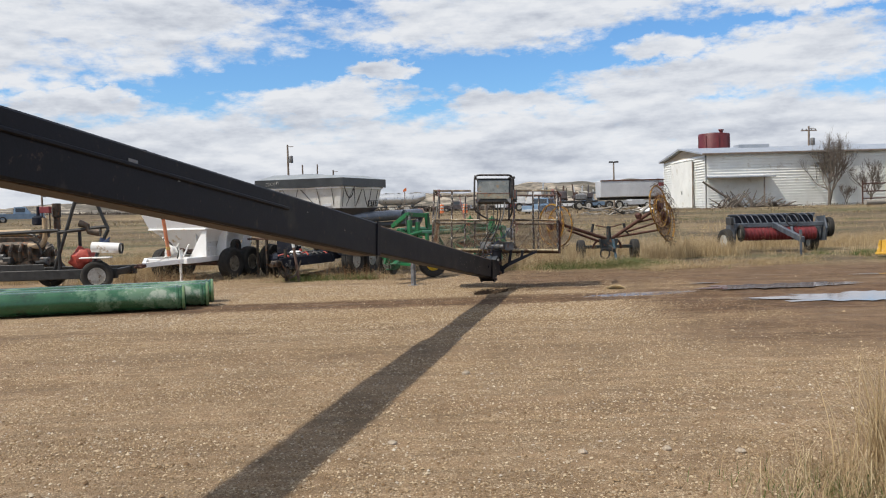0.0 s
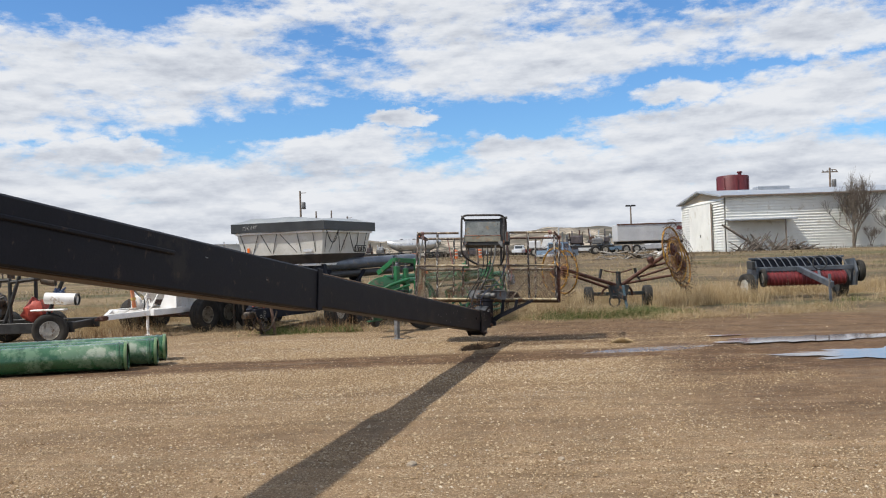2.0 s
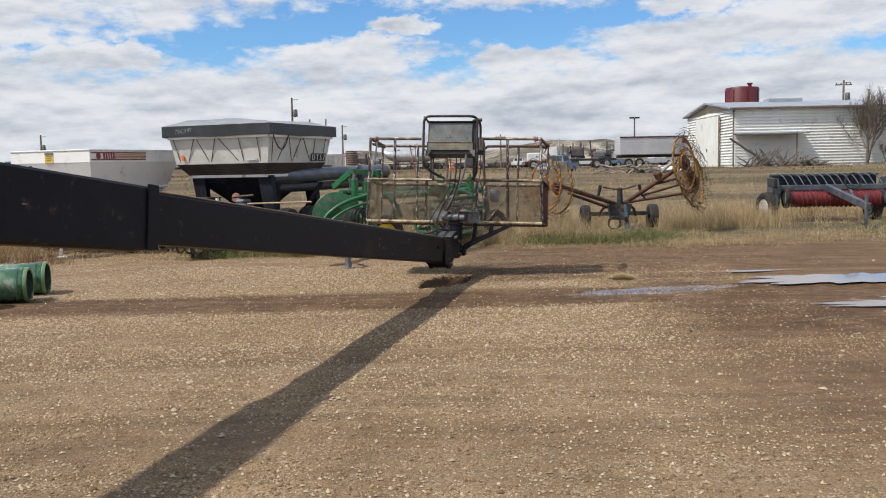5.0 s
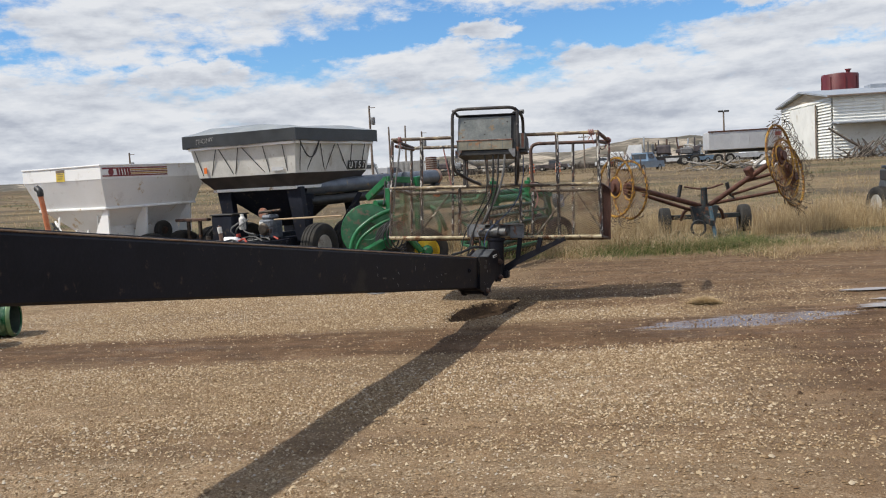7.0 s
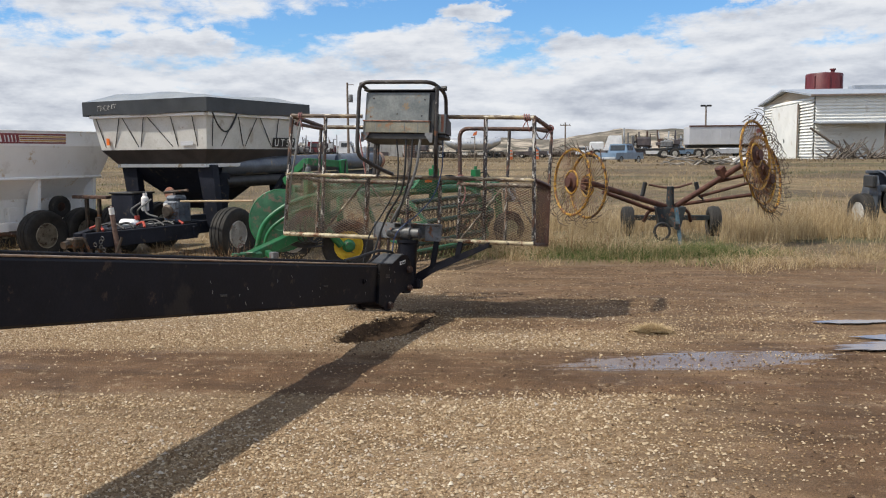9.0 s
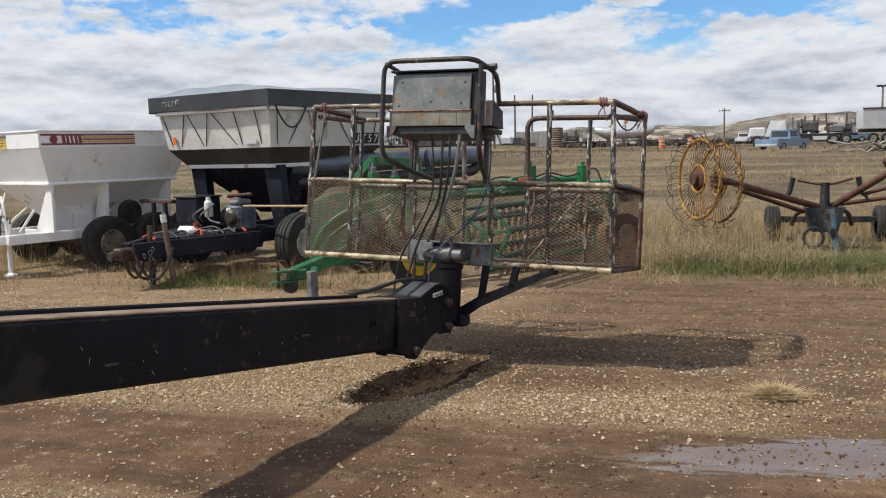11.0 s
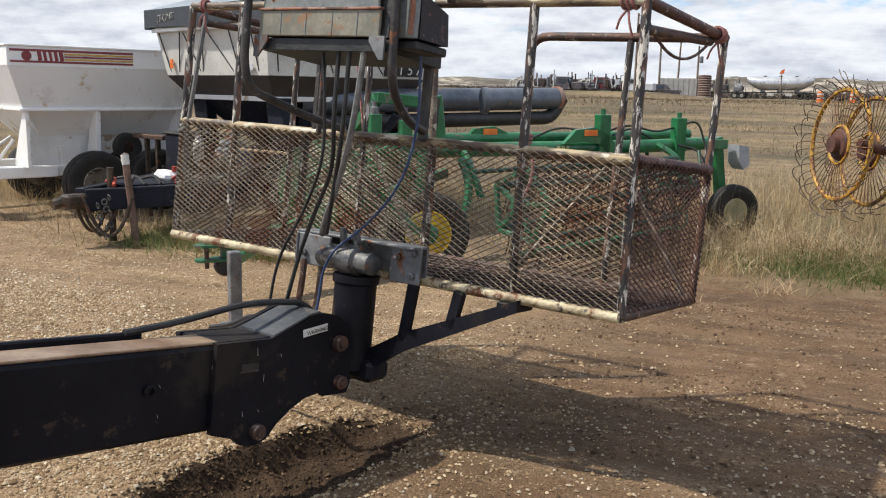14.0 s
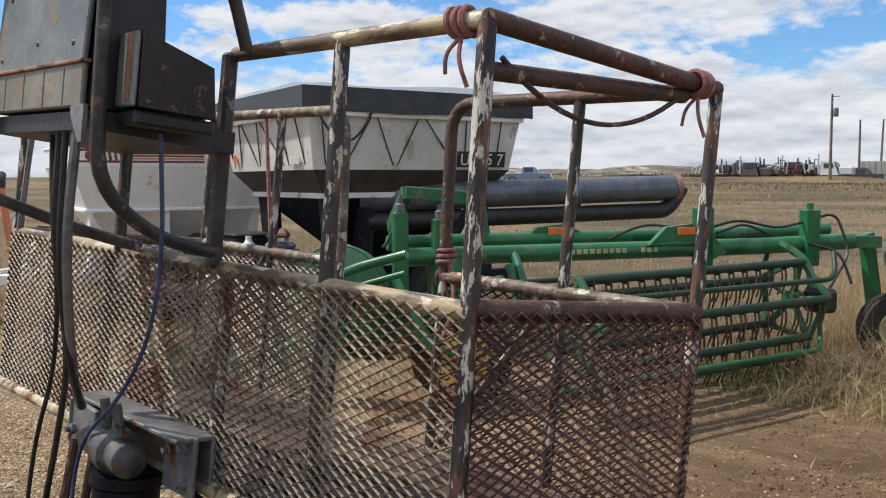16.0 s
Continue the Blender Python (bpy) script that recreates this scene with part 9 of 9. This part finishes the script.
# ---- grass ----
def clumped(p, f, cut):
    v = wave(p[:, 0], p[:, 1], f, 0.7) + 0.6 * wave(p[:, 0], p[:, 1], f * 2.7, 2.1)
    return p[v + rng.normal(0, 0.25, len(p)) > cut]


def edge_y(x):
    return 20.7 + 0.45 * np.sin(x * 0.7) + 0.32 * np.sin(x * 1.9 + 1) + 0.20 * np.sin(x * 4.3 + 2) - 1.2 * smooth(1.5, -3, x) + 0.5 * smooth(6, 9, x)


def tufts(n, x0, x1, y0, y1, per, spread):
    """Blade places gathered round scattered tuft centres, with a size for each tuft."""
    c = scatter(n, x0, x1, y0, y1)
    v = wave(c[:, 0], c[:, 1], 0.9, 0.7) + 0.6 * wave(c[:, 0], c[:, 1], 2.3, 2.1)
    c = c[v + rng.normal(0, 0.35, len(c)) > -0.25]
    size = np.clip(rng.lognormal(0, 0.38, len(c)), 0.35, 2.0)
    k = np.repeat(np.arange(len(c)), per)
    return c[k] + rng.normal(0, spread, (len(k), 2)) * size[k][:, None], size[k]


M_FIELDGRASS = island_material("faded_brown_field_grass", [(0.0, (0.19, 0.14, 0.082)), (0.5, (0.26, 0.195, 0.115)), (0.85, (0.34, 0.265, 0.16)), (1.0, (0.42, 0.34, 0.21))], 0.85, 0.3)
M_FARSCRUB = island_material("dark_bare_scrub", [(0.0, (0.045, 0.036, 0.030)), (0.6, (0.085, 0.068, 0.055)), (1.0, (0.15, 0.125, 0.095))], 0.9)
M_DARKWEED = island_material("brown_field_weeds", [(0.0, (0.075, 0.052, 0.034)), (0.6, (0.14, 0.10, 0.062)), (1.0, (0.26, 0.195, 0.12))], 0.9)
M_GREENWEED = island_material("dull_green_field_weeds", [(0.0, (0.075, 0.080, 0.030)), (0.6, (0.13, 0.125, 0.050)), (1.0, (0.24, 0.20, 0.10))], 0.85, 0.1)
M_TALLGRASS = island_material("golden_standing_grass", [(0.0, (0.24, 0.165, 0.085)), (0.35, (0.40, 0.29, 0.155)), (0.75, (0.54, 0.415, 0.24)), (1.0, (0.66, 0.54, 0.35))], 0.75, 0.25)
p, s = tufts(3000, -16, 26, 20.0, 30, 20, 0.075)
ok = p[:, 1] > edge_y(p[:, 0]) + 0.75 + 0.3 * np.sin(p[:, 0] * 2.3)
p, s = p[ok], s[ok]
blades("dry_grass", p, rng.uniform(0.10, 0.36, len(p)) * s * (0.35 + 0.65 * smooth(21.2, 24.0, p[:, 1])) * (1 - 0.35 * smooth(25, 30, p[:, 1])), rng.uniform(0.0020, 0.0045, len(p)), M_DRYGRASS, "tufted dry straw-coloured grass behind the machines", 0.85)
# standing clumps: behind the finger wheels, round the header, and past the hoppers
c = np.concatenate([scatter(190, 2.2, 8.2, 22.6, 26.5), scatter(110, 7.0, 15, 26.2, 29.5), scatter(150, -11.5, -6.2, 19.6, 25.5), scatter(60, -3.2, 2.0, 21.5, 26)])
c = c[wave(c[:, 0], c[:, 1], 0.8, 1.3) + rng.normal(0, 0.3, len(c)) > -0.2]
k = np.repeat(np.arange(len(c)), 110)
p = c[k] + rng.normal(0, 0.20, (len(k), 2)) * rng.uniform(0.4, 1.4, len(c))[k][:, None]
h = rng.uniform(0.25, 0.62, len(k)) * rng.uniform(0.65, 1.15, len(c))[k]
blades("tall_dry_grass", p, h, rng.uniform(0.0018, 0.0042, len(k)), M_TALLGRASS, "tall golden dry grass standing in loose clumps", 0.55, 3)
p, s = tufts(7000, -30, 46, 29, 62, 12, 0.32)
blades("dry_grass", p, rng.uniform(0.03, 0.11, len(p)) * s, rng.uniform(0.004, 0.008, len(p)), M_FIELDGRASS, "faded brown grass across the field", 1.6)
p, s = tufts(500, -30, 40, 30, 70, 30, 0.45)
blades("dry_grass", p, rng.uniform(0.08, 0.34, len(p)) * s, rng.uniform(0.004, 0.009, len(p)), M_TALLGRASS, "pale straw clumps scattered over the field", 1.0)
p, s = tufts(2600, -70, 80, 60, 125, 7, 0.5)
blades("dry_grass", p, rng.uniform(0.06, 0.20, len(p)) * s, rng.uniform(0.02, 0.05, len(p)), M_FIELDGRASS, "far dry grass in tufts", 2.4)
# scrub at the foot of the hills and dark weeds before the far vehicles
p = clumped(np.concatenate([scatter(30000, -30, 60, 175, 230), scatter(9000, -100, -30, 175, 230)]), 0.09, 0.0)
blades("far_scrub", p, rng.uniform(0.4, 1.9, len(p)) * (0.8 + 0.5 * wave(p[:, 0], p[:, 1], 0.31, 0.6)), rng.uniform(0.05, 0.14, len(p)), M_FARSCRUB, "belt of dark bare scrub below the hills", 1.6, 2, "scrub")
p = clumped(np.concatenate([scatter(14000, -30, 45, 88, 112), scatter(9000, -30, 45, 64, 88)]), 0.22, 0.15)
blades("field_weeds", p, rng.uniform(0.06, 0.36, len(p)), rng.uniform(0.012, 0.03, len(p)), M_DARKWEED, "low brown weeds in patches across the far field", 1.2, 2, "weeds")
p = clumped(scatter(30000, -20, 30, 29, 58), 0.30, 0.35)
blades("field_weeds", p, rng.uniform(0.05, 0.22, len(p)), rng.uniform(0.005, 0.012, len(p)), M_GREENWEED, "dull green weeds in patches across the field", 1.6, 2, "weeds")
p = scatter(70000, -6.5, 12, 18.2, 23.0)
d = np.abs(p[:, 1] - edge_y(p[:, 0]) - 0.35)
p = clumped(p[rng.uniform(0, 1.3, len(p)) > d], 1.0, 0.55)
p = keep(p, lambda q: 0.3 + 0.7 * smooth(-1, 2, q[:, 0]))
blades("green_grass", p, rng.uniform(0.05, 0.20, len(p)), rng.uniform(0.002, 0.005, len(p)), M_GREENGRASS, "young green grass along the yard edge", 1.7)
p = scatter(13000, -6.5, 12, 18.6, 22.4)
d = np.abs(p[:, 1] - edge_y(p[:, 0]) - 0.5)
p = p[rng.uniform(0, 1.0, len(p)) > d]
blades("short_dry_grass", p, rng.uniform(0.06, 0.30, len(p)), rng.uniform(0.002, 0.0045, len(p)), M_DRYGRASS, "short trampled dry grass along the yard edge", 2.0)
# weeds under the machines
p = np.concatenate([rng.normal(0, 1, (220, 2)) * np.array([0.35, 0.2]) + c for c in ((-2.3, 19.6), (-5.6, 18.7), (-1.6, 19.3), (-6.4, 19.2), (2.9, 21.4), (1.4, 21.8))])
blades("weeds", p, rng.uniform(0.15, 0.5, len(p)), rng.uniform(0.002, 0.004, len(p)), M_BROWNWEED, "brown dead weeds round the machines", 0.6, 2, "weeds")
# tall clump beside the start of the walk
p = np.concatenate([rng.normal(0, 1, (420, 2)) * np.array([0.12, 0.16]) + c for c in ((2.92, 4.60), (3.14, 4.85), (3.32, 4.5), (3.5, 4.9), (3.2, 4.3))])
blades("tall_grass_clump", p, rng.uniform(0.25, 0.76, len(p)), rng.uniform(0.0022, 0.0045, len(p)), M_TALLGRASS, "tall dry grass clump at the edge of the gravel", 0.5, 4)
p = np.concatenate([rng.normal(0, 1, (700, 2)) * np.array([0.28, 0.22]) + c for c in ((2.45, 4.35), (2.9, 4.2), (3.3, 4.4))])
blades("short_dry_grass", p, rng.uniform(0.05, 0.28, len(p)), rng.uniform(0.0018, 0.0035, len(p)), M_DRYGRASS, "matted dry grass at the clump's foot", 1.0)
p = np.concatenate([rng.normal(0, 1, (350, 2)) * np.array([0.25, 0.2]) + c for c in ((2.3, 4.3), (2.8, 4.0))])
blades("green_grass", p, rng.uniform(0.04, 0.14, len(p)), rng.uniform(0.0018, 0.0035, len(p)), M_GREENGRASS, "short green blades at the clump's foot", 0.5)
# bent straw and green tussocks by the castor wheel and under the hoppers
p = np.concatenate([rng.normal(0, 1, (500, 2)) * np.array([0.35, 0.25]) + c for c in ((2.3, 21.9), (3.0, 21.4), (3.8, 21.3), (2.0, 21.2))])
blades("bent_straw", p, rng.uniform(0.15, 0.5, len(p)), rng.uniform(0.002, 0.0045, len(p)), M_DRYGRASS, "long bent straw round the castor wheel", 2.2, 4)
p = np.concatenate([rng.normal(0, 1, (1100, 2)) * np.array([0.45, 0.25]) + c for c in ((2.8, 21.0), (3.4, 21.0), (4.3, 21.2), (5.2, 21.3), (-2.4, 19.4), (1.2, 21.2))])
blades("green_grass", p, rng.uniform(0.05, 0.20, len(p)), rng.uniform(0.0025, 0.0055, len(p)), M_GREENGRASS, "green tussocks beside the machines", 1.6)
c = np.column_stack([rng.uniform(1.4, 9.0, 70), rng.normal(0.1, 0.42, 70)])
c[:, 1] += edge_y(c[:, 0])
k = np.repeat(np.arange(len(c)), 60)
p = c[k] + rng.normal(0, 0.10, (len(k), 2)) * np.array([1.5, 0.8])
blades("bent_straw", p, rng.uniform(0.06, 0.26, len(k)), rng.uniform(0.0018, 0.0038, len(k)), M_TALLGRASS, "flattened pale straw tufts along the lane", 1.9, 3)
c = np.concatenate([np.column_stack([rng.uniform(2.6, 5.0, 26), rng.uniform(20.9, 21.9, 26)]), np.column_stack([rng.uniform(-3.2, -1.4, 7), rng.uniform(19.2, 20.0, 7)]), np.column_stack([rng.uniform(9.5, 12.5, 10), rng.uniform(22.3, 23.3, 10)])])
k = np.repeat(np.arange(len(c)), 190)
p = c[k] + rng.normal(0, 0.13, (len(k), 2)) * np.array([1.3, 0.8])
blades("green_grass", p, rng.uniform(0.07, 0.24, len(k)), rng.uniform(0.0022, 0.0048, len(k)), M_GREENGRASS, "fresh green grass tussocks at the lane's edge", 1.5, 3)
p = clumped(scatter(16000, 0.5, 12, 18.9, 21.6), 1.6, 0.35)
p = p[rng.uniform(0, 1, len(p)) > np.abs(p[:, 1] - edge_y(p[:, 0]) + 0.25) / 1.1]
blades("trampled_straw", p, rng.uniform(0.03, 0.13, len(p)), rng.uniform(0.0016, 0.0032, len(p)), M_TALLGRASS, "trampled bits of straw on the bare ground", 3.0)
